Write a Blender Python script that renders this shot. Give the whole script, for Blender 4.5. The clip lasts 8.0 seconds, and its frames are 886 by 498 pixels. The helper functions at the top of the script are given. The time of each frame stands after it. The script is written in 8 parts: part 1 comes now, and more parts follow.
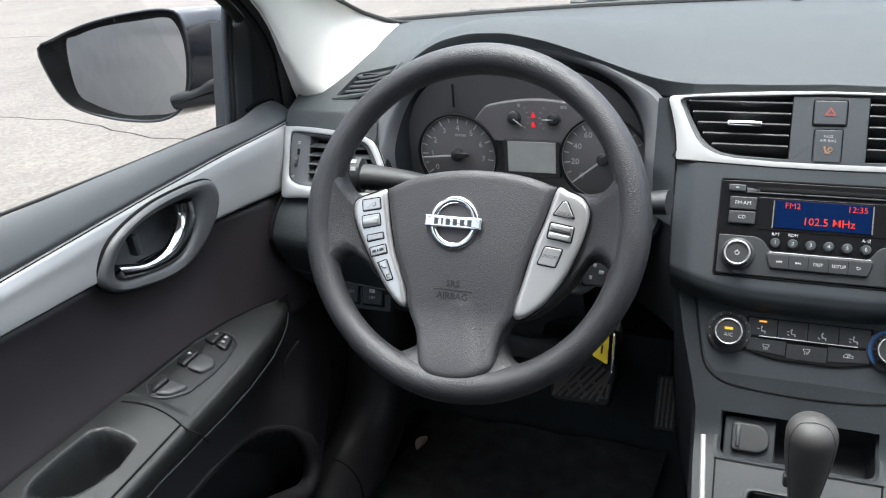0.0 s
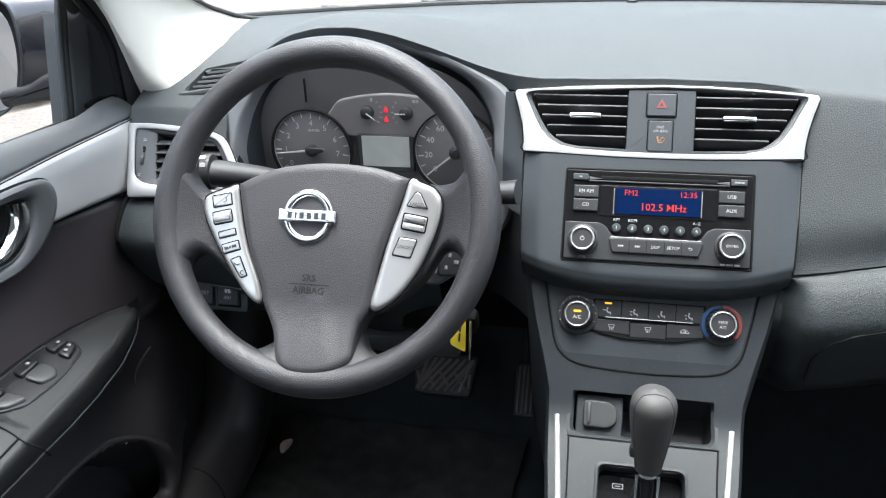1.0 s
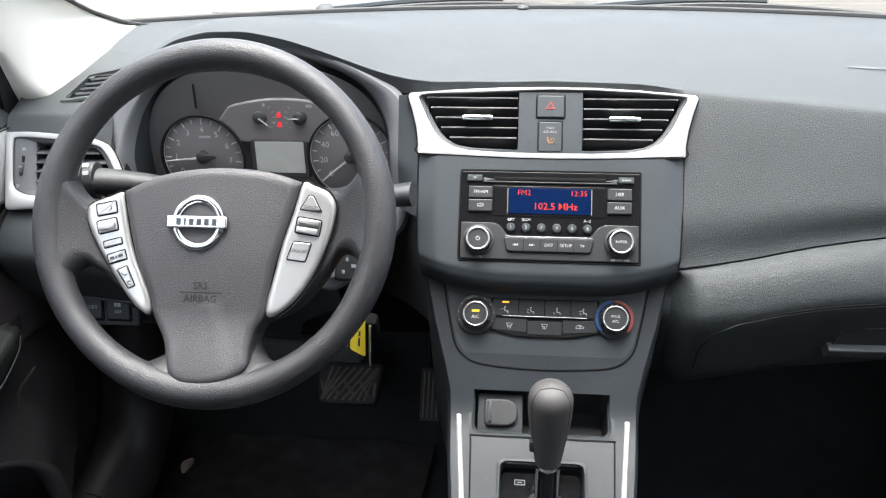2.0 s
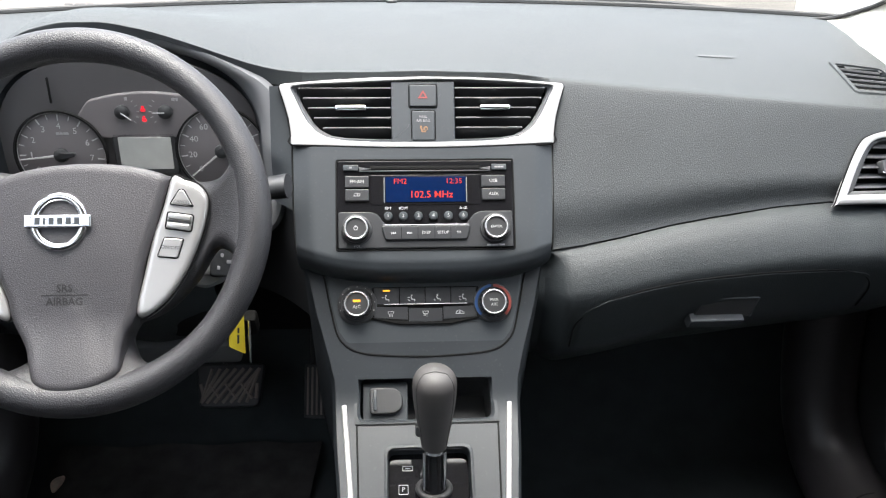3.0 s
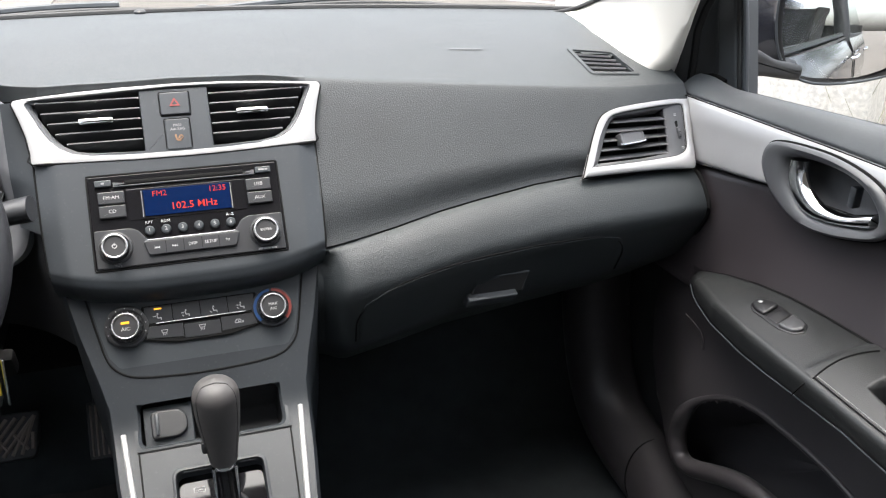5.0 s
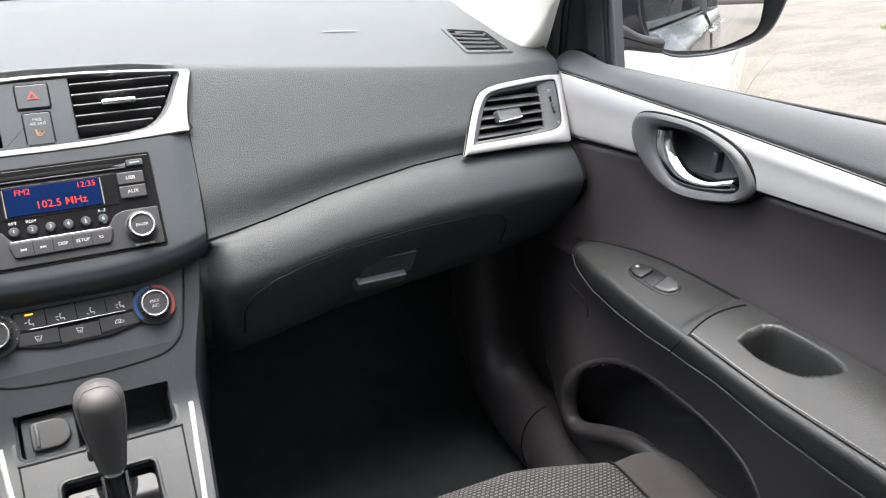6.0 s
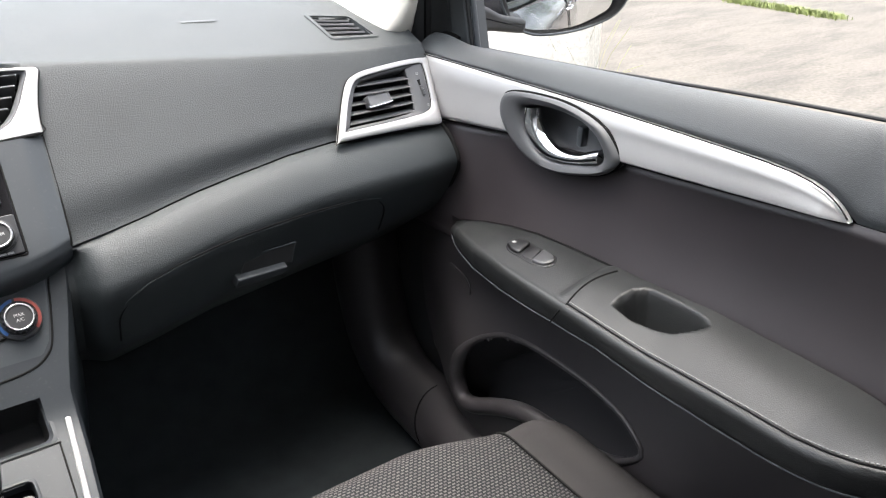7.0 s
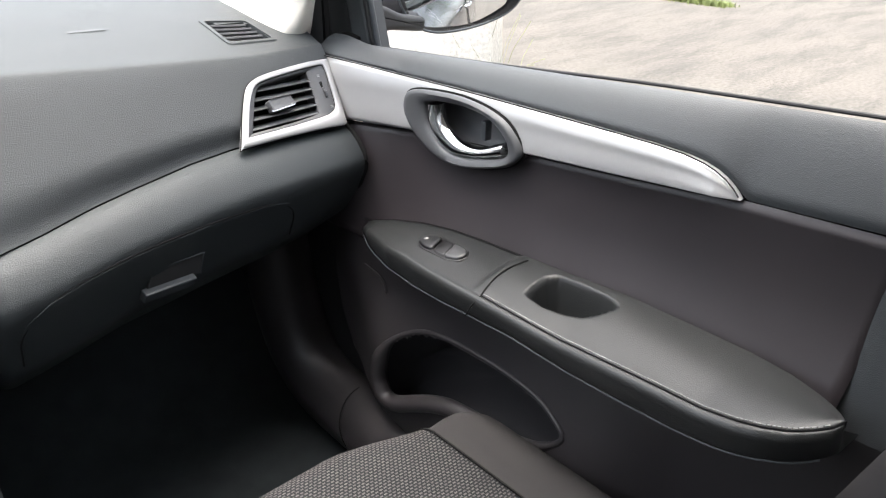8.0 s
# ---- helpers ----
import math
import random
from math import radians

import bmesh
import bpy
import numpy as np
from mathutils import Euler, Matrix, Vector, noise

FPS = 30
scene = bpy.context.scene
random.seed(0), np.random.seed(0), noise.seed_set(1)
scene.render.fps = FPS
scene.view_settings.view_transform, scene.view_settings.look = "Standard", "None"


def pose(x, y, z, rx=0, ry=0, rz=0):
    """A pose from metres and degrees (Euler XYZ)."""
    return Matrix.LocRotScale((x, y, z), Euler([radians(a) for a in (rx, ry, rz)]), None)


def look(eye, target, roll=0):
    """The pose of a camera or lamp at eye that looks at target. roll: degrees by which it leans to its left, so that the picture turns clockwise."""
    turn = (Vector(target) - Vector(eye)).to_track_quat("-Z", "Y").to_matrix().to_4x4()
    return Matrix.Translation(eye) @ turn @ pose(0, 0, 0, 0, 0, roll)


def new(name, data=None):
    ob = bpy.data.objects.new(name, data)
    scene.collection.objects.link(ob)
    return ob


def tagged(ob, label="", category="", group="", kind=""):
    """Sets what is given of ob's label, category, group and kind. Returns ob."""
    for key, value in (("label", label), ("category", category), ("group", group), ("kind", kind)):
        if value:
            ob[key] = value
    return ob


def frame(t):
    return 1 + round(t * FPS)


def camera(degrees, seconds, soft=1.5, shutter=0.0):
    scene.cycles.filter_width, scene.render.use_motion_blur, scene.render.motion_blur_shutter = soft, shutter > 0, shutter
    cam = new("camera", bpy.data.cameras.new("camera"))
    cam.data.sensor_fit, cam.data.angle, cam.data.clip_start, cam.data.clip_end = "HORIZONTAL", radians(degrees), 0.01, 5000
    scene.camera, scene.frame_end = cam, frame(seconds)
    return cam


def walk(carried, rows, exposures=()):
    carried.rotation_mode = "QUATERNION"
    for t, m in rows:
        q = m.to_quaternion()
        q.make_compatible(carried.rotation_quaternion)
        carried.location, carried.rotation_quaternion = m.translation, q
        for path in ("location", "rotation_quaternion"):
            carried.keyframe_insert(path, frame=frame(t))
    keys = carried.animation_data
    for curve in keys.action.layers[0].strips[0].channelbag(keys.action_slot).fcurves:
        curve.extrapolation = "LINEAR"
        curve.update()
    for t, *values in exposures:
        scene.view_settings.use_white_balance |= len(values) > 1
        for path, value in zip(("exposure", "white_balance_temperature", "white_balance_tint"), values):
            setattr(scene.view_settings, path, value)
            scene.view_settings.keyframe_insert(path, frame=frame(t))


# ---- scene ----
# ---- camera ----
cam = camera(57.42, 8.0, soft=1.2)
ROWS = [
    (0.0, -0.0620, 0.0159, 1.2250, 64.85, 4.25, 21.20),
    (0.5, -0.0590, 0.0122, 1.2192, 64.56, 2.78, 16.45),
    (1.0, -0.0483, 0.0105, 1.2138, 64.69, 1.87, 11.92),
    (1.2, -0.0439, 0.0101, 1.2114, 64.81, 1.69, 10.59),
    (2.3, -0.0304, 0.0063, 1.1975, 65.75, 0.31, 3.07),
    (2.5, -0.0300, 0.0046, 1.1953, 65.78, 0.03, 1.16),
    (3.0, -0.0315, -0.0003, 1.1912, 65.57, -0.64, -3.24),
    (3.5, -0.0213, -0.0031, 1.1883, 65.51, -0.39, -6.54),
    (4.0, -0.0159, -0.0084, 1.1801, 66.09, -0.12, -11.01),
    (4.5, 0.0043, -0.0146, 1.1733, 66.61, -0.3, -14.79),
    (4.7, 0.0067, -0.0165, 1.1726, 66.68, -0.18, -16.02),
    (5.8, 0.0111, -0.0224, 1.1714, 66.18, -0.06, -24.63),
    (6.0, 0.0111, -0.0232, 1.1714, 65.62, -0.03, -26.51),
    (6.5, 0.0107, -0.0251, 1.172, 65.06, 0.4, -30.71),
    (7.0, 0.0084, -0.0262, 1.174, 64.51, 0.13, -35.95),
    (7.5, 0.0117, -0.0325, 1.1743, 64.43, 0.53, -39.0),
    (8.0, 0.0118, -0.0341, 1.1736, 64.43, 0.94, -42.72),
]
EXPOSURES = [(0.0, 2.32, 6150, 7), (1.0, 2.70, 6130, 7), (2.5, 2.80, 6440, 10), (3.5, 2.70, 6460, 10), (4.5, 2.50, 6510, 11), (6.0, 2.95, 6540, 12), (8.0, 2.80, 6580, 12)]
walk(cam, [(t, pose(x, y, z, rx, ry, rz)) for t, x, y, z, rx, ry, rz in ROWS], EXPOSURES)

# ---- sky and sun: a bright overcast day ----
world = bpy.data.worlds.new("overcast_sky")
scene.world = world
world.use_nodes = True
sky = world.node_tree.nodes.new("ShaderNodeTexSky")
sky.sky_type, sky.sun_disc = "NISHITA", False
sky.sun_elevation, sky.sun_rotation = radians(84), radians(-20)
sky.air_density, sky.dust_density, sky.ozone_density = 1.0, 6.0, 1.0
backg = world.node_tree.nodes["Background"]
backg.inputs["Strength"].default_value = 0.15
cloud = world.node_tree.nodes.new("ShaderNodeHueSaturation")
cloud.inputs["Saturation"].default_value = 0.45
world.node_tree.links.new(sky.outputs["Color"], cloud.inputs["Color"])
world.node_tree.links.new(cloud.outputs["Color"], backg.inputs["Color"])
sun = new("sun", bpy.data.lights.new("sun", "SUN"))
sun.data.energy, sun.data.angle, sun.data.color = 0.5, radians(60), (1.0, 0.97, 0.93)
sun.matrix_basis = look((-0.25, 0.65, 6.5), (0, 0, 0))


# ---- materials ----
def mat(name, color, rough=0.5, metal=0.0, grain=0.0, grain_size=500.0, kind="voronoi", vary=0.12, vary_size=9.0, spec=0.5,
        rough_vary=0.08, coat=0.0, dust=0.0, depth=0.0006):
    """A surface with two scales of variation: fine relief and broad, faint wear."""
    m = bpy.data.materials.new(name)
    m.use_nodes = True
    nt = m.node_tree
    b = nt.nodes["Principled BSDF"]
    b.inputs["Metallic"].default_value = metal
    b.inputs["Specular IOR Level"].default_value = spec
    b.inputs["Coat Weight"].default_value = coat
    b.inputs["Coat Roughness"].default_value = 0.08
    co = nt.nodes.new("ShaderNodeTexCoord")
    broad = nt.nodes.new("ShaderNodeTexNoise")
    broad.inputs["Scale"].default_value, broad.inputs["Detail"].default_value = vary_size, 5.0
    nt.links.new(co.outputs["Object"], broad.inputs["Vector"])
    ramp = nt.nodes.new("ShaderNodeMapRange")
    ramp.inputs["From Min"].default_value, ramp.inputs["From Max"].default_value = 0.3, 0.7
    ramp.inputs["To Min"].default_value, ramp.inputs["To Max"].default_value = 1 - vary, 1 + vary
    nt.links.new(broad.outputs["Fac"], ramp.inputs["Value"])
    mul = nt.nodes.new("ShaderNodeVectorMath")
    mul.operation = "SCALE"
    mul.inputs[0].default_value = color[:3]
    nt.links.new(ramp.outputs["Result"], mul.inputs["Scale"])
    out = mul.outputs["Vector"]
    if dust > 0:
        specks = nt.nodes.new("ShaderNodeTexNoise")
        specks.inputs["Scale"].default_value, specks.inputs["Detail"].default_value = 260.0, 3.0
        nt.links.new(co.outputs["Object"], specks.inputs["Vector"])
        sel = nt.nodes.new("ShaderNodeMapRange")
        sel.inputs["From Min"].default_value, sel.inputs["From Max"].default_value = 0.62, 0.8
        sel.inputs["To Max"].default_value = dust
        nt.links.new(specks.outputs["Fac"], sel.inputs["Value"])
        mix = nt.nodes.new("ShaderNodeMix")
        mix.data_type = "RGBA"
        nt.links.new(sel.outputs["Result"], mix.inputs["Factor"])
        nt.links.new(out, mix.inputs[6])
        mix.inputs[7].default_value = (0.35, 0.33, 0.3, 1)
        out = mix.outputs[2]
    nt.links.new(out, b.inputs["Base Color"])
    rr = nt.nodes.new("ShaderNodeMapRange")
    rr.inputs["From Min"].default_value, rr.inputs["From Max"].default_value = 0.3, 0.7
    rr.inputs["To Min"].default_value, rr.inputs["To Max"].default_value = max(0.02, rough - rough_vary * rough), min(1, rough + rough_vary * rough)
    nt.links.new(broad.outputs["Fac"], rr.inputs["Value"])
    nt.links.new(rr.outputs["Result"], b.inputs["Roughness"])
    if grain > 0:
        if kind == "voronoi":
            tex = nt.nodes.new("ShaderNodeTexVoronoi")
            tex.feature = "SMOOTH_F1"
            tex.inputs["Smoothness"].default_value = 0.5
            height = tex.outputs["Distance"]
        else:
            tex = nt.nodes.new("ShaderNodeTexNoise")
            tex.inputs["Detail"].default_value = 3.0
            height = tex.outputs["Fac"]
        tex.inputs["Scale"].default_value = grain_size
        nt.links.new(co.outputs["Object"], tex.inputs["Vector"])
        bump = nt.nodes.new("ShaderNodeBump")
        bump.inputs["Strength"].default_value, bump.inputs["Distance"].default_value = grain, depth
        if kind == "voronoi":
            bump.invert = True
        nt.links.new(height, bump.inputs["Height"])
        nt.links.new(bump.outputs["Normal"], b.inputs["Normal"])
    return m


def leather(name, color, rough, grain, size, vary, spec):
    """Moulded leather grain: cells of uneven size, drawn out sideways, with fine pores between."""
    m = mat(name, color, rough, vary=vary, spec=spec)
    nt = m.node_tree
    b = nt.nodes["Principled BSDF"]
    co = nt.nodes.new("ShaderNodeTexCoord")
    wob = nt.nodes.new("ShaderNodeTexNoise")
    wob.inputs["Scale"].default_value, wob.inputs["Detail"].default_value = size * 0.22, 2.0
    nt.links.new(co.outputs["Object"], wob.inputs["Vector"])
    bend = nt.nodes.new("ShaderNodeVectorMath")
    bend.operation = "MULTIPLY_ADD"
    bend.inputs[1].default_value = (0.9 / size, 0.9 / size, 0.9 / size)
    nt.links.new(wob.outputs["Color"], bend.inputs[0])
    nt.links.new(co.outputs["Object"], bend.inputs[2])
    draw = nt.nodes.new("ShaderNodeMapping")
    draw.inputs["Scale"].default_value = (0.55, 1.0, 1.0)
    nt.links.new(bend.outputs["Vector"], draw.inputs["Vector"])
    cells = nt.nodes.new("ShaderNodeTexVoronoi")
    cells.feature = "DISTANCE_TO_EDGE"
    cells.inputs["Scale"].default_value = size
    nt.links.new(draw.outputs["Vector"], cells.inputs["Vector"])
    dome = nt.nodes.new("ShaderNodeMapRange")
    dome.interpolation_type = "SMOOTHSTEP"
    dome.inputs["From Max"].default_value = 0.30
    nt.links.new(cells.outputs["Distance"], dome.inputs["Value"])
    bump = nt.nodes.new("ShaderNodeBump")
    bump.inputs["Strength"].default_value, bump.inputs["Distance"].default_value = grain, 0.0004
    nt.links.new(dome.outputs["Result"], bump.inputs["Height"])
    nt.links.new(bump.outputs["Normal"], b.inputs["Normal"])
    return m


def lit(name, color, strength):
    """Something that gives off light itself: a display segment or a tell-tale."""
    m = bpy.data.materials.new(name)
    m.use_nodes = True
    b = m.node_tree.nodes["Principled BSDF"]
    b.inputs["Base Color"].default_value = (*[c * 0.3 for c in color], 1)
    b.inputs["Emission Color"].default_value = (*color, 1)
    b.inputs["Emission Strength"].default_value = strength
    b.inputs["Roughness"].default_value = 0.25
    b.inputs["Specular IOR Level"].default_value = 0.12
    return m


def pane_mat(name, tint, gloss=1.0):
    m = bpy.data.materials.new(name)
    m.use_nodes = True
    nt = m.node_tree
    nt.nodes.remove(nt.nodes["Principled BSDF"])
    clear, shine, mix = (nt.nodes.new("ShaderNode" + k) for k in ("BsdfTransparent", "BsdfGlossy", "MixShader"))
    clear.inputs["Color"].default_value = (*tint, 1)
    shine.inputs["Roughness"].default_value = 0.02
    mix.inputs[0].default_value = 0.05 * gloss
    nt.links.new(clear.outputs[0], mix.inputs[1])
    nt.links.new(shine.outputs[0], mix.inputs[2])
    nt.links.new(mix.outputs[0], nt.nodes["Material Output"].inputs["Surface"])
    return m


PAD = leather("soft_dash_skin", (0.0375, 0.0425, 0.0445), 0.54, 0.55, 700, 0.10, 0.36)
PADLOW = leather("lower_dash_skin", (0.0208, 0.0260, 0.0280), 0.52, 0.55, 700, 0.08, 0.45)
PLASTIC = mat("satin_grey_plastic", (0.0335, 0.0390, 0.0432), 0.42, grain=0.12, grain_size=1600, kind="noise", vary=0.07, dust=0.06)
CONSOLE = mat("console_grained_plastic", (0.0205, 0.0245, 0.0280), 0.48, grain=0.15, grain_size=1500, kind="noise", vary=0.08, dust=0.05, spec=0.35)
SHROUD = mat("column_shroud_plastic", (0.062, 0.065, 0.068), 0.46, grain=0.15, grain_size=1500, kind="noise", vary=0.08)
MATPILE = mat("floor_mat_pile", (0.050, 0.048, 0.047), 0.95, grain=1.0, grain_size=900, kind="noise", vary=0.3, vary_size=25, spec=0.1)
SURROUND = mat("dial_surround_plastic", (0.1470, 0.1512, 0.1568), 0.45, grain=0.1, grain_size=1600, kind="noise", vary=0.06)
SLAT = mat("vent_slat_plastic", (0.075, 0.077, 0.080), 0.42, grain=0.1, grain_size=1600, kind="noise", vary=0.06)
CAPBLACK = mat("black_switch_cap", (0.0085, 0.0085, 0.0092), 0.34, vary=0.05)
FACIA = mat("radio_face_plastic", (0.0225, 0.0240, 0.0262), 0.42, grain=0.1, grain_size=1600, kind="noise", vary=0.06)
DARK = mat("matt_black_plastic", (0.020, 0.021, 0.022), 0.5, grain=0.15, grain_size=1400, kind="noise")
DEEP = mat("vent_duct_black", (0.008, 0.008, 0.008), 0.8, spec=0.12)
GLOSS = mat("piano_black", (0.008, 0.008, 0.009), 0.1, vary=0.05, spec=0.45)
LACQUER = mat("gate_lacquer", (0.010, 0.010, 0.011), 0.04, vary=0.05, spec=0.42)
SILVER = mat("satin_silver_paint", (0.405, 0.405, 0.40), 0.35, metal=0.30, grain=0.04, grain_size=2400, kind="noise", vary=0.05)
SILVERD = mat("silver_wheel_paint", (0.46, 0.455, 0.445), 0.33, metal=0.7, grain=0.04, grain_size=2400, kind="noise", vary=0.05)
RINGS = mat("brushed_chrome", (0.74, 0.74, 0.75), 0.14, metal=1.0, vary=0.04)
CHROME = mat("polished_chrome", (0.82, 0.83, 0.84), 0.07, metal=1.0, vary=0.03)
BRIGHT = mat("bright_ring_paint", (0.55, 0.55, 0.55), 0.22, metal=0.80, vary=0.03)
RIM = leather("leather_grain_urethane", (0.0285, 0.0285, 0.0310), 0.38, 0.50, 620, 0.12, 0.5)
HUB = leather("airbag_cover_skin", (0.0480, 0.0465, 0.0500), 0.44, 0.40, 700, 0.10, 0.5)
KNOBSKIN = mat("shifter_knob_skin", (0.0516, 0.0492, 0.0480), 0.56, grain=0.15, grain_size=900, vary=0.08)
DOORPAD = leather("door_upper_skin", (0.042, 0.047, 0.050), 0.50, 0.32, 680, 0.08, 0.5)
DOORMID = mat("door_vinyl_insert", (0.0315, 0.0268, 0.0290), 0.42, grain=0.2, grain_size=1500, kind="noise", vary=0.1)
DOORLOW = mat("door_lower_plastic", (0.0290, 0.0268, 0.0285), 0.40, grain=0.25, grain_size=1300, kind="noise", vary=0.1)
SWITCH = mat("grey_switch_cap", (0.040, 0.041, 0.043), 0.36, vary=0.05)
POCKETIN = mat("pocket_liner", (0.022, 0.022, 0.025), 0.8, grain=0.3, grain_size=900, kind="noise")
ARM = mat("armrest_vinyl", (0.0180, 0.0192, 0.0192), 0.38, grain=0.3, grain_size=900, vary=0.08, spec=0.4)
CARPET = mat("black_carpet", (0.040, 0.046, 0.048), 0.95, grain=1.0, grain_size=900, kind="noise", vary=0.14, vary_size=25, spec=0.1)
RUBBER = mat("pedal_rubber", (0.20, 0.17, 0.15), 0.7, grain=0.4, grain_size=600, kind="noise")
SEATSIDE = mat("seat_bolster_cloth", (0.031, 0.029, 0.029), 0.85, grain=0.5, grain_size=1500, kind="noise", vary=0.12, spec=0.25)
BEIGE = mat("pillar_trim_beige", (0.50, 0.485, 0.435), 0.6, grain=0.15, grain_size=1200, kind="noise", vary=0.05)
HEADLINER = mat("headliner_cloth", (0.62, 0.60, 0.55), 0.9, grain=0.3, grain_size=1500, kind="noise", vary=0.05)
WEATHER = mat("black_weatherstrip", (0.012, 0.012, 0.012), 0.6, grain=0.2, grain_size=900, kind="noise")
PAINT = mat("dark_car_paint", (0.020, 0.021, 0.026), 0.22, coat=1.0, vary=0.05)
WHITE = mat("printed_white", (0.43, 0.43, 0.42), 0.5, vary=0.03)
PRINT = mat("printed_grey", (0.281, 0.281, 0.281), 0.5, vary=0.03)
EMBOSS = mat("embossed_hub_mark", (0.013, 0.013, 0.0135), 0.6, vary=0.03)
STALKEY = mat("dim_red_print", (0.24, 0.035, 0.03), 0.5, vary=0.03)
FAINT = mat("embossed_mark", (0.0860, 0.0900, 0.0940), 0.6, vary=0.03)
DIAL = mat("dial_face", (0.0600, 0.0582, 0.0600), 0.55, vary=0.06)
DIALUP = mat("dial_pod_face", (0.125, 0.116, 0.118), 0.5, vary=0.06)
LCDOFF = mat("unlit_display", (0.312, 0.320, 0.304), 0.22, vary=0.1, vary_size=30, coat=0.3)
MIRROR = mat("mirror_glass", (0.86, 0.87, 0.88), 0.01, metal=1.0, vary=0.01)
TAGY = mat("yellow_paper_tag", (0.624, 0.484, 0.023), 0.6, vary=0.08, vary_size=40)
LEAF = mat("dry_leaf", (0.52, 0.40, 0.33), 0.8, vary=0.2, vary_size=80)
THREAD = mat("grey_stitching", (0.265, 0.265, 0.257), 0.8)
KEYRED = mat("red_button", (0.468, 0.023, 0.016), 0.4)
TEMPBLUE = mat("cold_arc_blue", (0.013, 0.058, 0.170), 0.45)
TEMPRED = mat("warm_arc_red", (0.21, 0.042, 0.033), 0.45)
LCDBLUE = lit("blue_backlight", (0.005, 0.026, 0.115), 0.022)
SEGRED = lit("red_segments", (1.0, 0.09, 0.07), 0.044)
AMBER = lit("amber_telltale", (1.0, 0.42, 0.04), 0.28)
WARN = lit("red_telltale", (1.0, 0.03, 0.05), 0.16)
TINTED = pane_mat("tinted_glass", (0.72, 0.75, 0.73), 1.2)
GLASS = pane_mat("clear_glass", (0.93, 0.95, 0.93), 0.6)


def cloth():
    """Woven seat cloth: a fine offset mesh of light and dark threads."""
    m = mat("woven_seat_cloth", (0.06, 0.058, 0.058), 0.9, vary=0.1, spec=0.2)
    nt = m.node_tree
    b = nt.nodes["Principled BSDF"]
    co = nt.nodes.new("ShaderNodeTexCoord")
    br = nt.nodes.new("ShaderNodeTexBrick")
    br.inputs["Scale"].default_value = 1.0
    br.inputs["Brick Width"].default_value, br.inputs["Row Height"].default_value = 0.006, 0.0042
    br.inputs["Mortar Size"].default_value = 0.0011
    br.inputs["Color1"].default_value, br.inputs["Color2"].default_value = (0.09, 0.086, 0.083, 1), (0.064, 0.06, 0.06, 1)
    br.inputs["Mortar"].default_value = (0.016, 0.016, 0.017, 1)
    nt.links.new(co.outputs["Object"], br.inputs["Vector"])
    nt.links.new(br.outputs["Color"], b.inputs["Base Color"])
    bump = nt.nodes.new("ShaderNodeBump")
    bump.inputs["Strength"].default_value, bump.inputs["Distance"].default_value = 0.8, 0.0008
    bump.invert = True
    nt.links.new(br.outputs["Fac"], bump.inputs["Height"])
    nt.links.new(bump.outputs["Normal"], b.inputs["Normal"])
    return m


CLOTH = cloth()


# ---- mesh tools ----
def mesh_of(bm, smooth=40):
    me = bpy.data.meshes.new("mesh")
    bmesh.ops.recalc_face_normals(bm, faces=bm.faces)
    bm.to_mesh(me)
    bm.free()
    if smooth:
        me.shade_smooth()
        me.set_sharp_from_angle(angle=radians(smooth))
    return me


def thing(name, at, label, category, group="", kind=""):
    ob = new(name)
    ob.empty_display_size = 0.05
    ob.matrix_basis = Matrix.Translation(at)
    return tagged(ob, label, category, group, kind)


def part(name, bm, material, parent=None, label="", smooth=40):
    """Links a bmesh, drawn in world places, as one mesh object under its thing or part."""
    me = mesh_of(bm, smooth)
    me.materials.append(material)
    ob = new(name, me)
    if parent is not None:
        ob.parent = parent
        root = parent
        while root.parent is not None:
            root = root.parent
        if parent.parent is None:
            ob.matrix_parent_inverse = root.matrix_basis.inverted()
    if label:
        ob["label"] = label
    return ob


def grid(f, nu, nv, close_u=False, close_v=False, caps=False):
    """A sheet f(u, v), u and v from 0 to 1."""
    bm = bmesh.new()
    cu, cv = (nu if close_u else nu + 1), (nv if close_v else nv + 1)
    vs = [[bm.verts.new(f(i / nu, j / nv)) for j in range(cv)] for i in range(cu)]
    for i in range(nu):
        for j in range(nv):
            a, b = (i + 1) % cu, (j + 1) % cv
            try:
                bm.faces.new((vs[i][j], vs[a][j], vs[a][b], vs[i][b]))
            except ValueError:
                pass
    if caps and close_v:
        for row in (vs[0], vs[-1]):
            try:
                bm.faces.new(row)
            except ValueError:
                pass
    return bm


def smoothstep(a, b, x):
    t = min(1.0, max(0.0, (x - a) / (b - a)))
    return t * t * (3 - 2 * t)


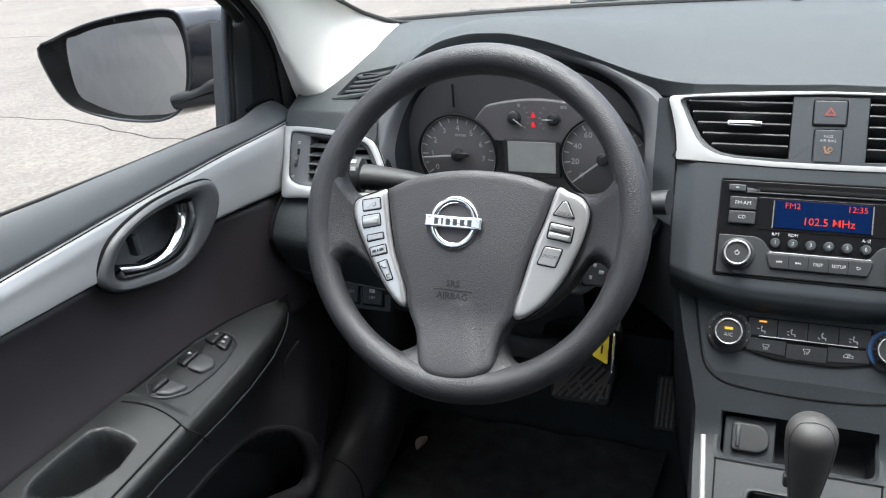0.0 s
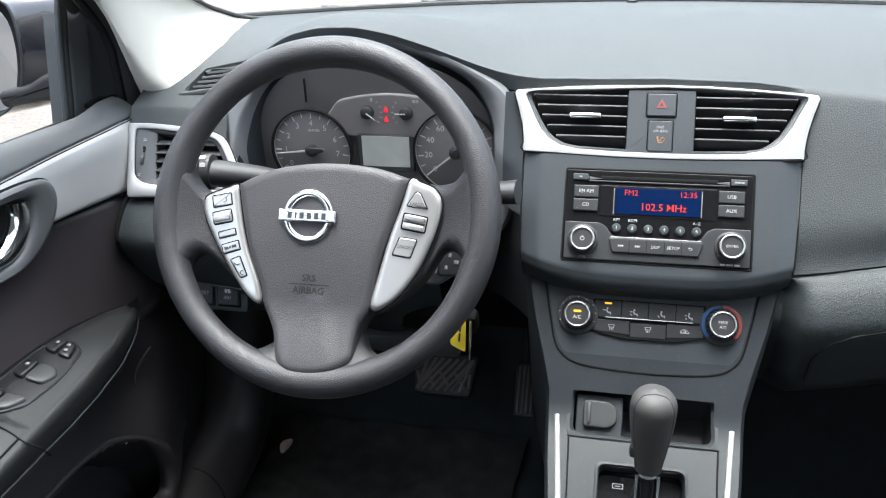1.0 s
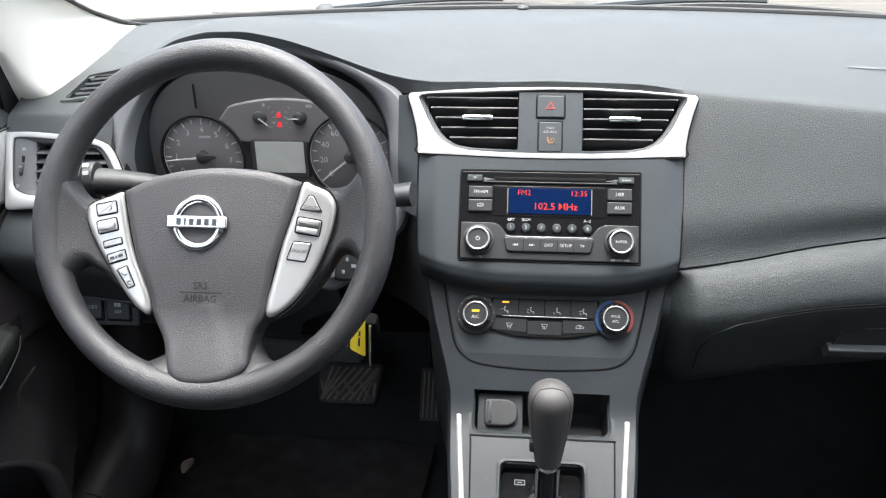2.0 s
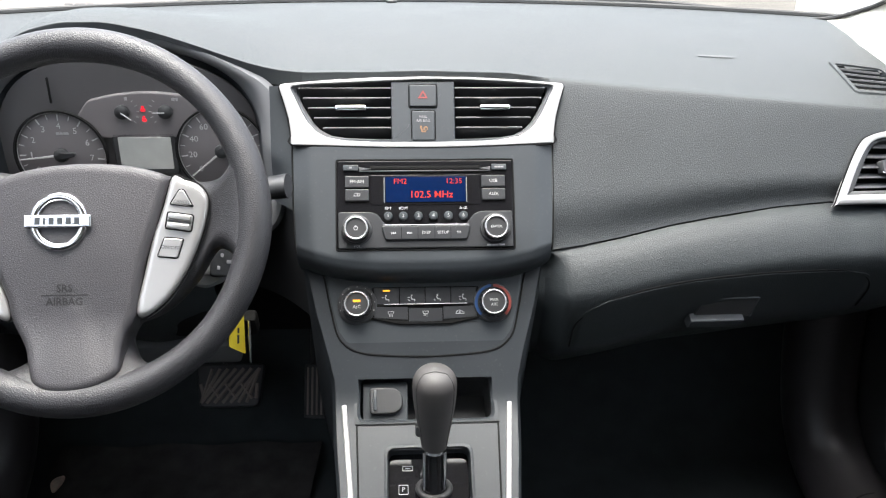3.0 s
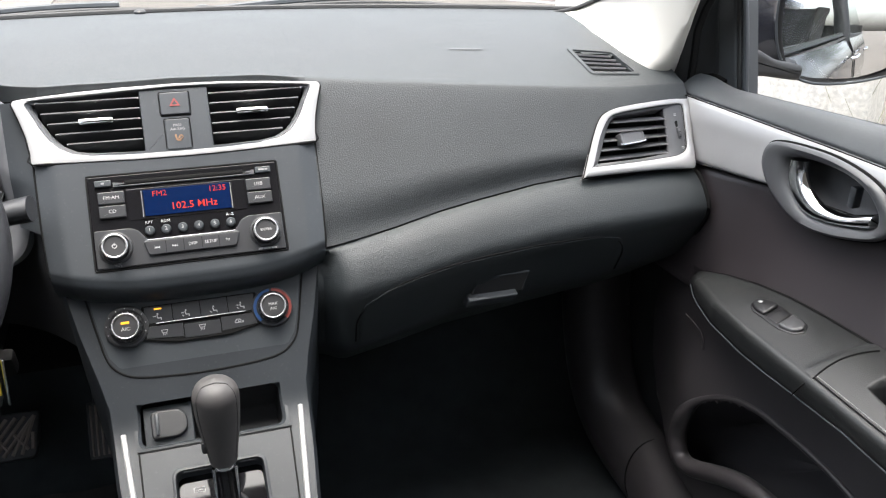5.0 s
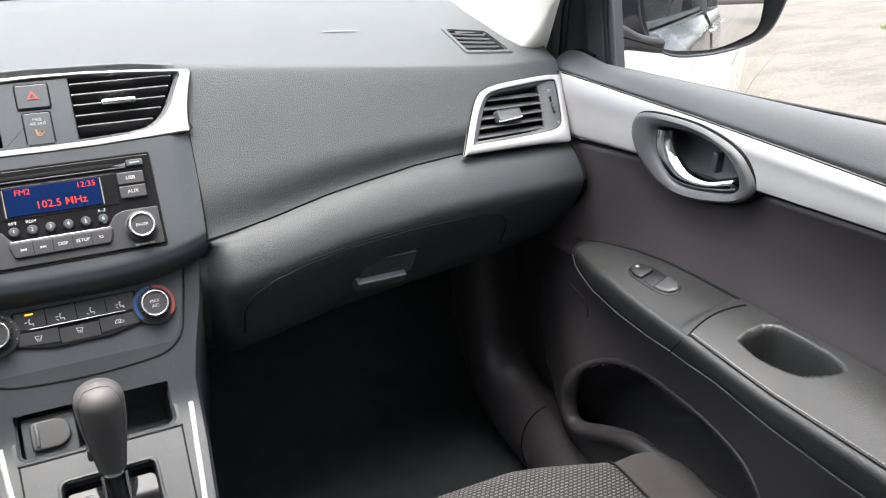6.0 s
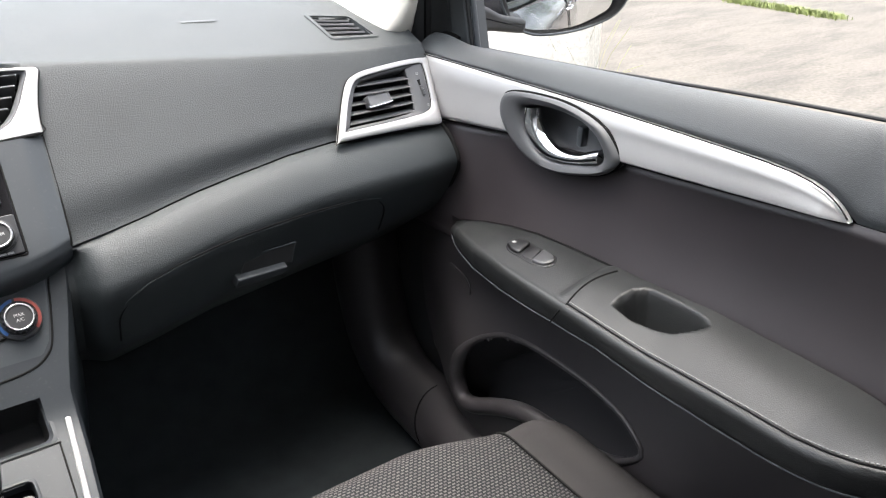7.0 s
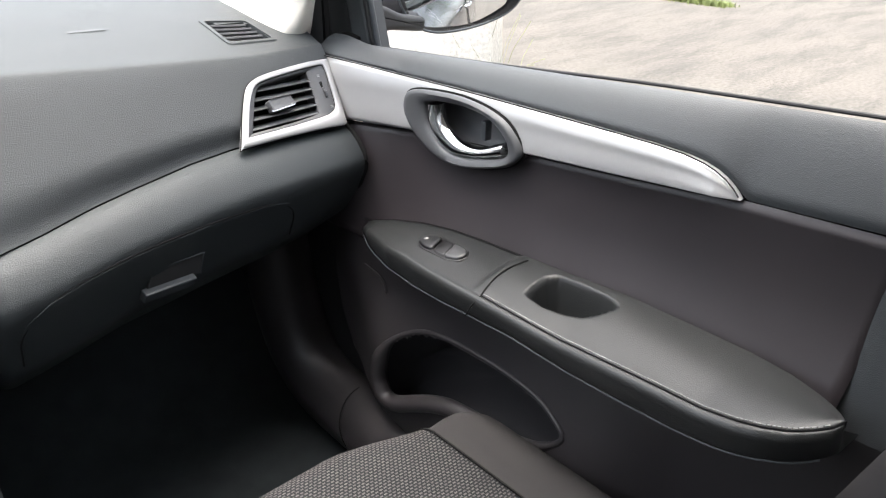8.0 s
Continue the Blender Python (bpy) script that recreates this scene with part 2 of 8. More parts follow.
def spline(pts, n, closed=False):
    """n points evenly along a smooth curve through pts."""
    p = [Vector(q) for q in pts]
    k = len(p)
    dense = []
    for i in range(k if closed else k - 1):
        if closed:
            a, b, c, d = p[(i - 1) % k], p[i], p[(i + 1) % k], p[(i + 2) % k]
        else:
            a, b, c, d = p[max(0, i - 1)], p[i], p[i + 1], p[min(k - 1, i + 2)]
        for j in range(16):
            t = j / 16
            dense.append(0.5 * ((2 * b) + (c - a) * t + (2 * a - 5 * b + 4 * c - d) * t * t + (3 * b - a - 3 * c + d) * t ** 3))
    dense.append(p[0].copy() if closed else p[-1].copy())
    run = [0.0]
    for a, b in zip(dense, dense[1:]):
        run.append(run[-1] + (b - a).length)
    out, j = [], 0
    for i in range(n):
        want = run[-1] * i / (n if closed else n - 1)
        while j < len(run) - 2 and run[j + 1] < want:
            j += 1
        span = run[j + 1] - run[j]
        out.append(dense[j].lerp(dense[j + 1], (want - run[j]) / span if span else 0))
    return out


def rounded(pts, r, seg=5):
    """A polygon with its corners rounded."""
    out, k = [], len(pts)
    for i in range(k):
        a, b, c = (Vector(pts[(i + d) % k]) for d in (-1, 0, 1))
        u, v = a - b, c - b
        cut = min(r, 0.45 * u.length, 0.45 * v.length)
        s, e = b + u.normalized() * cut, b + v.normalized() * cut
        for j in range(seg + 1):
            t = j / seg
            out.append(s * (1 - t) ** 2 + b * 2 * t * (1 - t) + e * t * t)
    return out


def rect(x0, y0, x1, y1, r=0.002, seg=4):
    return rounded([(x0, y0), (x1, y0), (x1, y1), (x0, y1)], r, seg)


def area2(pts):
    return 0.5 * sum(a[0] * b[1] - b[0] * a[1] for a, b in zip(pts, pts[1:] + pts[:1]))


def inset(pts, d):
    """The outline moved inwards by d."""
    k, s = len(pts), 1 if area2(pts) > 0 else -1
    out = []
    for i in range(k):
        a, b, c = (Vector(pts[(i + e) % k][:2]) for e in (-1, 0, 1))
        t = (c - a)
        t = t.normalized() if t.length else Vector((1, 0))
        out.append(b + Vector((-t.y, t.x)) * d * s)
    return out


def plate(m, outline, depth=0.006, bev=0.0015, bevz=None, seg=3, crown=0.0):
    """A slab with a rounded front edge: front at z = 0 of the pose m, back at -depth."""
    bm = bmesh.new()
    bevz = bev if bevz is None else bevz
    rows = [(0.0, -depth)]
    for j in range(seg + 1):
        a = math.pi / 2 * j / seg
        rows.append((bev * (1 - math.cos(a)), -bevz * (1 - math.sin(a))))
    rings = []
    for off, z in rows:
        line = inset(outline, off) if off else [Vector(p[:2]) for p in outline]
        rings.append([bm.verts.new(m @ Vector((p[0], p[1], z))) for p in line])
    rings.append([bm.verts.new(m @ Vector((p[0], p[1], 0.0))) for p in inset(outline, bev * 1.25)])
    for a, b in zip(rings, rings[1:]):
        for i in range(len(a)):
            j = (i + 1) % len(a)
            bm.faces.new((a[i], a[j], b[j], b[i]))
    bm.faces.new(rings[-1])
    bm.faces.new(rings[0][::-1])
    return bm


def hoop(m, outer, inner, rows):
    """A frame between two outlines of equal count: rows of (0 outer to 1 inner, height)."""
    bm = bmesh.new()
    rings = [[bm.verts.new(m @ Vector((*(Vector(a[:2]).lerp(Vector(b[:2]), f)), z))) for a, b in zip(outer, inner)] for f, z in rows]
    k = len(outer)
    for a, b in zip(rings, rings[1:]):
        for i in range(k):
            j = (i + 1) % k
            bm.faces.new((a[i], a[j], b[j], b[i]))
    return bm


def sweep(path, radius, n=12, closed=False, flat=1.0, up=(0, 0, 1), caps=True):
    """A round bar along a path; radius a number or a function of 0..1."""
    bm = bmesh.new()
    p = [Vector(q) for q in path]
    k = len(p)
    rings = []
    for i in range(k):
        t = (p[(i + 1) % k] - p[(i - 1) % k]) if closed else (p[min(k - 1, i + 1)] - p[max(0, i - 1)])
        t.normalize()
        side = t.cross(Vector(up))
        side = side.normalized() if side.length > 1e-6 else t.orthogonal().normalized()
        top = side.cross(t)
        r = radius(i / max(1, k - 1)) if callable(radius) else radius
        rings.append([bm.verts.new(p[i] + side * r * math.cos(2 * math.pi * j / n) + top * r * flat * math.sin(2 * math.pi * j / n)) for j in range(n)])
    for i in range(k if closed else k - 1):
        a, b = rings[i], rings[(i + 1) % k]
        for j in range(n):
            bm.faces.new((a[j], a[(j + 1) % n], b[(j + 1) % n], b[j]))
    if caps and not closed:
        bm.faces.new(rings[0][::-1])
        bm.faces.new(rings[-1])
    return bm


def lathe(m, profile, n=40, squash=1.0):
    """Rows of (radius, height) turned round the pose's z."""
    bm = bmesh.new()
    rings = []
    for r, z in profile:
        rings.append([bm.verts.new(m @ Vector((r * math.cos(2 * math.pi * j / n), squash * r * math.sin(2 * math.pi * j / n), z))) for j in range(n)])
    for a, b in zip(rings, rings[1:]):
        for j in range(n):
            bm.faces.new((a[j], a[(j + 1) % n], b[(j + 1) % n], b[j]))
    bm.faces.new(rings[0][::-1])
    bm.faces.new(rings[-1])
    return bm


def torus(m, big, small, n=56, k=10, flat=1.0):
    """A round ring lying in the pose's plane."""
    return grid(lambda u, v: m @ Vector(((big + small * math.cos(2 * math.pi * v)) * math.cos(2 * math.pi * u), (big + small * math.cos(2 * math.pi * v)) * math.sin(2 * math.pi * u), flat * small * math.sin(2 * math.pi * v))), n, k, True, True)


def block(m, size, bev=0.002, seg=2):
    """A box centred on the pose, its edges rounded."""
    bm = bmesh.new()
    bmesh.ops.create_cube(bm, size=1.0, matrix=m @ Matrix.Diagonal((*size, 1)))
    if bev > 0:
        bmesh.ops.bevel(bm, geom=bm.edges[:], offset=bev, segments=seg, affect="EDGES", profile=0.5, clamp_overlap=True)
    return bm


def join(*meshes):
    """Several bmeshes of one part as one."""
    out = bmesh.new()
    for bm in meshes:
        tmp = bpy.data.meshes.new("tmp")
        bm.to_mesh(tmp)
        bm.free()
        out.from_mesh(tmp)
        bpy.data.meshes.remove(tmp)
    return out


def words(text, m, size, material, parent, name="lettering", align="CENTER", bold=0.0, label=""):
    """Raised printed characters, centred on the pose, in the built-in font."""
    cu = bpy.data.curves.new("text", "FONT")
    cu.body, cu.size, cu.align_x, cu.align_y = text, size, align, "CENTER"
    cu.offset, cu.resolution_u = bold, 2
    tmp = bpy.data.objects.new("text", cu)
    scene.collection.objects.link(tmp)
    dg = bpy.context.evaluated_depsgraph_get()
    me = bpy.data.meshes.new_from_object(tmp.evaluated_get(dg))
    bpy.data.objects.remove(tmp)
    bpy.data.curves.remove(cu)
    bm = bmesh.new()
    bm.from_mesh(me)
    bpy.data.meshes.remove(me)
    bmesh.ops.transform(bm, matrix=m, verts=bm.verts)
    return part(name, bm, material, parent, label, smooth=0)


def bars(m, widths, h, gap, material, parent, name="lettering"):
    """Unreadable small print: a row of short bars."""
    total = sum(widths) + gap * (len(widths) - 1)
    x, bits = -total / 2, []
    for w in widths:
        bits.append(block(m @ Matrix.Translation((x + w / 2, 0, 0.0002)), (w, h, 0.0004), 0))
        x += w + gap
    return part(name, join(*bits), material, parent, smooth=0)


def plane_pose(origin, slope, yaw=0.0):
    """A pose on a face that leans back by slope degrees: x across, y up the face, z out towards the seats."""
    return Matrix.Translation(origin) @ pose(0, 0, 0, 0, 0, yaw) @ pose(0, 0, 0, 90 - slope)


def soft(xs, ys, width):
    """A smoothed line through points, as a function."""
    fine = np.linspace(xs[0], xs[-1], 400)
    line = np.interp(fine, xs, ys)
    k = max(1, int(width / (fine[1] - fine[0])))
    win = np.hanning(2 * k + 3)
    padded = np.concatenate([2 * line[0] - line[k + 1:0:-1], line, 2 * line[-1] - line[-2:-k - 3:-1]])
    smooth = np.convolve(padded, win / win.sum(), "valid")
    return lambda x: float(np.interp(x, fine, smooth))


def interp(x, xs, ys):
    return float(np.interp(x, xs, ys))


# ---- dashboard ----
SLOPE = 32.0
TAN = math.tan(radians(SLOPE))
FACE = plane_pose((0, 0.936, 0.975), SLOPE)


def face_y(x, z):
    """How far forward the dash's front skin lies."""
    return 0.936 - (0.975 - z) * TAN + 0.03 * max(0.0, (abs(x) - 0.3) / 0.38) ** 2


def face_pose(x, z, out=0.0):
    """A pose on that skin."""
    slope_x = 2 * 0.03 * max(0.0, abs(x) - 0.3) / 0.38 ** 2 * (1 if x > 0 else -1)
    return plane_pose((x, face_y(x, z), z), SLOPE, math.degrees(math.atan(slope_x))) @ Matrix.Translation((0, 0, out))


def base_crease(x):
    return interp(abs(x), [0, 0.1, 0.167, 0.3, 0.43, 0.56, 0.64, 0.70], [0.9885, 0.9862, 0.979, 0.968, 0.957, 0.946, 0.943, 0.941])


brow_line = soft([0.06, 0.10, 0.136, 0.159, 0.182, 0.205, 0.233, 0.26, 0.288, 0.315, 0.36, 0.41, 0.45, 0.48, 0.51, 0.535, 0.56, 0.62],
                 [0.0, 0.001, 0.0045, 0.0090, 0.0150, 0.023, 0.0345, 0.046, 0.057, 0.067, 0.079, 0.083, 0.077, 0.062, 0.036, 0.014, 0.0, 0.0], 0.022)


def brow(x):
    """Height of the hood over the dials above the plain dash."""
    return max(0.0, brow_line(-x))


def crease(x):
    z = base_crease(x)
    return Vector((x, face_y(x, z) + 0.006 + 0.3 * brow(x), z + brow(x)))


def screen_edge(x):
    return Vector((x, 1.33 - 0.24 * x * x, 1.017 - 0.022 * x * x))


def top_skin(x, s):
    """From the windscreen, s = 0, to the crease, s = 1."""
    a, b = screen_edge(x), crease(x)
    b0 = Vector((x, b.y, base_crease(x)))
    p = a.lerp(b0, s)
    p.z += 0.012 * math.sin(math.pi * s) + brow(x) * smoothstep(0.15, 1.0, s)
    return p


SEAM_X = [0.14, 0.183, 0.231, 0.293, 0.342, 0.42, 0.483, 0.56, 0.70]
SEAM_Z = [0.804, 0.809, 0.816, 0.828, 0.835, 0.844, 0.847, 0.845, 0.838]


def seam(x):
    return interp(abs(x), SEAM_X, SEAM_Z)


def skin_strip(x0, x1, lower, n):
    """One stretch of the upper skin with its lip rolled over the crease down to lower(x)."""
    def f(u, v):
        x = x0 + (x1 - x0) * u
        if v > 0.5 and x1 > 0.3:
            x -= (1 - u) ** 3 * 0.0050 * smoothstep(0.55, 1.0, v)
        x -= math.copysign(0.024 * smoothstep(0.0, 0.5, v) + 0.011 * smoothstep(0.5, 1.0, v), x) * smoothstep(0.63, 0.70, abs(x0 + (x1 - x0) * u))
        if v < 0.5:
            return top_skin(x, v / 0.5)
        t = (v - 0.5) / 0.5
        a, b = crease(x), lower(x)
        p = a.lerp(b, t)
        if abs(x) > 0.14 and lower is low_face:
            p.y += (0.013 + 0.003 * smoothstep(0.15, 0.26, abs(x))) * smoothstep(0.62, 1.0, t) ** 1.6
        bow = min(0.004, 0.22 * (a - b).length)
        p += Vector((0, -0.5, 0.85)) * bow * math.sin(math.pi * t ** 0.55) * (1 - t) ** 1.5
        return p
    return grid(f, n, 90)


def low_face(x):
    return Vector((x, face_y(x, seam(x)), seam(x)))


HOOD_X = [-0.526, -0.522, -0.515, -0.501, -0.483, -0.453, -0.409, -0.353, -0.29, -0.252, -0.204, -0.188, -0.179, -0.163, -0.145]
HOOD_Z = [0.878, 0.906, 0.934, 0.961, 0.985, 1.003, 1.018, 1.0265, 1.022, 1.010, 0.988, 0.979, 0.974, 0.9728, 0.972]

hood_line = soft(HOOD_X, HOOD_Z, 0.012)


def hood_lip(x):
    """Lower edge of the hood's rolled lip."""
    c = crease(x)
    return Vector((x, c.y + 0.0005, min(hood_line(x), c.z - 0.006)))


VENT_MID = [(0.494, 0.853), (0.516, 0.893), (0.535, 0.911), (0.566, 0.919), (0.63, 0.921), (0.666, 0.919), (0.663, 0.886), (0.656, 0.847), (0.60, 0.850)]


def behind_vent(p):
    """Whether a bit of skin lies in a side vent's opening."""
    if p.y > 0.99 or p.z > 0.925:
        return False
    x, z, inside = abs(p.x), p.z, False
    for (ax, az), (bx, bz) in zip(VENT_MID, VENT_MID[1:] + VENT_MID[:1]):
        if (az > z) != (bz > z) and x < (bx - ax) * (z - az) / (bz - az) + ax:
            inside = not inside
    return inside


def over_vents(x):
    """The lip over the centre vents, drawn back in the middle and flush with the face at both ends."""
    k = smoothstep(0.149, 0.128, abs(x))
    return Vector((x, face_y(x, 0.972) + (0.014 * k if x > 0 else 0.014 * k + 0.007 * (1 - k)), 0.972))


dashboard = thing("dashboard", (0, 1.0, 0.66), "dark grey soft-touch dashboard with a raised hood over the dials", "dashboard")
strips = [skin_strip(-0.70, -0.5261, low_face, 40),
          skin_strip(-0.526, -0.140, hood_lip, 90),
          skin_strip(-0.1399, 0.1499, over_vents, 40),
          skin_strip(0.15, 0.70, low_face, 120)]
pad = join(*strips)
bmesh.ops.remove_doubles(pad, verts=pad.verts, dist=0.00006)


def over_duct(p):
    """Whether a bit of skin lies in a demister's opening."""
    return p.z > 0.93 and 0.971 < p.y < 1.036 - 0.2 * (abs(p.x) - 0.545) and 0.5435 < abs(p.x) < 0.609


bmesh.ops.delete(pad, geom=[f for f in pad.faces if behind_vent(f.calc_center_median()) or over_duct(f.calc_center_median())], context="FACES")
part("upper_pad", pad, PAD, dashboard, "grained charcoal soft-touch skin", smooth=60)
part("side_filler", grid(lambda u, v: Vector((-0.176 + 0.034 * u, (0.905 + 0.35 * max(0, 0.845 + 0.13 * v - 0.9)) * (1 - u) + (face_y(0.15, 0.845 + 0.13 * v) + 0.008) * u, 0.845 + 0.13 * v)), 12, 20), PLASTIC, dashboard)
# the face left of the dial hood goes down beside it
part("hood_side", grid(lambda u, v: Vector((-0.529 + 0.012 * v, face_y(-0.52, 0.80 + 0.13 * u) + 0.004 + 0.02 * v, 0.80 + 0.13 * u)), 6, 4), PAD, dashboard)


def belly(x, v):
    """The lower dash below the seam: bulges to the seats, then rolls under. v = 0 at the seam, 1 far underneath."""
    z0, y0 = seam(x), face_y(x, seam(x)) + 0.004
    end = smoothstep(0.50, 0.70, abs(x))
    low = interp(abs(x), [0.1, 0.2, 0.3, 0.5, 0.6, 0.66, 0.70], [0.616, 0.634, 0.650, 0.662, 0.668, 0.675, 0.688])
    k = interp(abs(x), [0.12, 0.16, 0.23, 0.35, 0.5, 0.7], [0.020, 0.021, 0.022, 0.025, 0.032, 0.030])
    y0 += 0.004 * smoothstep(0.22, 0.13, abs(x))
    keys = [0, 0.08, 0.2, 0.34, 0.6, 0.8, 1.0]
    ys = [y0 + 0.010 + 0.002 * smoothstep(0.15, 0.26, abs(x)), y0 - 0.002 - 0.12 * k, y0 - 0.010 - 0.48 * k, y0 - 0.012 - k, y0 - 0.001 + 0.006 * end, y0 + 0.042 + 0.02 * end, y0 + 0.25]
    h = z0 - low
    zs = [z0 - 0.002, z0 - 0.008, z0 - 0.14 * h, z0 - 0.3 * h, z0 - 0.78 * h, low, low + 0.02]
    tuck = 0.030 * smoothstep(0.166, 0.138, abs(x)) * smoothstep(0.02, 0.15, v)
    return Vector((x, interp(v, keys, ys) + tuck, interp(v, keys, zs)))


def smooth_belly(x, v):
    acc = Vector((0, 0, 0))
    for d in (-0.05, -0.025, 0, 0.025, 0.05):
        acc += belly(x, min(1, max(0, v + d * min(1, v / 0.08))))
    return acc / 5


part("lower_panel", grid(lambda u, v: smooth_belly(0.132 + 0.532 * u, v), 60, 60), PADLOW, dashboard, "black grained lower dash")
def knee(x, v):
    """The driver's side falls away towards the console."""
    p = smooth_belly(x, v)
    p.y += 0.05 * smoothstep(0.32, 0.20, -x) + 0.03 * smoothstep(0.34, 0.15, -x) * smoothstep(0.0, 0.25, v)
    return p


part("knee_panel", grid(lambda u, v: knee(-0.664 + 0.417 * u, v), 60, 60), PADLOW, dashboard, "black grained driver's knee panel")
part("stack_flank", grid(lambda u, v: Vector((-0.26 + (interp(0.70 + 0.17 * v, [0.70, 0.80, 0.87], [-0.120, -0.142, -0.146]) + 0.26) * u, 0.985 - 0.105 * u ** 2.2 - 0.03 * (1 - v) * u, 0.70 + 0.17 * v)), 16, 16), DARK, dashboard, "dark side of the centre stack")
# end faces that meet the doors
for sg in (-1, 1):
    def end_face(u, v, sg=sg):
        b = smooth_belly(0.664, v) if v < 0.85 else smooth_belly(0.664, 0.85)
        return Vector((sg * 0.6645, b.y + (1.10 - b.y) * u, b.z))
    part("end_cap", grid(end_face, 6, 30), DARK, dashboard)
    part("end_gap", sweep([smooth_belly(sg * 0.6645, v) + Vector((sg * 0.003, 0.001, 0)) for v in np.linspace(0.02, 0.8, 40)], 0.0035, 6), DEEP, dashboard)
    part("end_cap", grid(lambda u, v, sg=sg: Vector((sg * (0.6645 + 0.011 * v + 0.06 * u), face_y(0.67, 0.84 + 0.1 * v) + 0.004 + 0.2 * u, 0.84 + 0.10 * v)), 6, 8), PAD, dashboard)

part("support_beam", block(Matrix.Translation((0, 1.19, 0.76)), (1.36, 0.22, 0.40), 0.02), DEEP, dashboard)
# the highlight on the knee panel's groove, painted as a paler line; then the switch bank
part("groove", sweep([smooth_belly(x, 0.52) + Vector((0, -0.0012, 0)) for x in np.linspace(-0.662, -0.44, 24)], 0.0012, 6), PLASTIC, dashboard)
bank = plane_pose((-0.546, smooth_belly(-0.546, 0.62).y - 0.016, 0.7185), 14)
sw = part("switch_bank", plate(bank, rect(-0.050, -0.024, 0.042, 0.020, 0.006), 0.03, 0.002), PLASTIC, dashboard)
for cx, body in ((-0.020, "SPORT"), (0.016, "OFF")):
    part("switch_gap", plate(bank @ Matrix.Translation((cx, 0, 0.0006)), rect(-0.0165, -0.018, 0.0165, 0.016, 0.002), 0.004, 0.0004), DEEP, sw)
    k = part("push_switch", plate(bank @ Matrix.Translation((cx, 0, 0.004)), rect(-0.0145, -0.0145, 0.0145, 0.014, 0.002), 0.01, 0.0015), PLASTIC, sw)
    if cx < 0:
        words(body, bank @ Matrix.Translation((cx, 0.0, 0.0043)), 0.0065, WHITE, k)
    else:
        bars(bank @ Matrix.Translation((cx, 0.0045, 0.0041)), [0.003, 0.004], 0.005, 0.001, WHITE, k)
        words(body, bank @ Matrix.Translation((cx, -0.005, 0.0043)), 0.0055, WHITE, k)

# glove box: a door let into the lower panel


def glove(u, v):
    """The door's skin, a little proud of the lower panel."""
    x = 0.172 + (0.545 - 0.172) * u
    top = interp(x, [0.172, 0.185, 0.21, 0.25, 0.31, 0.40, 0.50, 0.53, 0.545], [0.722, 0.742, 0.757, 0.767, 0.776, 0.781, 0.780, 0.773, 0.753])
    lowz = interp(x, [0.172, 0.545], [0.672, 0.70])
    z = top + (lowz - top) * v
    lo, hi = 0.1, 0.8
    for _ in range(18):
        mid = (lo + hi) / 2
        if smooth_belly(x, mid).z > z:
            lo = mid
        else:
            hi = mid
    p = smooth_belly(x, (lo + hi) / 2)
    edge = min(1.0, min(u, 1 - u) / 0.012, v / 0.03)
    p.y -= 0.0009 * edge - 0.004 * (1 - edge)
    return p


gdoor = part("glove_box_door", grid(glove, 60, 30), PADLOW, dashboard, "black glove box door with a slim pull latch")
rim_line = [glove(0.004, v) for v in np.linspace(0.9, 0.0, 14)] + [glove(u, 0.0) for u in np.linspace(0.0, 1.0, 60)] + [glove(0.996, v) for v in np.linspace(0, 0.9, 14)]
rim_line = [sum((rim_line[min(len(rim_line) - 1, max(0, i + d))] for d in range(-5, 6)), Vector((0, 0, 0))) / 11 for i in range(len(rim_line))]
part("door_gap", sweep([p + Vector((0, -0.0040, 0)) for p in rim_line], 0.0010, 6), DEEP, gdoor)
gm = plane_pose((0.352, glove(0.48, 0.50).y - 0.001, 0.7225), -4, 3)
part("latch_recess", plate(gm @ Matrix.Translation((0.006, 0.004, 0)), rounded([(-0.036, -0.010), (0.036, -0.012), (0.044, 0.016), (-0.026, 0.018)], 0.003), 0.01, 0.001), DARK, gdoor)
part("latch_edge", sweep([gm @ Vector((0.006 + a, 0.004 + b, 0.0012)) for a, b in ((-0.034, -0.006), (-0.026, 0.017), (0.044, 0.015), (0.036, -0.011))], 0.0008, 6), PLASTIC, gdoor)
part("latch", plate(gm @ Matrix.Translation((-0.003, -0.012, 0.007)) @ pose(0, 0, 0, 20), rounded([(-0.035, -0.006), (0.033, -0.008), (0.036, 0.005), (-0.032, 0.007)], 0.002), 0.012, 0.002), PLASTIC, gdoor, "grey latch paddle")

# airbag mark on the pad's top, faintly moulded
tangent = top_skin(0.386, 0.68) - top_skin(0.386, 0.72)
am = Matrix.Translation(top_skin(0.386, 0.70) + Vector((0, 0, 0.0012))) @ pose(0, 0, 0, math.degrees(math.atan2(tangent.z, tangent.y)), 2, -3)
bars(am, [0.007, 0.005, 0.009, 0.006, 0.005, 0.006], 0.0045, 0.0016, FAINT, dashboard, "airbag_mark")
part("sun_sensor", lathe(Matrix.Translation(top_skin(-0.036, 0.02)), [(0.009, -0.002), (0.009, 0.003), (0.006, 0.006), (0.001, 0.007)], 20), DARK, dashboard)


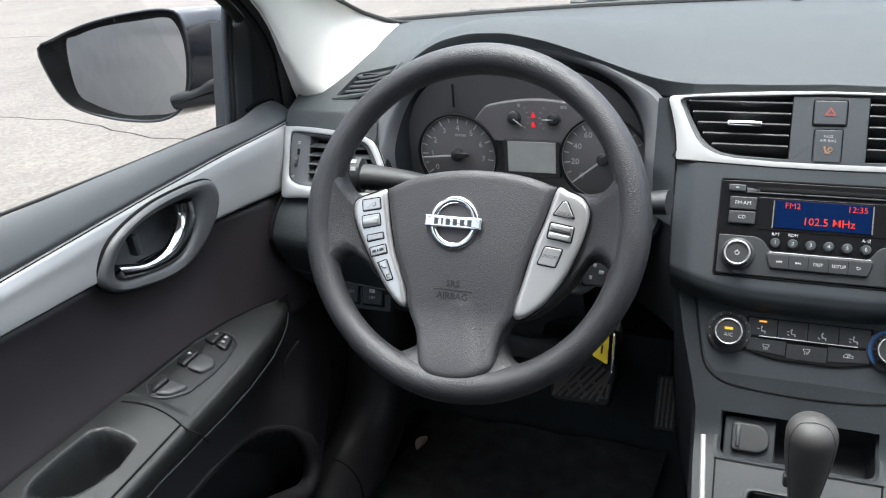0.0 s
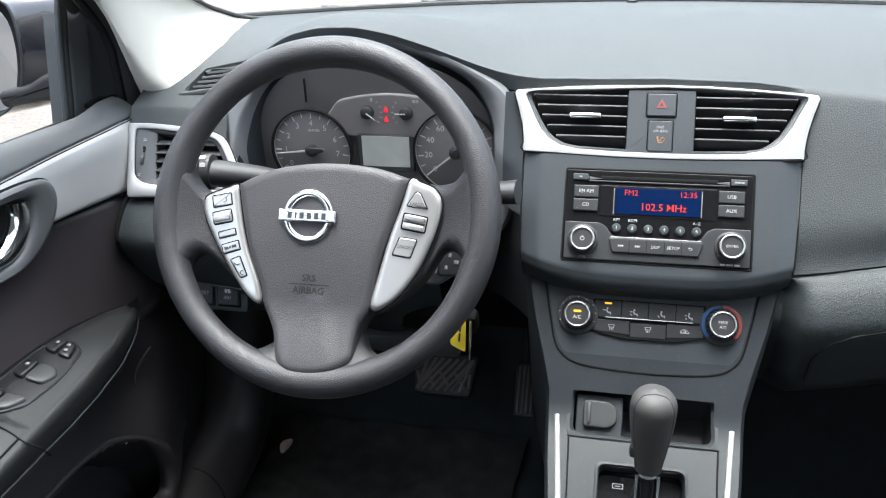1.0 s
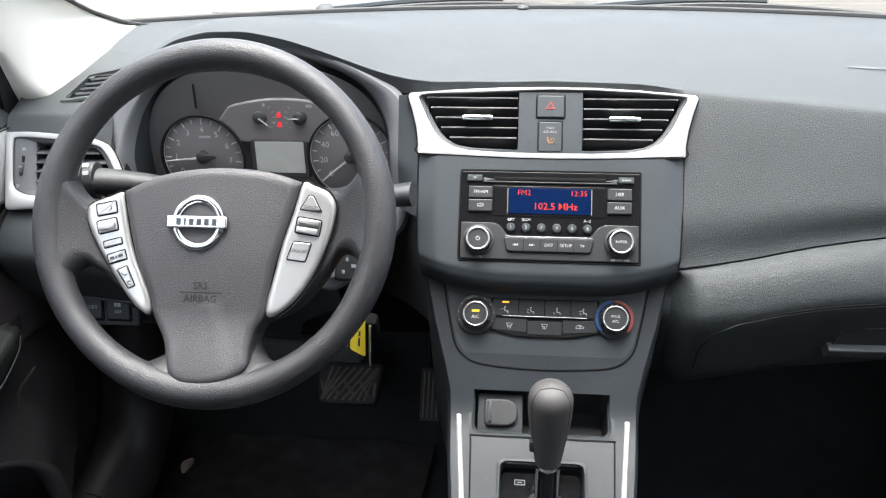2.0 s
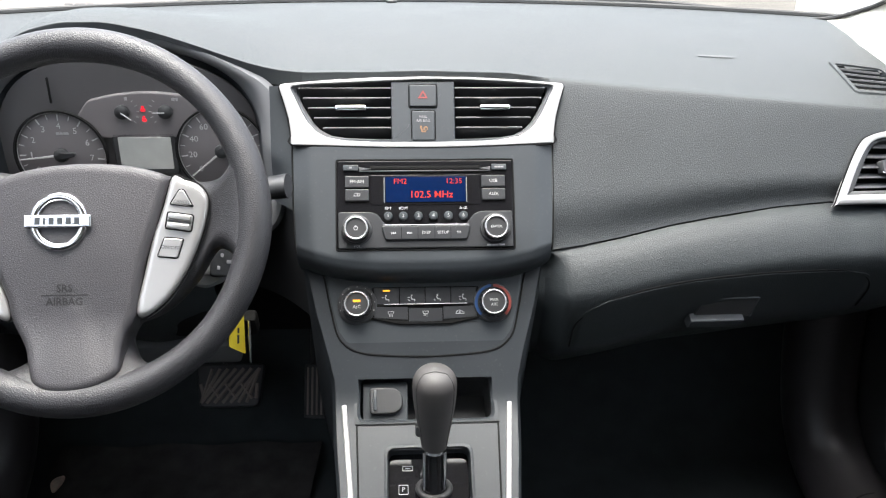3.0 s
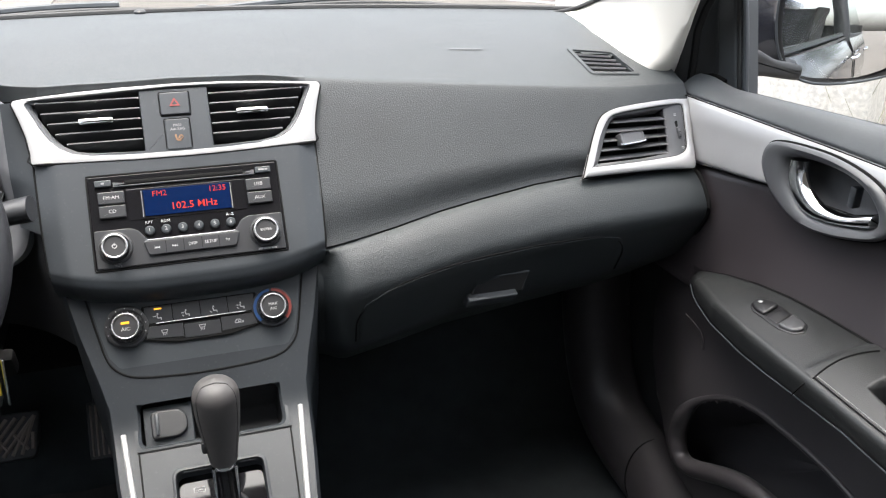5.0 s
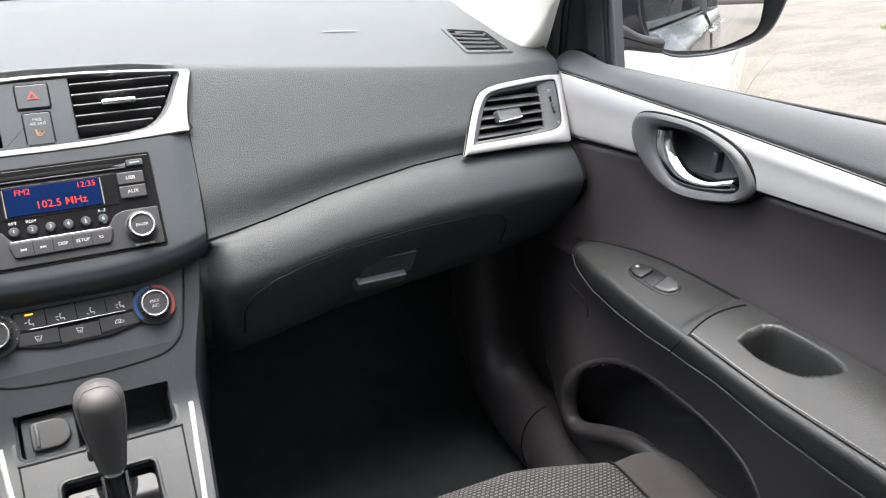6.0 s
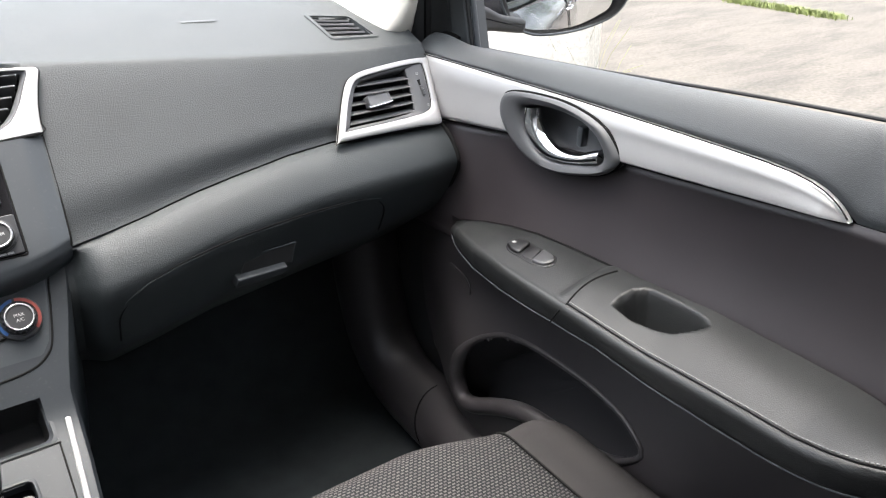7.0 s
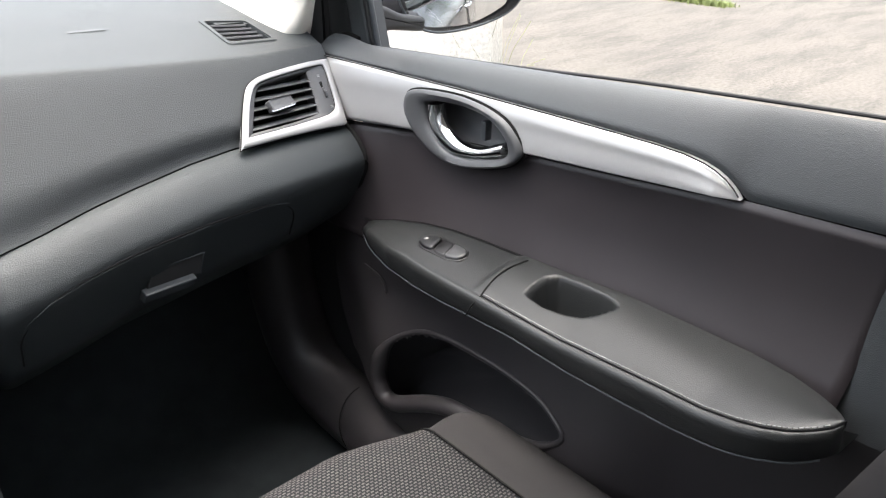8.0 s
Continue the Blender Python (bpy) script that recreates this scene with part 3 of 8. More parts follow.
def demister(sg):
    """Side window demister grille let into the dash top."""
    quad = [(sg * 0.545, 1.040), (sg * 0.603, 1.028), (sg * 0.612, 0.972), (sg * 0.546, 0.972)]

    def on(p, up):
        a, b = crease(p[0]), screen_edge(p[0])
        s = min(1, max(0, (b.y - p[1]) / (b.y - a.y)))
        return top_skin(p[0], s) + Vector((0, 0, up))
    q = [Vector((*p, 0)) for p in rounded(quad, 0.006)]
    c = sum(q, Vector((0, 0, 0))) / len(q)
    bm = bmesh.new()
    rings = [[bm.verts.new(on(c + (p - c) * f, up)) for p in q] for f, up in ((1.20, -0.001), (1.16, 0.0022), (1.0, 0.0022), (0.98, -0.016))]
    for a, b in zip(rings, rings[1:]):
        for i in range(len(a)):
            j = (i + 1) % len(a)
            bm.faces.new((a[i], a[j], b[j], b[i]))
    frame_ob = part("demister_frame", bm, PAD, dashboard)
    bm = bmesh.new()
    bm.faces.new([bm.verts.new(on(c + (p - c) * 1.0, -0.015)) for p in q])
    part("demister_duct", bm, DEEP, frame_ob)
    for i in range(5):
        t = (i + 0.5) / 5
        a = Vector((*quad[0], 0)).lerp(Vector((*quad[3], 0)), t)
        b = Vector((*quad[1], 0)).lerp(Vector((*quad[2], 0)), t)
        a, b = a.lerp(b, 0.06), a.lerp(b, 0.94)
        part("slat", sweep([on(a, -0.003), on(a.lerp(b, 0.5), -0.003), on(b, -0.003)], 0.0019, 6, flat=1.3), SLAT, frame_ob)


demister(1)
demister(-1)

# ---- dial hood and instrument cluster ----
HOOD = [(-0.526, 0.869), (-0.522, 0.906), (-0.515, 0.934), (-0.501, 0.961), (-0.483, 0.985), (-0.453, 1.003), (-0.409, 1.018), (-0.353, 1.0265), (-0.29, 1.022), (-0.252, 1.010), (-0.204, 0.988),
        (-0.180, 0.972), (-0.169, 0.952), (-0.165, 0.931), (-0.163, 0.898), (-0.165, 0.85), (-0.20, 0.80), (-0.34, 0.79), (-0.48, 0.80), (-0.523, 0.83)]
OPENING = [(-0.510, 0.867), (-0.510, 0.906), (-0.502, 0.940), (-0.488, 0.965), (-0.467, 0.984), (-0.440, 0.997), (-0.402, 1.006), (-0.352, 1.010), (-0.292, 1.004), (-0.252, 0.993), (-0.221, 0.975),
           (-0.203, 0.955), (-0.194, 0.938), (-0.190, 0.922), (-0.189, 0.892), (-0.190, 0.85), (-0.22, 0.815), (-0.34, 0.805), (-0.46, 0.815), (-0.505, 0.835)]
cluster = thing("instrument_cluster", (-0.34, 0.97, 0.80), "instrument cluster with two round dials and an unlit display", "instrument cluster")
ho, hi_ = spline(HOOD, 140, True), spline(OPENING, 140, True)


def lip_y(z):
    return 0.905 + 0.42 * max(0.0, z - 0.9)


def hood_ring(u, v):
    """The smooth ring inside the hood's lip."""
    i = int(round(u * 140)) % 140
    v = (v - 0.2) / 0.8
    if v < 0:
        d = (ho[i] - hi_[i]).normalized()
        wide = 0.006 + 0.024 * smoothstep(-0.47, -0.51, ho[i].x) * smoothstep(0.90, 0.93, ho[i].y)
        p = ho[i] + d * wide * -4 * v
        return Vector((p.x, lip_y(ho[i].y) + 0.002 - 0.032 * v, p.y))
    p = ho[i].lerp(hi_[i], v)
    return Vector((p.x, lip_y(ho[i].y) + 0.002 + 0.022 * v - 0.007 * math.sin(math.pi * v), p.y))


def hood_cone(u, v):
    """The dark tunnel from the ring back to the dials."""
    i = int(round(u * 140)) % 140
    c = Vector((-0.34, 0.895))
    p = hi_[i].lerp(c, 0.10 * v)
    return Vector((p.x, (lip_y(ho[i].y) + 0.024) * (1 - v) + 0.975 * v, p.y))


part("hood_surround", grid(hood_ring, 140, 10, close_u=True), SURROUND, cluster, "satin grey surround")
part("hood_tunnel", grid(hood_cone, 140, 6, close_u=True), CONSOLE, cluster, "dark tunnel round the dials")


def cm(x, z, out=0.0):
    """A pose on the dial plate."""
    return plane_pose((x, 0.955 - out, z), 0)


part("dial_plate", plate(plane_pose((-0.34, 0.957, 0.90), 0), [(0.96 * (p.x + 0.34), 0.96 * (p.y - 0.895) - 0.005) for p in spline(OPENING, 80, True)], 0.004, 0.0005), DIAL, cluster)
part("plate_joint", block(cm(-0.432, 0.966, 0.003), (0.0022, 0.030, 0.003), 0.0005), DEEP, cluster)
pod = [(-0.403, 0.912), (-0.396, 0.948), (-0.375, 0.958), (-0.33, 0.964), (-0.285, 0.961), (-0.255, 0.952), (-0.245, 0.940), (-0.262, 0.912)]
part("upper_pod", plate(cm(0, 0, 0.004) , [(p.x, p.y) for p in spline(pod, 60, True)], 0.006, 0.002), DIALUP, cluster)


def dial(cx, cz, r, first, step, marks, numbers, needle, minor):
    m = cm(cx, cz, 0.0068)
    d = part("dial", lathe(m, [(r, -0.002), (r, 0.0), (r - 0.001, 0.0008), (0.001, 0.0008)], 64), DIALUP, cluster)
    part("dial_ring", lathe_ring(m, r + 0.0022, r + 0.0002, 0.005), DEEP, d)
    part("scale_ring", lathe_ring(m, r - 0.0006, r - 0.0014, 0.0011), WHITE, d)
    for i in range(marks * minor + 1):
        a = radians(first - step / minor * i)
        big = i % minor == 0
        ln, w = (0.0075, 0.0014) if big else (0.0055, 0.0010)
        mm = m @ Matrix.Translation(((r - 0.003 - ln / 2) * math.cos(a), (r - 0.003 - ln / 2) * math.sin(a), 0.0011)) @ pose(0, 0, 0, 0, 0, math.degrees(a))
        part("tick", block(mm, (ln, w, 0.0004), 0), WHITE, d, smooth=0)
    for i, tx in numbers:
        a = radians(first - step * i)
        words(tx, m @ Matrix.Translation(((r - 0.017) * math.cos(a), (r - 0.017) * math.sin(a), 0.0012)), 0.0105, WHITE, d)
    a = needle
    part("needle", plate(m @ Matrix.Translation((0, 0, 0.0055)) @ pose(0, 0, 0, 0, 0, a), [(-0.010, -0.0016), (r - 0.004, -0.0006), (r - 0.004, 0.0006), (-0.010, 0.0016)], 0.001, 0.0003), WHITE, d, "white needle")
    part("needle_cap", lathe(m, [(0.0085, 0.0), (0.008, 0.006), (0.006, 0.0075), (0.001, 0.008)], 28), DARK, d)
    part("needle_tail", plate(m @ Matrix.Translation((0, 0, 0.0085)) @ pose(0, 0, 0, 0, 0, a + 180), [(0.0, -0.0045), (0.017, -0.0025), (0.019, 0.0), (0.017, 0.0025), (0.0, 0.0045)], 0.003, 0.001), DARK, d)


def lathe_ring(m, ro, ri, h):
    """A thin raised ring."""
    return grid(lambda u, v: m @ Vector(((ro + (ri - ro) * (0, 0, 1, 1)[min(3, int(v * 3 + 0.5))]) * math.cos(2 * math.pi * u), (ro + (ri - ro) * (0, 0, 1, 1)[min(3, int(v * 3 + 0.5))]) * math.sin(2 * math.pi * u), (0, h, h, 0)[min(3, int(v * 3 + 0.5))])), 64, 3, close_u=True)


dial(-0.429, 0.890, 0.0520, 212, 31.3, 7, [(i, str(i)) for i in range(0, 8)], 186, 2)
dial(-0.2405, 0.8935, 0.0520, 220, 32.5, 8, [(i, str(20 * i)) for i in range(0, 9)], 219, 2)
bars(cm(-0.424, 0.916, 0.0080), [0.004, 0.003, 0.006], 0.003, 0.0008, PRINT, cluster)
disp = part("display", plate(cm(-0.3315, 0.889, 0.004), rect(-0.038, -0.026, 0.037, 0.026, 0.003), 0.006, 0.002), DARK, cluster)
part("screen", plate(cm(-0.3315, 0.890, 0.0046), rect(-0.031, -0.020, 0.031, 0.020, 0.001), 0.002, 0.0003), LCDOFF, disp, "unlit grey display")
for cx, first in ((-0.352, 60), (-0.302, 240)):
    g = part("small_gauge", lathe(cm(cx, 0.941, 0.0045), [(0.0085, 0), (0.008, 0.005), (0.006, 0.0065), (0.001, 0.007)], 24), DARK, cluster)
    part("needle", plate(cm(cx, 0.941, 0.0118) @ pose(0, 0, 0, 0, 0, -38 if cx < -0.33 else 180), [(0.0, -0.0008), (0.014, -0.0004), (0.014, 0.0004), (0.0, 0.0008)], 0.0008, 0.0002), WHITE, g)
    for k in range(5):
        a = radians((45 - 22 * k) if cx < -0.33 else (135 + 22 * k))
        part("tick", block(cm(cx, 0.941, 0.0051) @ Matrix.Translation((0.018 * math.cos(a), 0.018 * math.sin(a), 0)) @ pose(0, 0, 0, 0, 0, math.degrees(a)), (0.003, 0.0008, 0.0004), 0), PRINT, g, smooth=0)
bars(cm(-0.346, 0.9565, 0.0046), [0.003], 0.004, 0.001, PRINT, cluster)
bars(cm(-0.290, 0.9555, 0.0046), [0.004, 0.0025], 0.0035, 0.001, PRINT, cluster)
for dz in (0.0055, -0.0065):
    part("telltale", join(lathe(cm(-0.328, 0.939 + dz + 0.002, 0.0046), [(0.0016, 0), (0.0016, 0.0004), (0.0004, 0.0005)], 12), block(cm(-0.328, 0.939 + dz - 0.0015, 0.0048), (0.0052, 0.0036, 0.0005), 0)), WARN, cluster, "lit red warning lamp")


# ---- centre stack ----
def mirror_x(pts):
    """A right half outline, top to bottom, closed to both sides."""
    return pts + [(-x, y) for x, y in reversed(pts) if abs(x) > 1e-6]


fascia = thing("center_fascia", (0, 0.90, 0.79), "dark grey plastic centre fascia framing the radio, with silver trim above", "dashboard panel")


def fascia_sheet(u, v):
    """Flat in the middle, falling away to both sides and rolled under at the chin."""
    if v < 0.88:
        t = v / 0.88
        f = 2 * u - 1
        low = -0.217 + 0.0215 * abs(f) ** 3.2
        y = -0.066 + (low + 0.066) * t
        hw = interp(-y, [0.06, 0.075, 0.14, 0.178, 0.20], [0.1505, 0.1505, 0.1490, 0.1470, 0.1450])
        z = 0.005 - 0.0075 * max(0.0, (abs(f) - 0.86) / 0.14) - 0.004 * smoothstep(0.93, 1.0, t)
        return FACE @ Vector((f * hw, y, z))
    p = fascia_sheet(u, 0.8799)
    t = (v - 0.88) / 0.12
    return p + FACE.to_3x3() @ Vector((0, -0.013 * math.sin(math.pi * t * 0.5), -0.042 * t ** 1.3))


part("panel", grid(fascia_sheet, 80, 50), PLASTIC, fascia, "satin grey panel", smooth=60)
for sg in (0, 1):
    part("panel_side", grid(lambda u, v, sg=sg: fascia_sheet(sg, 0.88 * u) + FACE.to_3x3() @ Vector((0, 0, -0.05 * v)), 20, 2), PLASTIC, fascia)
outer = mirror_x([(0, 0.0085), (0.05, 0.0078), (0.10, 0.0052), (0.150, 0.0015), (0.163, 0.0005), (0.1655, -0.003), (0.160, -0.020), (0.1545, -0.040), (0.1515, -0.060), (0.1505, -0.0715), (0.10, -0.0735), (0.05, -0.0752), (0, -0.0757)])
inner = mirror_x([(0, 0.0055), (0.05, 0.0050), (0.10, 0.0026), (0.143, -0.0010), (0.1515, -0.0022), (0.1525, -0.0055), (0.145, -0.020), (0.1385, -0.034), (0.1315, -0.046), (0.1225, -0.0558), (0.110, -0.0630), (0.09, -0.0668), (0.05, -0.0688), (0, -0.0693)])
so, si = outer, inner
part("silver_trim", hoop(FACE @ Matrix.Translation((0, 0, 0.006)), so, si, [(0, -0.02), (0, -0.0016), (0.08, 0.0), (0.5, 0.0004), (0.92, 0.0001), (1, -0.0012), (1.02, -0.016)]), SILVER, fascia, "satin silver vent surround", smooth=50)
bez_in = mirror_x([(0, 0.0030), (0.05, 0.0024), (0.10, -0.0002), (0.139, -0.0036), (0.1455, -0.0050), (0.1460, -0.0080), (0.1395, -0.0210), (0.1325, -0.0335), (0.1260, -0.0442), (0.1172, -0.0532), (0.105, -0.0598), (0.088, -0.0626), (0.05, -0.0642), (0, -0.0646)])
part("vent_bezel", hoop(FACE @ Matrix.Translation((0, 0, 0.004)), si, bez_in, [(0, -0.001), (0.1, 0.0004), (0.6, -0.0016), (1, -0.0045), (1, -0.016)]), SLAT, fascia, "dark grey vent bezel", smooth=50)
part("trim_joint", sweep([FACE @ Vector((p[0], p[1], 0.0042)) for p in spline(so, 120, True)], 0.0011, 6, closed=True), DEEP, fascia)
for sg in (0, 1):
    part("side_joint", sweep([fascia_sheet(sg, 0.87 * t) + Vector((0, -0.0004, 0)) for t in np.linspace(0, 1, 20)], 0.0010, 6), DEEP, fascia)
mid = part("center_pillar", plate(FACE @ Matrix.Translation((0, 0, 0.004)), rect(-0.0365, -0.0692, 0.0365, 0.003, 0.001), 0.02, 0.001), PLASTIC, fascia)


def vent_edge(v):
    """Half width of the vent opening at height v on the face."""
    return interp(-v, [0.0035, 0.0065, 0.020, 0.034, 0.047, 0.0565, 0.0615], [0.1450, 0.1445, 0.139, 0.132, 0.1245, 0.115, 0.104])


for sg in (-1, 1):
    vent = part("air_vent", plate(FACE @ Matrix.Translation((0, 0, -0.028)), rounded([(sg * 0.034, 0.004), (sg * 0.155, -0.002), (sg * 0.12, -0.068), (sg * 0.034, -0.069)], 0.004), 0.01, 0.001), DEEP, fascia, "black centre air vent with horizontal slats")
    for i in range(5):
        v = -0.0085 - 0.0118 * i
        x0, x1 = 0.0375, vent_edge(v) - 0.001
        m = FACE @ Matrix.Translation((sg * (x0 + x1) / 2, v, -0.006)) @ pose(0, 0, 0, -28)
        part("slat", block(m, (x1 - x0, 0.0028, 0.020), 0.0012), DARK, vent)
        part("slat_edge", block(FACE @ Matrix.Translation((sg * (x0 + x1) / 2, v + 0.0042, 0.0022)), (x1 - x0, 0.0013, 0.0012), 0), BRIGHT, vent, smooth=0)
    for i in range(7):
        x = 0.045 + 0.0145 * i
        lo = -0.06 if x < 0.1 else -0.06 + (x - 0.1) * 0.9
        part("vane", block(FACE @ Matrix.Translation((sg * x, (lo - 0.002) / 2, -0.020)), (0.0018, -lo - 0.003, 0.012), 0), DARK, vent, smooth=0)
    part("vent_tab", block(FACE @ Matrix.Translation((sg * 0.083, -0.0295, 0.006)), (0.036, 0.0062, 0.010), 0.0025), CHROME, vent, "grey metal-look tab")
hz = part("hazard_button", plate(FACE @ Matrix.Translation((0, 0, 0.0065)), rect(-0.0155, -0.0275, 0.0155, -0.0015, 0.002), 0.01, 0.0012), PLASTIC, fascia, "grey hazard button with a red triangle")
part("gap", sweep([FACE @ Vector((p[0], p[1], 0.0043)) for p in rect(-0.0162, -0.0282, 0.0162, -0.0008, 0.002)], 0.0007, 5, closed=True), DEEP, hz)
tri = [(-0.0058, -0.0045), (0.0058, -0.0045), (0, 0.0052)]
tri_in = [(-0.0030, -0.0029), (0.0030, -0.0029), (0, 0.0022)]
part("red_triangle", hoop(FACE @ Matrix.Translation((0, -0.0135, 0.0067)), tri, tri_in, [(0, 0), (0, 0.0004), (1, 0.0004), (1, 0)]), STALKEY, hz, smooth=0)
pb = part("airbag_lamp", plate(FACE @ Matrix.Translation((0, 0, 0.006)), rect(-0.013, -0.0675, 0.013, -0.0325, 0.0015), 0.01, 0.001), PLASTIC, fascia)
part("gap", sweep([FACE @ Vector((p[0], p[1], 0.0043)) for p in rect(-0.0137, -0.0682, 0.0137, -0.0318, 0.002)], 0.0006, 5, closed=True), DEEP, pb)
words("PASS", FACE @ Matrix.Translation((0, -0.0400, 0.0063)), 0.0042, PRINT, pb)
words("AIR BAG", FACE @ Matrix.Translation((0, -0.0445, 0.0063)), 0.0042, PRINT, pb)
amber_print = mat("amber_print", (0.24, 0.13, 0.06), 0.5)
am = FACE @ Matrix.Translation((0, -0.0545, 0.0062))
part("warning_mark", join(lathe(am @ Matrix.Translation((-0.0028, 0.0030, 0)), [(0.0012, 0), (0.0012, 0.0003), (0.0002, 0.0003)], 12), block(am @ Matrix.Translation((-0.0022, 0, 0.0001)) @ pose(0, 0, 0, 0, 0, 20), (0.0016, 0.0048, 0.0004), 0), block(am @ Matrix.Translation((0.0004, -0.0028, 0.0001)), (0.0050, 0.0012, 0.0004), 0), torus(am @ Matrix.Translation((0.0026, 0.0008, 0.0001)), 0.0021, 0.0004, 20, 5), block(am @ Matrix.Translation((0.0006, 0.0004, 0.0001)) @ pose(0, 0, 0, 0, 0, 40), (0.0085, 0.0006, 0.0004), 0)), amber_print, pb, smooth=0)

# ---- radio ----
RAD = FACE @ Matrix.Translation((0.001, -0.142, 0.005))
radio = thing("car_radio", RAD.translation, "black car radio with a lit blue display and chrome-ringed knobs", "car radio")
part("chassis", plate(RAD @ Matrix.Translation((0, 0, 0.0005)), rect(-0.100, -0.051, 0.100, 0.0512, 0.002), 0.03, 0.0012), GLOSS, radio, "glossy black face")
part("gap", sweep([RAD @ Vector((p[0], p[1], 0.0002)) for p in rect(-0.1007, -0.0517, 0.1007, 0.0519, 0.002)], 0.0010, 6, closed=True), DEEP, radio)
lowp = [(-0.0985, -0.0497), (0.0985, -0.0497), (0.0985, -0.0085), (0.062, -0.0085), (0.054, -0.012), (0.048, -0.0205), (0.044, -0.0235), (-0.044, -0.0235), (-0.048, -0.0205), (-0.054, -0.012), (-0.062, -0.0085), (-0.0985, -0.0085)]
part("lower_plate", plate(RAD @ Matrix.Translation((0, 0, 0.0025)), rounded(lowp, 0.002, 3), 0.004, 0.0008), FACIA, radio, "satin dark grey lower face")
part("cd_slot", block(RAD @ Matrix.Translation((0, 0.0425, 0.0008)), (0.125, 0.0042, 0.002), 0.0008), DEEP, radio)
part("slot_lip", block(RAD @ Matrix.Translation((0, 0.0385, 0.0012)), (0.150, 0.0014, 0.0024), 0.0004), PLASTIC, radio)
for sg in (-1, 1):
    k = part("slot_button", plate(RAD @ Matrix.Translation((sg * 0.0845, 0.0425, 0.003)), rect(-0.0085, -0.0035, 0.0085, 0.0035, 0.001), 0.004, 0.0008), PLASTIC, radio)
    bars(RAD @ Matrix.Translation((sg * 0.0845, 0.0425, 0.0031)), [0.003] if sg < 0 else [0.003, 0.003, 0.003], 0.0018, 0.0006, PRINT, k)
    part("slot_wedge", plate(RAD @ Matrix.Translation((sg * 0.069, 0.0413, 0.002)), [(sg * 0.006, 0.002), (sg * 0.0055, -0.002), (-sg * 0.008, 0.0)], 0.003, 0.0003), SLAT, radio)
win = part("display_window", plate(RAD @ Matrix.Translation((0, 0, 0.0012)), rect(-0.062, -0.0005, 0.062, 0.034, 0.001), 0.003, 0.0004), GLOSS, radio)
part("display", plate(RAD @ Matrix.Translation((0.0003, 0, 0.0020)), rect(-0.0455, 0.0025, 0.0455, 0.0318, 0.0005), 0.003, 0.0002), LCDBLUE, win, "lit blue display")
for sg in (-1, 1):
    part("chrome_rule", block(RAD @ Matrix.Translation((sg * 0.0468, 0.0165, 0.0022)), (0.0011, 0.029, 0.001), 0), BRIGHT, win, smooth=0)
words("FM2", RAD @ Matrix.Translation((-0.0285, 0.0262, 0.0023)), 0.0088, SEGRED, win)
words("12:35", RAD @ Matrix.Translation((0.0325, 0.0262, 0.0023)), 0.0088, SEGRED, win)
words("102.5 MHz", RAD @ Matrix.Translation((0.0065, 0.0108, 0.0023)), 0.0112, SEGRED, win, bold=0.00006)
for sg, names in ((-1, ("FM·AM", "CD")), (1, ("USB", "AUX"))):
    for i, tx in enumerate(names):
        z = 0.0262 - 0.0152 * i
        k = part("source_button", plate(RAD @ Matrix.Translation((sg * 0.0775, z, 0.0032)), rect(-0.0135, -0.0068, 0.0135, 0.0068, 0.001), 0.005, 0.001), FACIA, radio)
        words(tx, RAD @ Matrix.Translation((sg * 0.0775, z, 0.0035)), 0.0055, WHITE, k)
for i in range(6):
    x = -0.0425 + 0.017 * i
    k = part("preset_button", lathe(RAD @ Matrix.Translation((x, -0.0135, 0.0)), [(0.0052, 0.0), (0.0050, 0.0035), (0.0040, 0.0046), (0.0005, 0.0048)], 24), PLASTIC, radio)
    words(str(i + 1), RAD @ Matrix.Translation((x, -0.0135, 0.0051)), 0.0055, WHITE, k)
for x, tx in ((-0.0425, "RPT"), (-0.0255, "RDM"), (0.0425, "A–Z")):
    words(tx, RAD @ Matrix.Translation((x, -0.0045, 0.0014)), 0.0046, WHITE, radio)
bar = part("button_strip", plate(RAD @ Matrix.Translation((0, -0.0335, 0.0055)), rounded([(-0.0505, 0.0085), (-0.046, -0.0075), (0.046, -0.0075), (0.0505, 0.0085)], 0.003), 0.006, 0.0012), FACIA, radio)
part("chrome_rule", block(RAD @ Matrix.Translation((0, -0.0242, 0.004)), (0.096, 0.0012, 0.003), 0.0003), BRIGHT, radio)
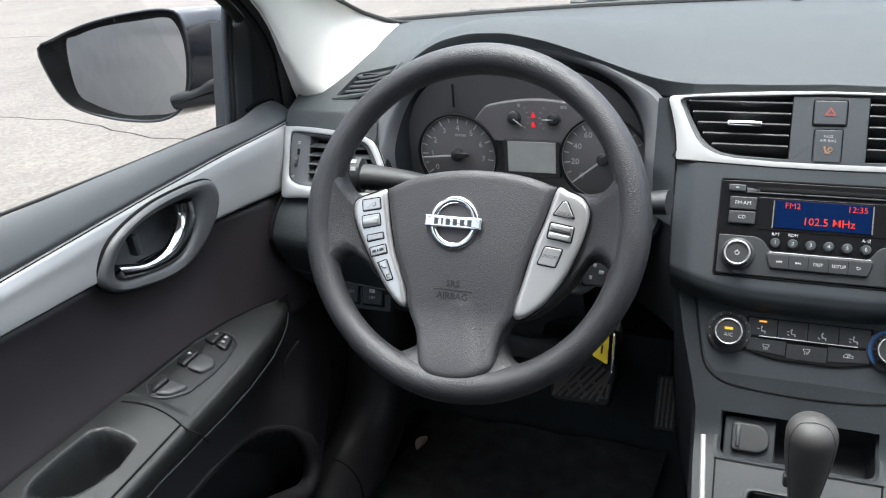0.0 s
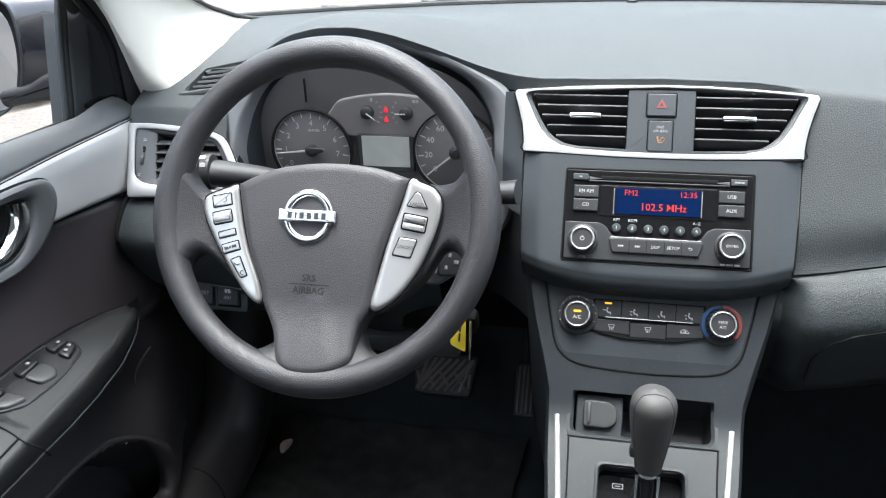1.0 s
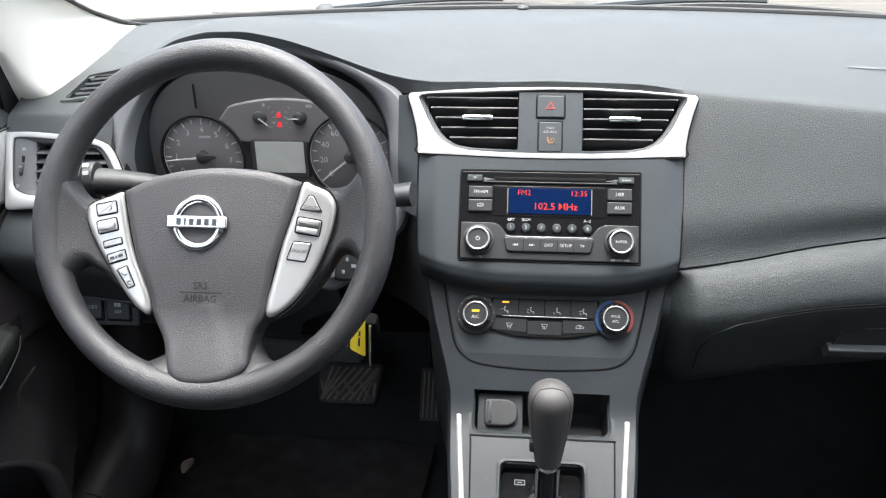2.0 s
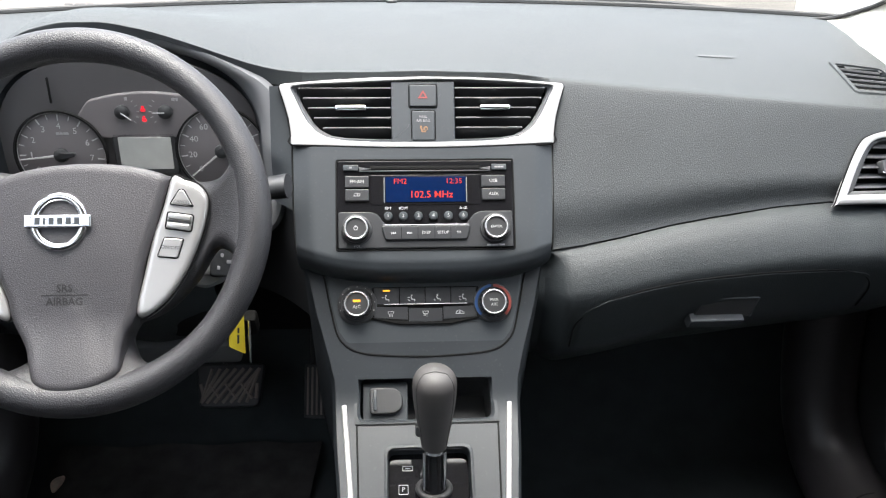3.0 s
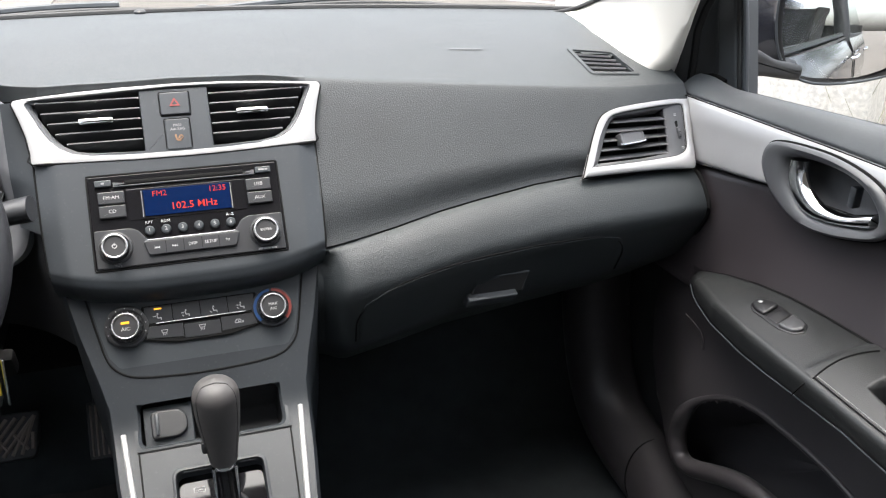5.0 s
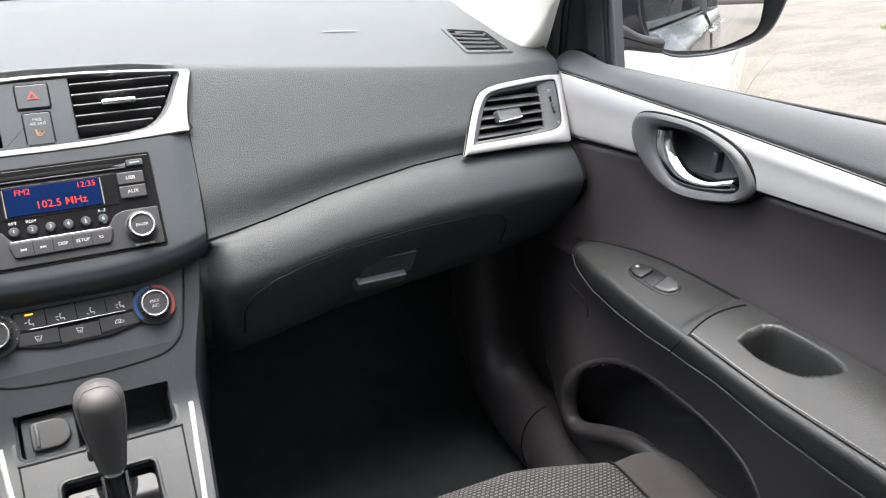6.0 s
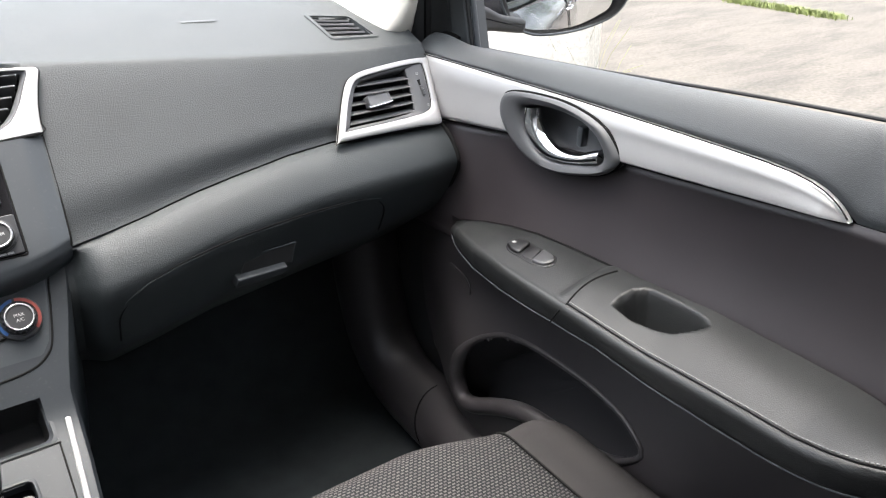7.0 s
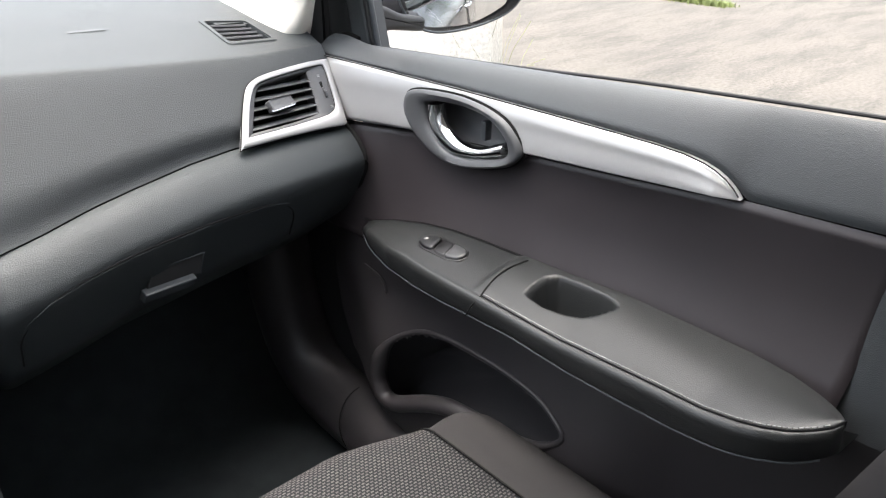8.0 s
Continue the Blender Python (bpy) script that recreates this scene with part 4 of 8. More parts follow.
for i, tx in enumerate(("", "", "DISP", "SETUP", "")):
    x = (-0.037, -0.0185, 0.0, 0.019, 0.037)[i]
    im = RAD @ Matrix.Translation((x, -0.0333, 0.0057))
    if i < 2:
        sg = 1 if i else -1
        part("skip_mark", join(*[plate(im @ Matrix.Translation((sg * d, 0, 0)), [(-sg * 0.0012, -0.0013), (sg * 0.0012, 0), (-sg * 0.0012, 0.0013)], 0.0004, 0.00005) for d in (-0.0017, 0.0007)], block(im @ Matrix.Translation((sg * 0.0022, 0, 0)), (0.0005, 0.0026, 0.0004), 0)), WHITE, bar, smooth=0)
    elif i == 4:
        part("return_mark", join(sweep([im @ Vector((a, b, 0)) for a, b in ((-0.0016, 0.0011), (0.0012, 0.0011), (0.0020, 0.0002), (0.0012, -0.0008), (-0.0016, -0.0008))], 0.00028, 5), plate(im @ Matrix.Translation((-0.0018, 0.0011, 0)), [(0.0008, -0.0010), (0.0008, 0.0010), (-0.0008, 0)], 0.0004, 0.00005)), WHITE, bar, smooth=0)
    else:
        words(tx, RAD @ Matrix.Translation((x, -0.0333, 0.0058)), 0.0048, WHITE, bar)
    if i:
        part("joint", block(RAD @ Matrix.Translation((x - 0.0093, -0.0333, 0.0055)), (0.0005, 0.013, 0.0005), 0), DEEP, bar, smooth=0)


def ring_knob(m, parent, text, r=0.0135, size=0.0045):
    k = part("knob", lathe(m, [(r * 1.28, 0), (r * 1.26, 0.003), (r * 1.12, 0.004), (r * 1.08, 0.002), (r, 0.002), (r * 0.97, 0.011), (r * 0.90, 0.0125), (r * 0.80, 0.0125), (r * 0.77, 0.0118), (0.0005, 0.0118)], 48), DARK, parent, "black knob with a chrome ring")
    part("chrome_ring", torus(m @ Matrix.Translation((0, 0, 0.0122)), r * 0.90, r * 0.10, flat=1.0), BRIGHT, k)
    if text:
        words(text, m @ Matrix.Translation((0, 0, 0.0122)), size, WHITE, k)
    return k


kl = ring_knob(RAD @ Matrix.Translation((-0.0785, -0.0285, 0.0022)), radio, "")
part("power_mark", hoop(RAD @ Matrix.Translation((-0.0785, -0.0285, 0.0142)), [(0.0024 * math.cos(a), 0.0024 * math.sin(a)) for a in np.linspace(0, 6.2, 24)], [(0.0018 * math.cos(a), 0.0018 * math.sin(a)) for a in np.linspace(0, 6.2, 24)], [(0, 0), (0, 0.0003), (1, 0.0003), (1, 0)]), WHITE, kl, smooth=0)
part("power_mark", block(RAD @ Matrix.Translation((-0.0785, -0.0266, 0.0143)), (0.0006, 0.0026, 0.0004), 0), WHITE, kl, smooth=0)
ring_knob(RAD @ Matrix.Translation((0.0785, -0.0285, 0.0022)), radio, "ENTER", size=0.0042)
words("VOL", RAD @ Matrix.Translation((-0.0775, -0.0475, 0.0028)), 0.0042, PRINT, radio)
bars(RAD @ Matrix.Translation((0.0785, -0.0475, 0.0026)), [0.005, 0.007, 0.006], 0.0022, 0.001, PRINT, radio)

# ---- climate control ----
CLI = plane_pose((0, 0.85, 0.735), SLOPE)
tower = thing("center_console", (0, 0.70, 0.28), "dark grey plastic centre console between the seats with silver side strips", "center console")
climate = thing("climate_control", CLI.translation, "climate control panel with two chrome-ringed knobs and a row of buttons", "climate control")
half = [(0, 0.046), (0.10, 0.046), (0.1195, 0.045), (0.1165, 0.02), (0.1115, -0.005), (0.1045, -0.034), (0.096, -0.047), (0.080, -0.0565), (0.05, -0.0608), (0, -0.0628)]
part("panel", plate(CLI, mirror_x(half), 0.03, 0.0035, 0.002, 4), PLASTIC, climate, "satin grey panel")
groove = spline([(x, y - 0.0005) for x, y in mirror_x(half)], 120, True)
part("joint", sweep([CLI @ Vector((p[0] * 1.004, p[1] * 1.004, 0.0002)) for p in groove], 0.0012, 6, closed=True), DEEP, climate)
keys = part("button_bank", plate(CLI @ Matrix.Translation((0, 0, 0.003)), rounded([(-0.064, 0.0185), (0.064, 0.0185), (0.060, -0.003), (0.069, -0.018), (0.03, -0.0262), (-0.03, -0.0262), (-0.069, -0.018), (-0.060, -0.003)], 0.003), 0.006, 0.001), DEEP, climate)
for i in range(4):
    x = -0.046 + 0.0305 * i
    b = part("push_button", plate(CLI @ Matrix.Translation((x, 0.008, 0.0036)), rect(-0.0146, -0.0095, 0.0148, 0.0095, 0.001), 0.004, 0.0005), FACIA, climate)
    part("indicator", block(CLI @ Matrix.Translation((x, 0.0142, 0.0038)), (0.008, 0.0018, 0.0004), 0), AMBER if i == 0 else DARK, b, "lit amber lamp" if i == 0 else "", smooth=0)
    # a seated figure-like flow mark: head, seat line, arrows
    im = CLI @ Matrix.Translation((x, 0.0055, 0.0038))
    bits = [lathe(im @ Matrix.Translation((-0.0006, 0.0028, 0)), [(0.0010, 0), (0.0010, 0.0003), (0.0002, 0.0003)], 10), block(im @ Matrix.Translation((-0.0010, 0.0, 0.0001)) @ pose(0, 0, 0, 0, 0, 15), (0.0011, 0.0036, 0.0004), 0),
            block(im @ Matrix.Translation((0.0010, -0.0018, 0.0001)), (0.0040, 0.0010, 0.0004), 0), block(im @ Matrix.Translation((0.0028, -0.0030, 0.0001)), (0.0009, 0.0026, 0.0004), 0)]
    if i != 2:
        bits.append(block(im @ Matrix.Translation((-0.0042, 0.0005, 0.0001)), (0.0030, 0.0008, 0.0004), 0))
    if i != 0:
        bits.append(block(im @ Matrix.Translation((-0.0040, -0.0028, 0.0001)) @ pose(0, 0, 0, 0, 0, -40), (0.0028, 0.0008, 0.0004), 0))
    part("icon", join(*bits), WHITE, b, smooth=0)
for i in range(3):
    x = -0.041 + 0.041 * i
    b = part("push_button", plate(CLI @ Matrix.Translation((x, -0.0125 - (0.0022 if i == 1 else 0.0), 0.0036)), [(-0.0197, 0.0075), (0.0199, 0.0075), (0.0199, -0.0082 + (0.0028 if i == 2 else 0.0)), (-0.0197, -0.0082 + (0.0028 if i == 0 else 0.0))], 0.004, 0.0005), FACIA, climate)
    im = CLI @ Matrix.Translation((x, -0.0125, 0.0038))
    tz, tzi = [(-0.0026, -0.0012), (0.0026, -0.0012), (0.0038, 0.0022), (-0.0038, 0.0022)], [(-0.0021, -0.0007), (0.0021, -0.0007), (0.0031, 0.0017), (-0.0031, 0.0017)]
    if i == 2:
        part("icon", join(hoop(im, [(-0.0048, -0.0018), (0.0048, -0.0018), (0.0048, 0.0004), (0.0024, 0.0010), (0.0012, 0.0026), (-0.0024, 0.0026), (-0.0048, 0.0006)], [(-0.0042, -0.0012), (0.0042, -0.0012), (0.0042, 0.0), (0.0020, 0.0006), (0.0009, 0.0020), (-0.0021, 0.0020), (-0.0042, 0.0003)], [(0, 0), (0, 0.0003), (1, 0.0003), (1, 0)]), torus(im @ Matrix.Translation((0, 0.0002, 0)), 0.0011, 0.0003, 16, 5)), WHITE, b, smooth=0)
        continue
    part("icon", join(hoop(im, tz, tzi, [(0, 0), (0, 0.0003), (1, 0.0003), (1, 0)]), *[block(im @ Matrix.Translation((0.0017 * k, -0.0028, 0.0001)), (0.0006, 0.0022, 0.0004), 0) for k in (-1, 0, 1)]), WHITE, b, smooth=0)
part("chrome_rule", block(CLI @ Matrix.Translation((0, -0.0022, 0.005)), (0.098, 0.0011, 0.002), 0.0003), BRIGHT, climate)
for sg, tx in ((-1, "A/C"), (1, "MAX")):
    m = CLI @ Matrix.Translation((sg * 0.0805, -0.0015, 0.001))
    k = part("dial_knob", lathe(m, [(0.0235, 0), (0.0232, 0.0035), (0.0222, 0.0042), (0.019, 0.0042), (0.0185, 0.003), (0.0162, 0.003), (0.0152, 0.015), (0.0144, 0.0166), (0.0126, 0.0166), (0.0122, 0.0158), (0.0005, 0.0158)], 56), DARK, climate, "black rotary knob with a chrome ring")
    part("chrome_ring", torus(m @ Matrix.Translation((0, 0, 0.0163)), 0.0137, 0.0011, flat=1.0), BRIGHT, k)
    for i in range(18):
        a = 2 * math.pi * i / 18
        part("notch", block(m @ Matrix.Translation((0.0160 * math.cos(a), 0.0160 * math.sin(a), 0.0090)) @ pose(0, 0, 0, 0, 0, math.degrees(a)), (0.0016, 0.0018, 0.011), 0), FACIA, k, smooth=0)
    if sg > 0:
        for lo, hi, col in ((95, 225, TEMPBLUE), (-45, 88, TEMPRED)):
            aa = [radians(lo + (hi - lo) * i / 24) for i in range(25)]
            bm = grid(lambda u, v: m @ Vector(((0.0219 - 0.0033 * v) * math.cos(aa[int(round(u * 24))]), (0.0219 - 0.0033 * v) * math.sin(aa[int(round(u * 24))]), 0.0048)), 24, 1)
            part("scale_arc", bm, col, k, smooth=0)
        words("MAX", m @ Matrix.Translation((0, 0.0022, 0.0162)), 0.0048, WHITE, k)
        words("A/C", m @ Matrix.Translation((0, -0.0032, 0.0162)), 0.0048, WHITE, k)
    else:
        words("A/C", m @ Matrix.Translation((0, -0.0035, 0.0162)), 0.0058, WHITE, k)
        part("indicator", block(m @ Matrix.Translation((0, 0.0035, 0.0161)), (0.0085, 0.0026, 0.0005), 0), AMBER, k, "lit amber lamp", smooth=0)
        for i in range(9):
            a = radians(200 - 220 * i / 8)
            part("tick", block(m @ Matrix.Translation((0.0208 * math.cos(a), 0.0208 * math.sin(a), 0.0045)), (0.0012, 0.0012, 0.0004), 0), PRINT, k, smooth=0)

# ---- console tower, cubby and gear gate ----
S3 = 57.0
CON = plane_pose((0, 0.80, 0.645), S3)


def con(v, out=0.0):
    """A point down the console's middle line: v along the sloping face (up positive)."""
    p = CON @ Vector((0, v, out))
    return p


# profile rows: (y, z, half width)
PROF = [(0.892, 0.790, 0.1445), (0.874, 0.773, 0.1405), (0.846, 0.728, 0.1290), (0.818, 0.684, 0.1145), (0.8060, 0.6660, 0.1095)]
for v in (0.019, -0.0005, -0.019, -0.038, -0.055, -0.072, -0.10, -0.13, -0.16, -0.19, -0.215):
    p = con(v)
    if v > -0.0144:
        p = Vector((0, interp(v, [-0.0005, 0.019], [0.7947, 0.8022]), interp(v, [-0.0005, 0.019], [0.6480, 0.6600])))
    PROF.append((p.y, p.z, interp(-v, [-0.02, 0.02, 0.07, 0.12, 0.22], [0.1075, 0.106, 0.103, 0.098, 0.090])))
PROF += [(0.56, 0.520, 0.092), (0.40, 0.515, 0.09), (-0.30, 0.53, 0.09)]
CUB, GATE = (5, 8), (10, 14)


def console_body():
    bm = bmesh.new()
    cols = [-1.0, -0.08, -0.046, 0.0, 0.046, 0.077, 1.0]
    rows = []
    for y, z, w in PROF:
        line = []
        for c in cols:
            x = c * w if abs(c) == 1 else c
            line.append(bm.verts.new((x, y, z)))
        side = [bm.verts.new((sg * (w + 0.004 + 0.0 * d), y + dy, z - d)) for sg in (-1, 1) for d, dy in ((0.006, 0.004), (0.25, 0.10))]
        rows.append((line, side))
    for i in range(len(rows) - 1):
        (a, sa), (b, sb) = rows[i], rows[i + 1]
        for j in range(len(cols) - 1):
            inside_cub = CUB[0] <= i < CUB[1] and 1 <= j <= 4
            inside_gate = GATE[0] <= i < GATE[1] and 2 <= j <= 3
            if inside_cub or inside_gate:
                continue
            bm.faces.new((a[j], a[j + 1], b[j + 1], b[j]))
        bm.faces.new((a[0], b[0], sb[0], sa[0]))
        bm.faces.new((sa[0], sb[0], sb[1], sa[1]))
        bm.faces.new((b[-1], a[-1], sa[2], sb[2]))
        bm.faces.new((sb[2], sa[2], sa[3], sb[3]))
    return bm


part("body", console_body(), CONSOLE, tower, "satin dark grey plastic", smooth=30)
# joint between the outer frame and the inner plate
for sg in (-1, 1):
    path = [con(v, 0.0006) + Vector((sg * (interp(-v, [0.0, 0.22], [0.083, 0.075])), 0, 0)) for v in np.linspace(-0.043, -0.21, 12)]
    part("joint", sweep(path, 0.0009, 6), DEEP, tower)
    path = [con(v, 0.001) + Vector((sg * interp(-v, [0.019, 0.22], [0.0965, 0.0783]), 0, 0)) for v in np.linspace(-0.018, -0.214, 30)]
    part("silver_strip", sweep(path, 0.0030, 10, flat=0.7), SILVER, tower, "satin silver side strip")
part("joint", sweep([con(-0.0415, 0.0006) + Vector((x, 0, 0)) for x in np.linspace(-0.083, 0.083, 10)], 0.0009, 6), DEEP, tower)


def pocket(m, x0, v0, x1, v1, depth, back):
    """An open-fronted box sunk into the face; its floor runs level into the console."""
    bm = bmesh.new()
    o = rect(x0, v0, x1, v1, 0.006, 4)
    a = [bm.verts.new(m @ Vector((p[0], p[1], 0.0))) for p in o]
    c = Vector(((x0 + x1) / 2, (v0 + v1) / 2))
    b = [bm.verts.new(m @ Vector((c.x + (p[0] - c.x) * 0.94, c.y + (p[1] - c.y) * back, -depth))) for p in o]
    for i in range(len(a)):
        j = (i + 1) % len(a)
        bm.faces.new((a[i], a[j], b[j], b[i]))
    bm.faces.new(b)
    return bm


cub = part("storage_cubby", pocket(CON, -0.081, -0.0385, 0.078, 0.0195, 0.055, 0.8), DARK, tower, "deep black open storage cubby")
part("cubby_rim", hoop(CON, rect(-0.085, -0.0425, 0.082, 0.0225, 0.012, 7), rect(-0.078, -0.0355, 0.075, 0.0165, 0.010, 7), [(0, -0.001), (0, 0.001), (0.5, 0.0014), (1, -0.002)]), CONSOLE, cub)
SOCK = CON @ Matrix.Translation((-0.048, -0.0115, -0.004)) @ pose(0, 0, 0, 12)
sp = part("socket_plate", plate(SOCK, rect(-0.027, -0.024, 0.0255, 0.022, 0.003), 0.02, 0.0015), CONSOLE, tower)
part("socket_cover", plate(SOCK @ Matrix.Translation((0, -0.001, 0.006)), rounded([(-0.019, -0.015), (0.010, -0.015), (0.0195, -0.008), (0.0195, 0.008), (0.010, 0.016), (-0.019, 0.016)], 0.006), 0.007, 0.002), DARK, sp, "black 12 volt socket cover")
part("cover_tab", block(SOCK @ Matrix.Translation((-0.0125, 0, 0.007)), (0.004, 0.024, 0.004), 0.0012), PLASTIC, sp)
part("gate_rim", hoop(CON, rect(-0.050, -0.195, 0.050, -0.067, 0.010, 6), rect(-0.0455, -0.1905, 0.0455, -0.0715, 0.009, 6), [(0, -0.001), (0.0, 0.0015), (0.3, 0.0024), (0.7, 0.0024), (1, 0.0), (1, -0.024)]), CONSOLE, tower, "dark grey gear gate frame")
gate = part("gate_plate", plate(CON @ Matrix.Translation((0, 0, -0.018)), rect(-0.047, -0.192, 0.047, -0.070, 0.008), 0.01, 0.0005), LACQUER, tower, "glossy black gear gate plate")
words("P", CON @ Matrix.Translation((-0.029, -0.112, -0.0175)), 0.0075, PRINT, gate)
part("gear_mark", hoop(CON @ Matrix.Translation((-0.029, -0.112, -0.0178)), rect(-0.0055, -0.0055, 0.0055, 0.0055, 0.001), rect(-0.0048, -0.0048, 0.0048, 0.0048, 0.001), [(0, 0), (0, 0.0004), (1, 0.0004), (1, 0)]), PRINT, gate, smooth=0)
words("R", CON @ Matrix.Translation((-0.029, -0.127, -0.0175)), 0.009, PRINT, gate)
part("gear_mark", join(hoop(CON @ Matrix.Translation((-0.024, -0.088, -0.0178)), rect(-0.006, -0.003, 0.006, 0.003, 0.001), rect(-0.0052, -0.0022, 0.0052, 0.0022, 0.001), [(0, 0), (0, 0.0004), (1, 0.0004), (1, 0)]), block(CON @ Matrix.Translation((-0.024, -0.088, -0.0177)), (0.006, 0.001, 0.0004), 0)), PRINT, gate, smooth=0)
part("gate_slot", plate(CON @ Matrix.Translation((0.004, 0, -0.0172)), rect(-0.009, -0.185, 0.009, -0.078, 0.004), 0.002, 0.0003), DEEP, gate)

shifter = thing("gear_shifter", (0.004, 0.70, 0.575), "black gear shifter knob on a chrome-sided stalk", "gear shifter")
AX = Matrix.Translation((0.005, 0.708, 0.562)) @ pose(0, 0, 0, -4)


def knob_line(v):
    """The grip's radius up its height: a slow swell and a round head."""
    body = interp(v, [0, 0.12, 0.3, 0.5, 0.66, 0.8, 1.0], [0.0140, 0.0158, 0.0188, 0.0218, 0.0232, 0.0236, 0.0232])
    head = math.sqrt(max(0.0, 1 - (max(0.0, v - 0.76) / 0.24) ** 2.8))
    return max(0.0004, body * head)


def knob_shape(u, v):
    """A rounded, slightly flattened grip, broad near its top."""
    r = knob_line(v)
    a = 2 * math.pi * u
    z = 0.070 + 0.099 * v
    return AX @ Vector((r * math.cos(a), 1.12 * r * math.sin(a) - 0.004 * smoothstep(0.3, 0.9, v), z))


part("knob", grid(knob_shape, 40, 40, close_u=True), KNOBSKIN, shifter, "dark leather-look knob", smooth=80)
hem = [knob_shape(0.905, v) for v in np.linspace(0.05, 0.955, 24)] + [knob_shape(0.75 + 0.155 * math.cos(w), 0.955 + 0.035 * math.sin(w)) for w in np.linspace(0.15, math.pi - 0.15, 20)] + [knob_shape(0.595, v) for v in np.linspace(0.955, 0.05, 24)]
part("knob_seam", sweep([p + Vector((0, -0.0001, 0.0001)) for p in hem], 0.00045, 5), DARK, shifter)
part("release_button", block(AX @ Matrix.Translation((-0.0165, -0.002, 0.092)), (0.008, 0.012, 0.014), 0.003), DARK, shifter)
part("collar", lathe(AX, [(0.0125, 0.064), (0.0130, 0.066), (0.0128, 0.070), (0.0112, 0.071)], 32), CHROME, shifter)
part("stalk", grid(lambda u, v: AX @ Vector((interp(v, [0, 0.35, 0.6, 1], [0.0165, 0.0130, 0.0112, 0.0110]) * math.cos(2 * math.pi * u), interp(v, [0, 0.35, 1], [0.0185, 0.0140, 0.0105]) * math.sin(2 * math.pi * u), 0.066 * v)), 36, 16, close_u=True), GLOSS, shifter, "gloss black stalk", smooth=80)
part("boot_collar", torus(AX @ Matrix.Translation((0, 0, 0.014)), 0.0175, 0.0035, 40, 10), DARK, shifter)
for sg in (-1, 1):
    def cheek(u, v, sg=sg):
        """A slim chrome blade down the stalk's side, narrowing to a rounded tip."""
        a = 2 * math.pi * u
        w = interp(v, [0, 0.12, 0.5, 0.9, 1], [0.0008, 0.0026, 0.0030, 0.0020, 0.0016])
        x = interp(v, [0, 0.4, 1], [0.0106, 0.0112, 0.0108])
        return AX @ Vector((sg * (x + 0.0022 * math.cos(a)), -0.0062 + 1.5 * w * math.sin(a), 0.014 + 0.052 * v))
    part("chrome_cheek", grid(cheek, 14, 14, close_u=True, caps=True), CHROME, shifter, smooth=80)


# the whole console stack stands a little nearer the seats and smaller
NEARER = Matrix.Translation((-0.01, -0.005, 1.185)) @ Matrix.Scale(0.972, 4) @ Matrix.Translation((0.01, 0.005, -1.185))
for ob in (tower, climate, shifter):
    ob.matrix_basis = NEARER @ ob.matrix_basis


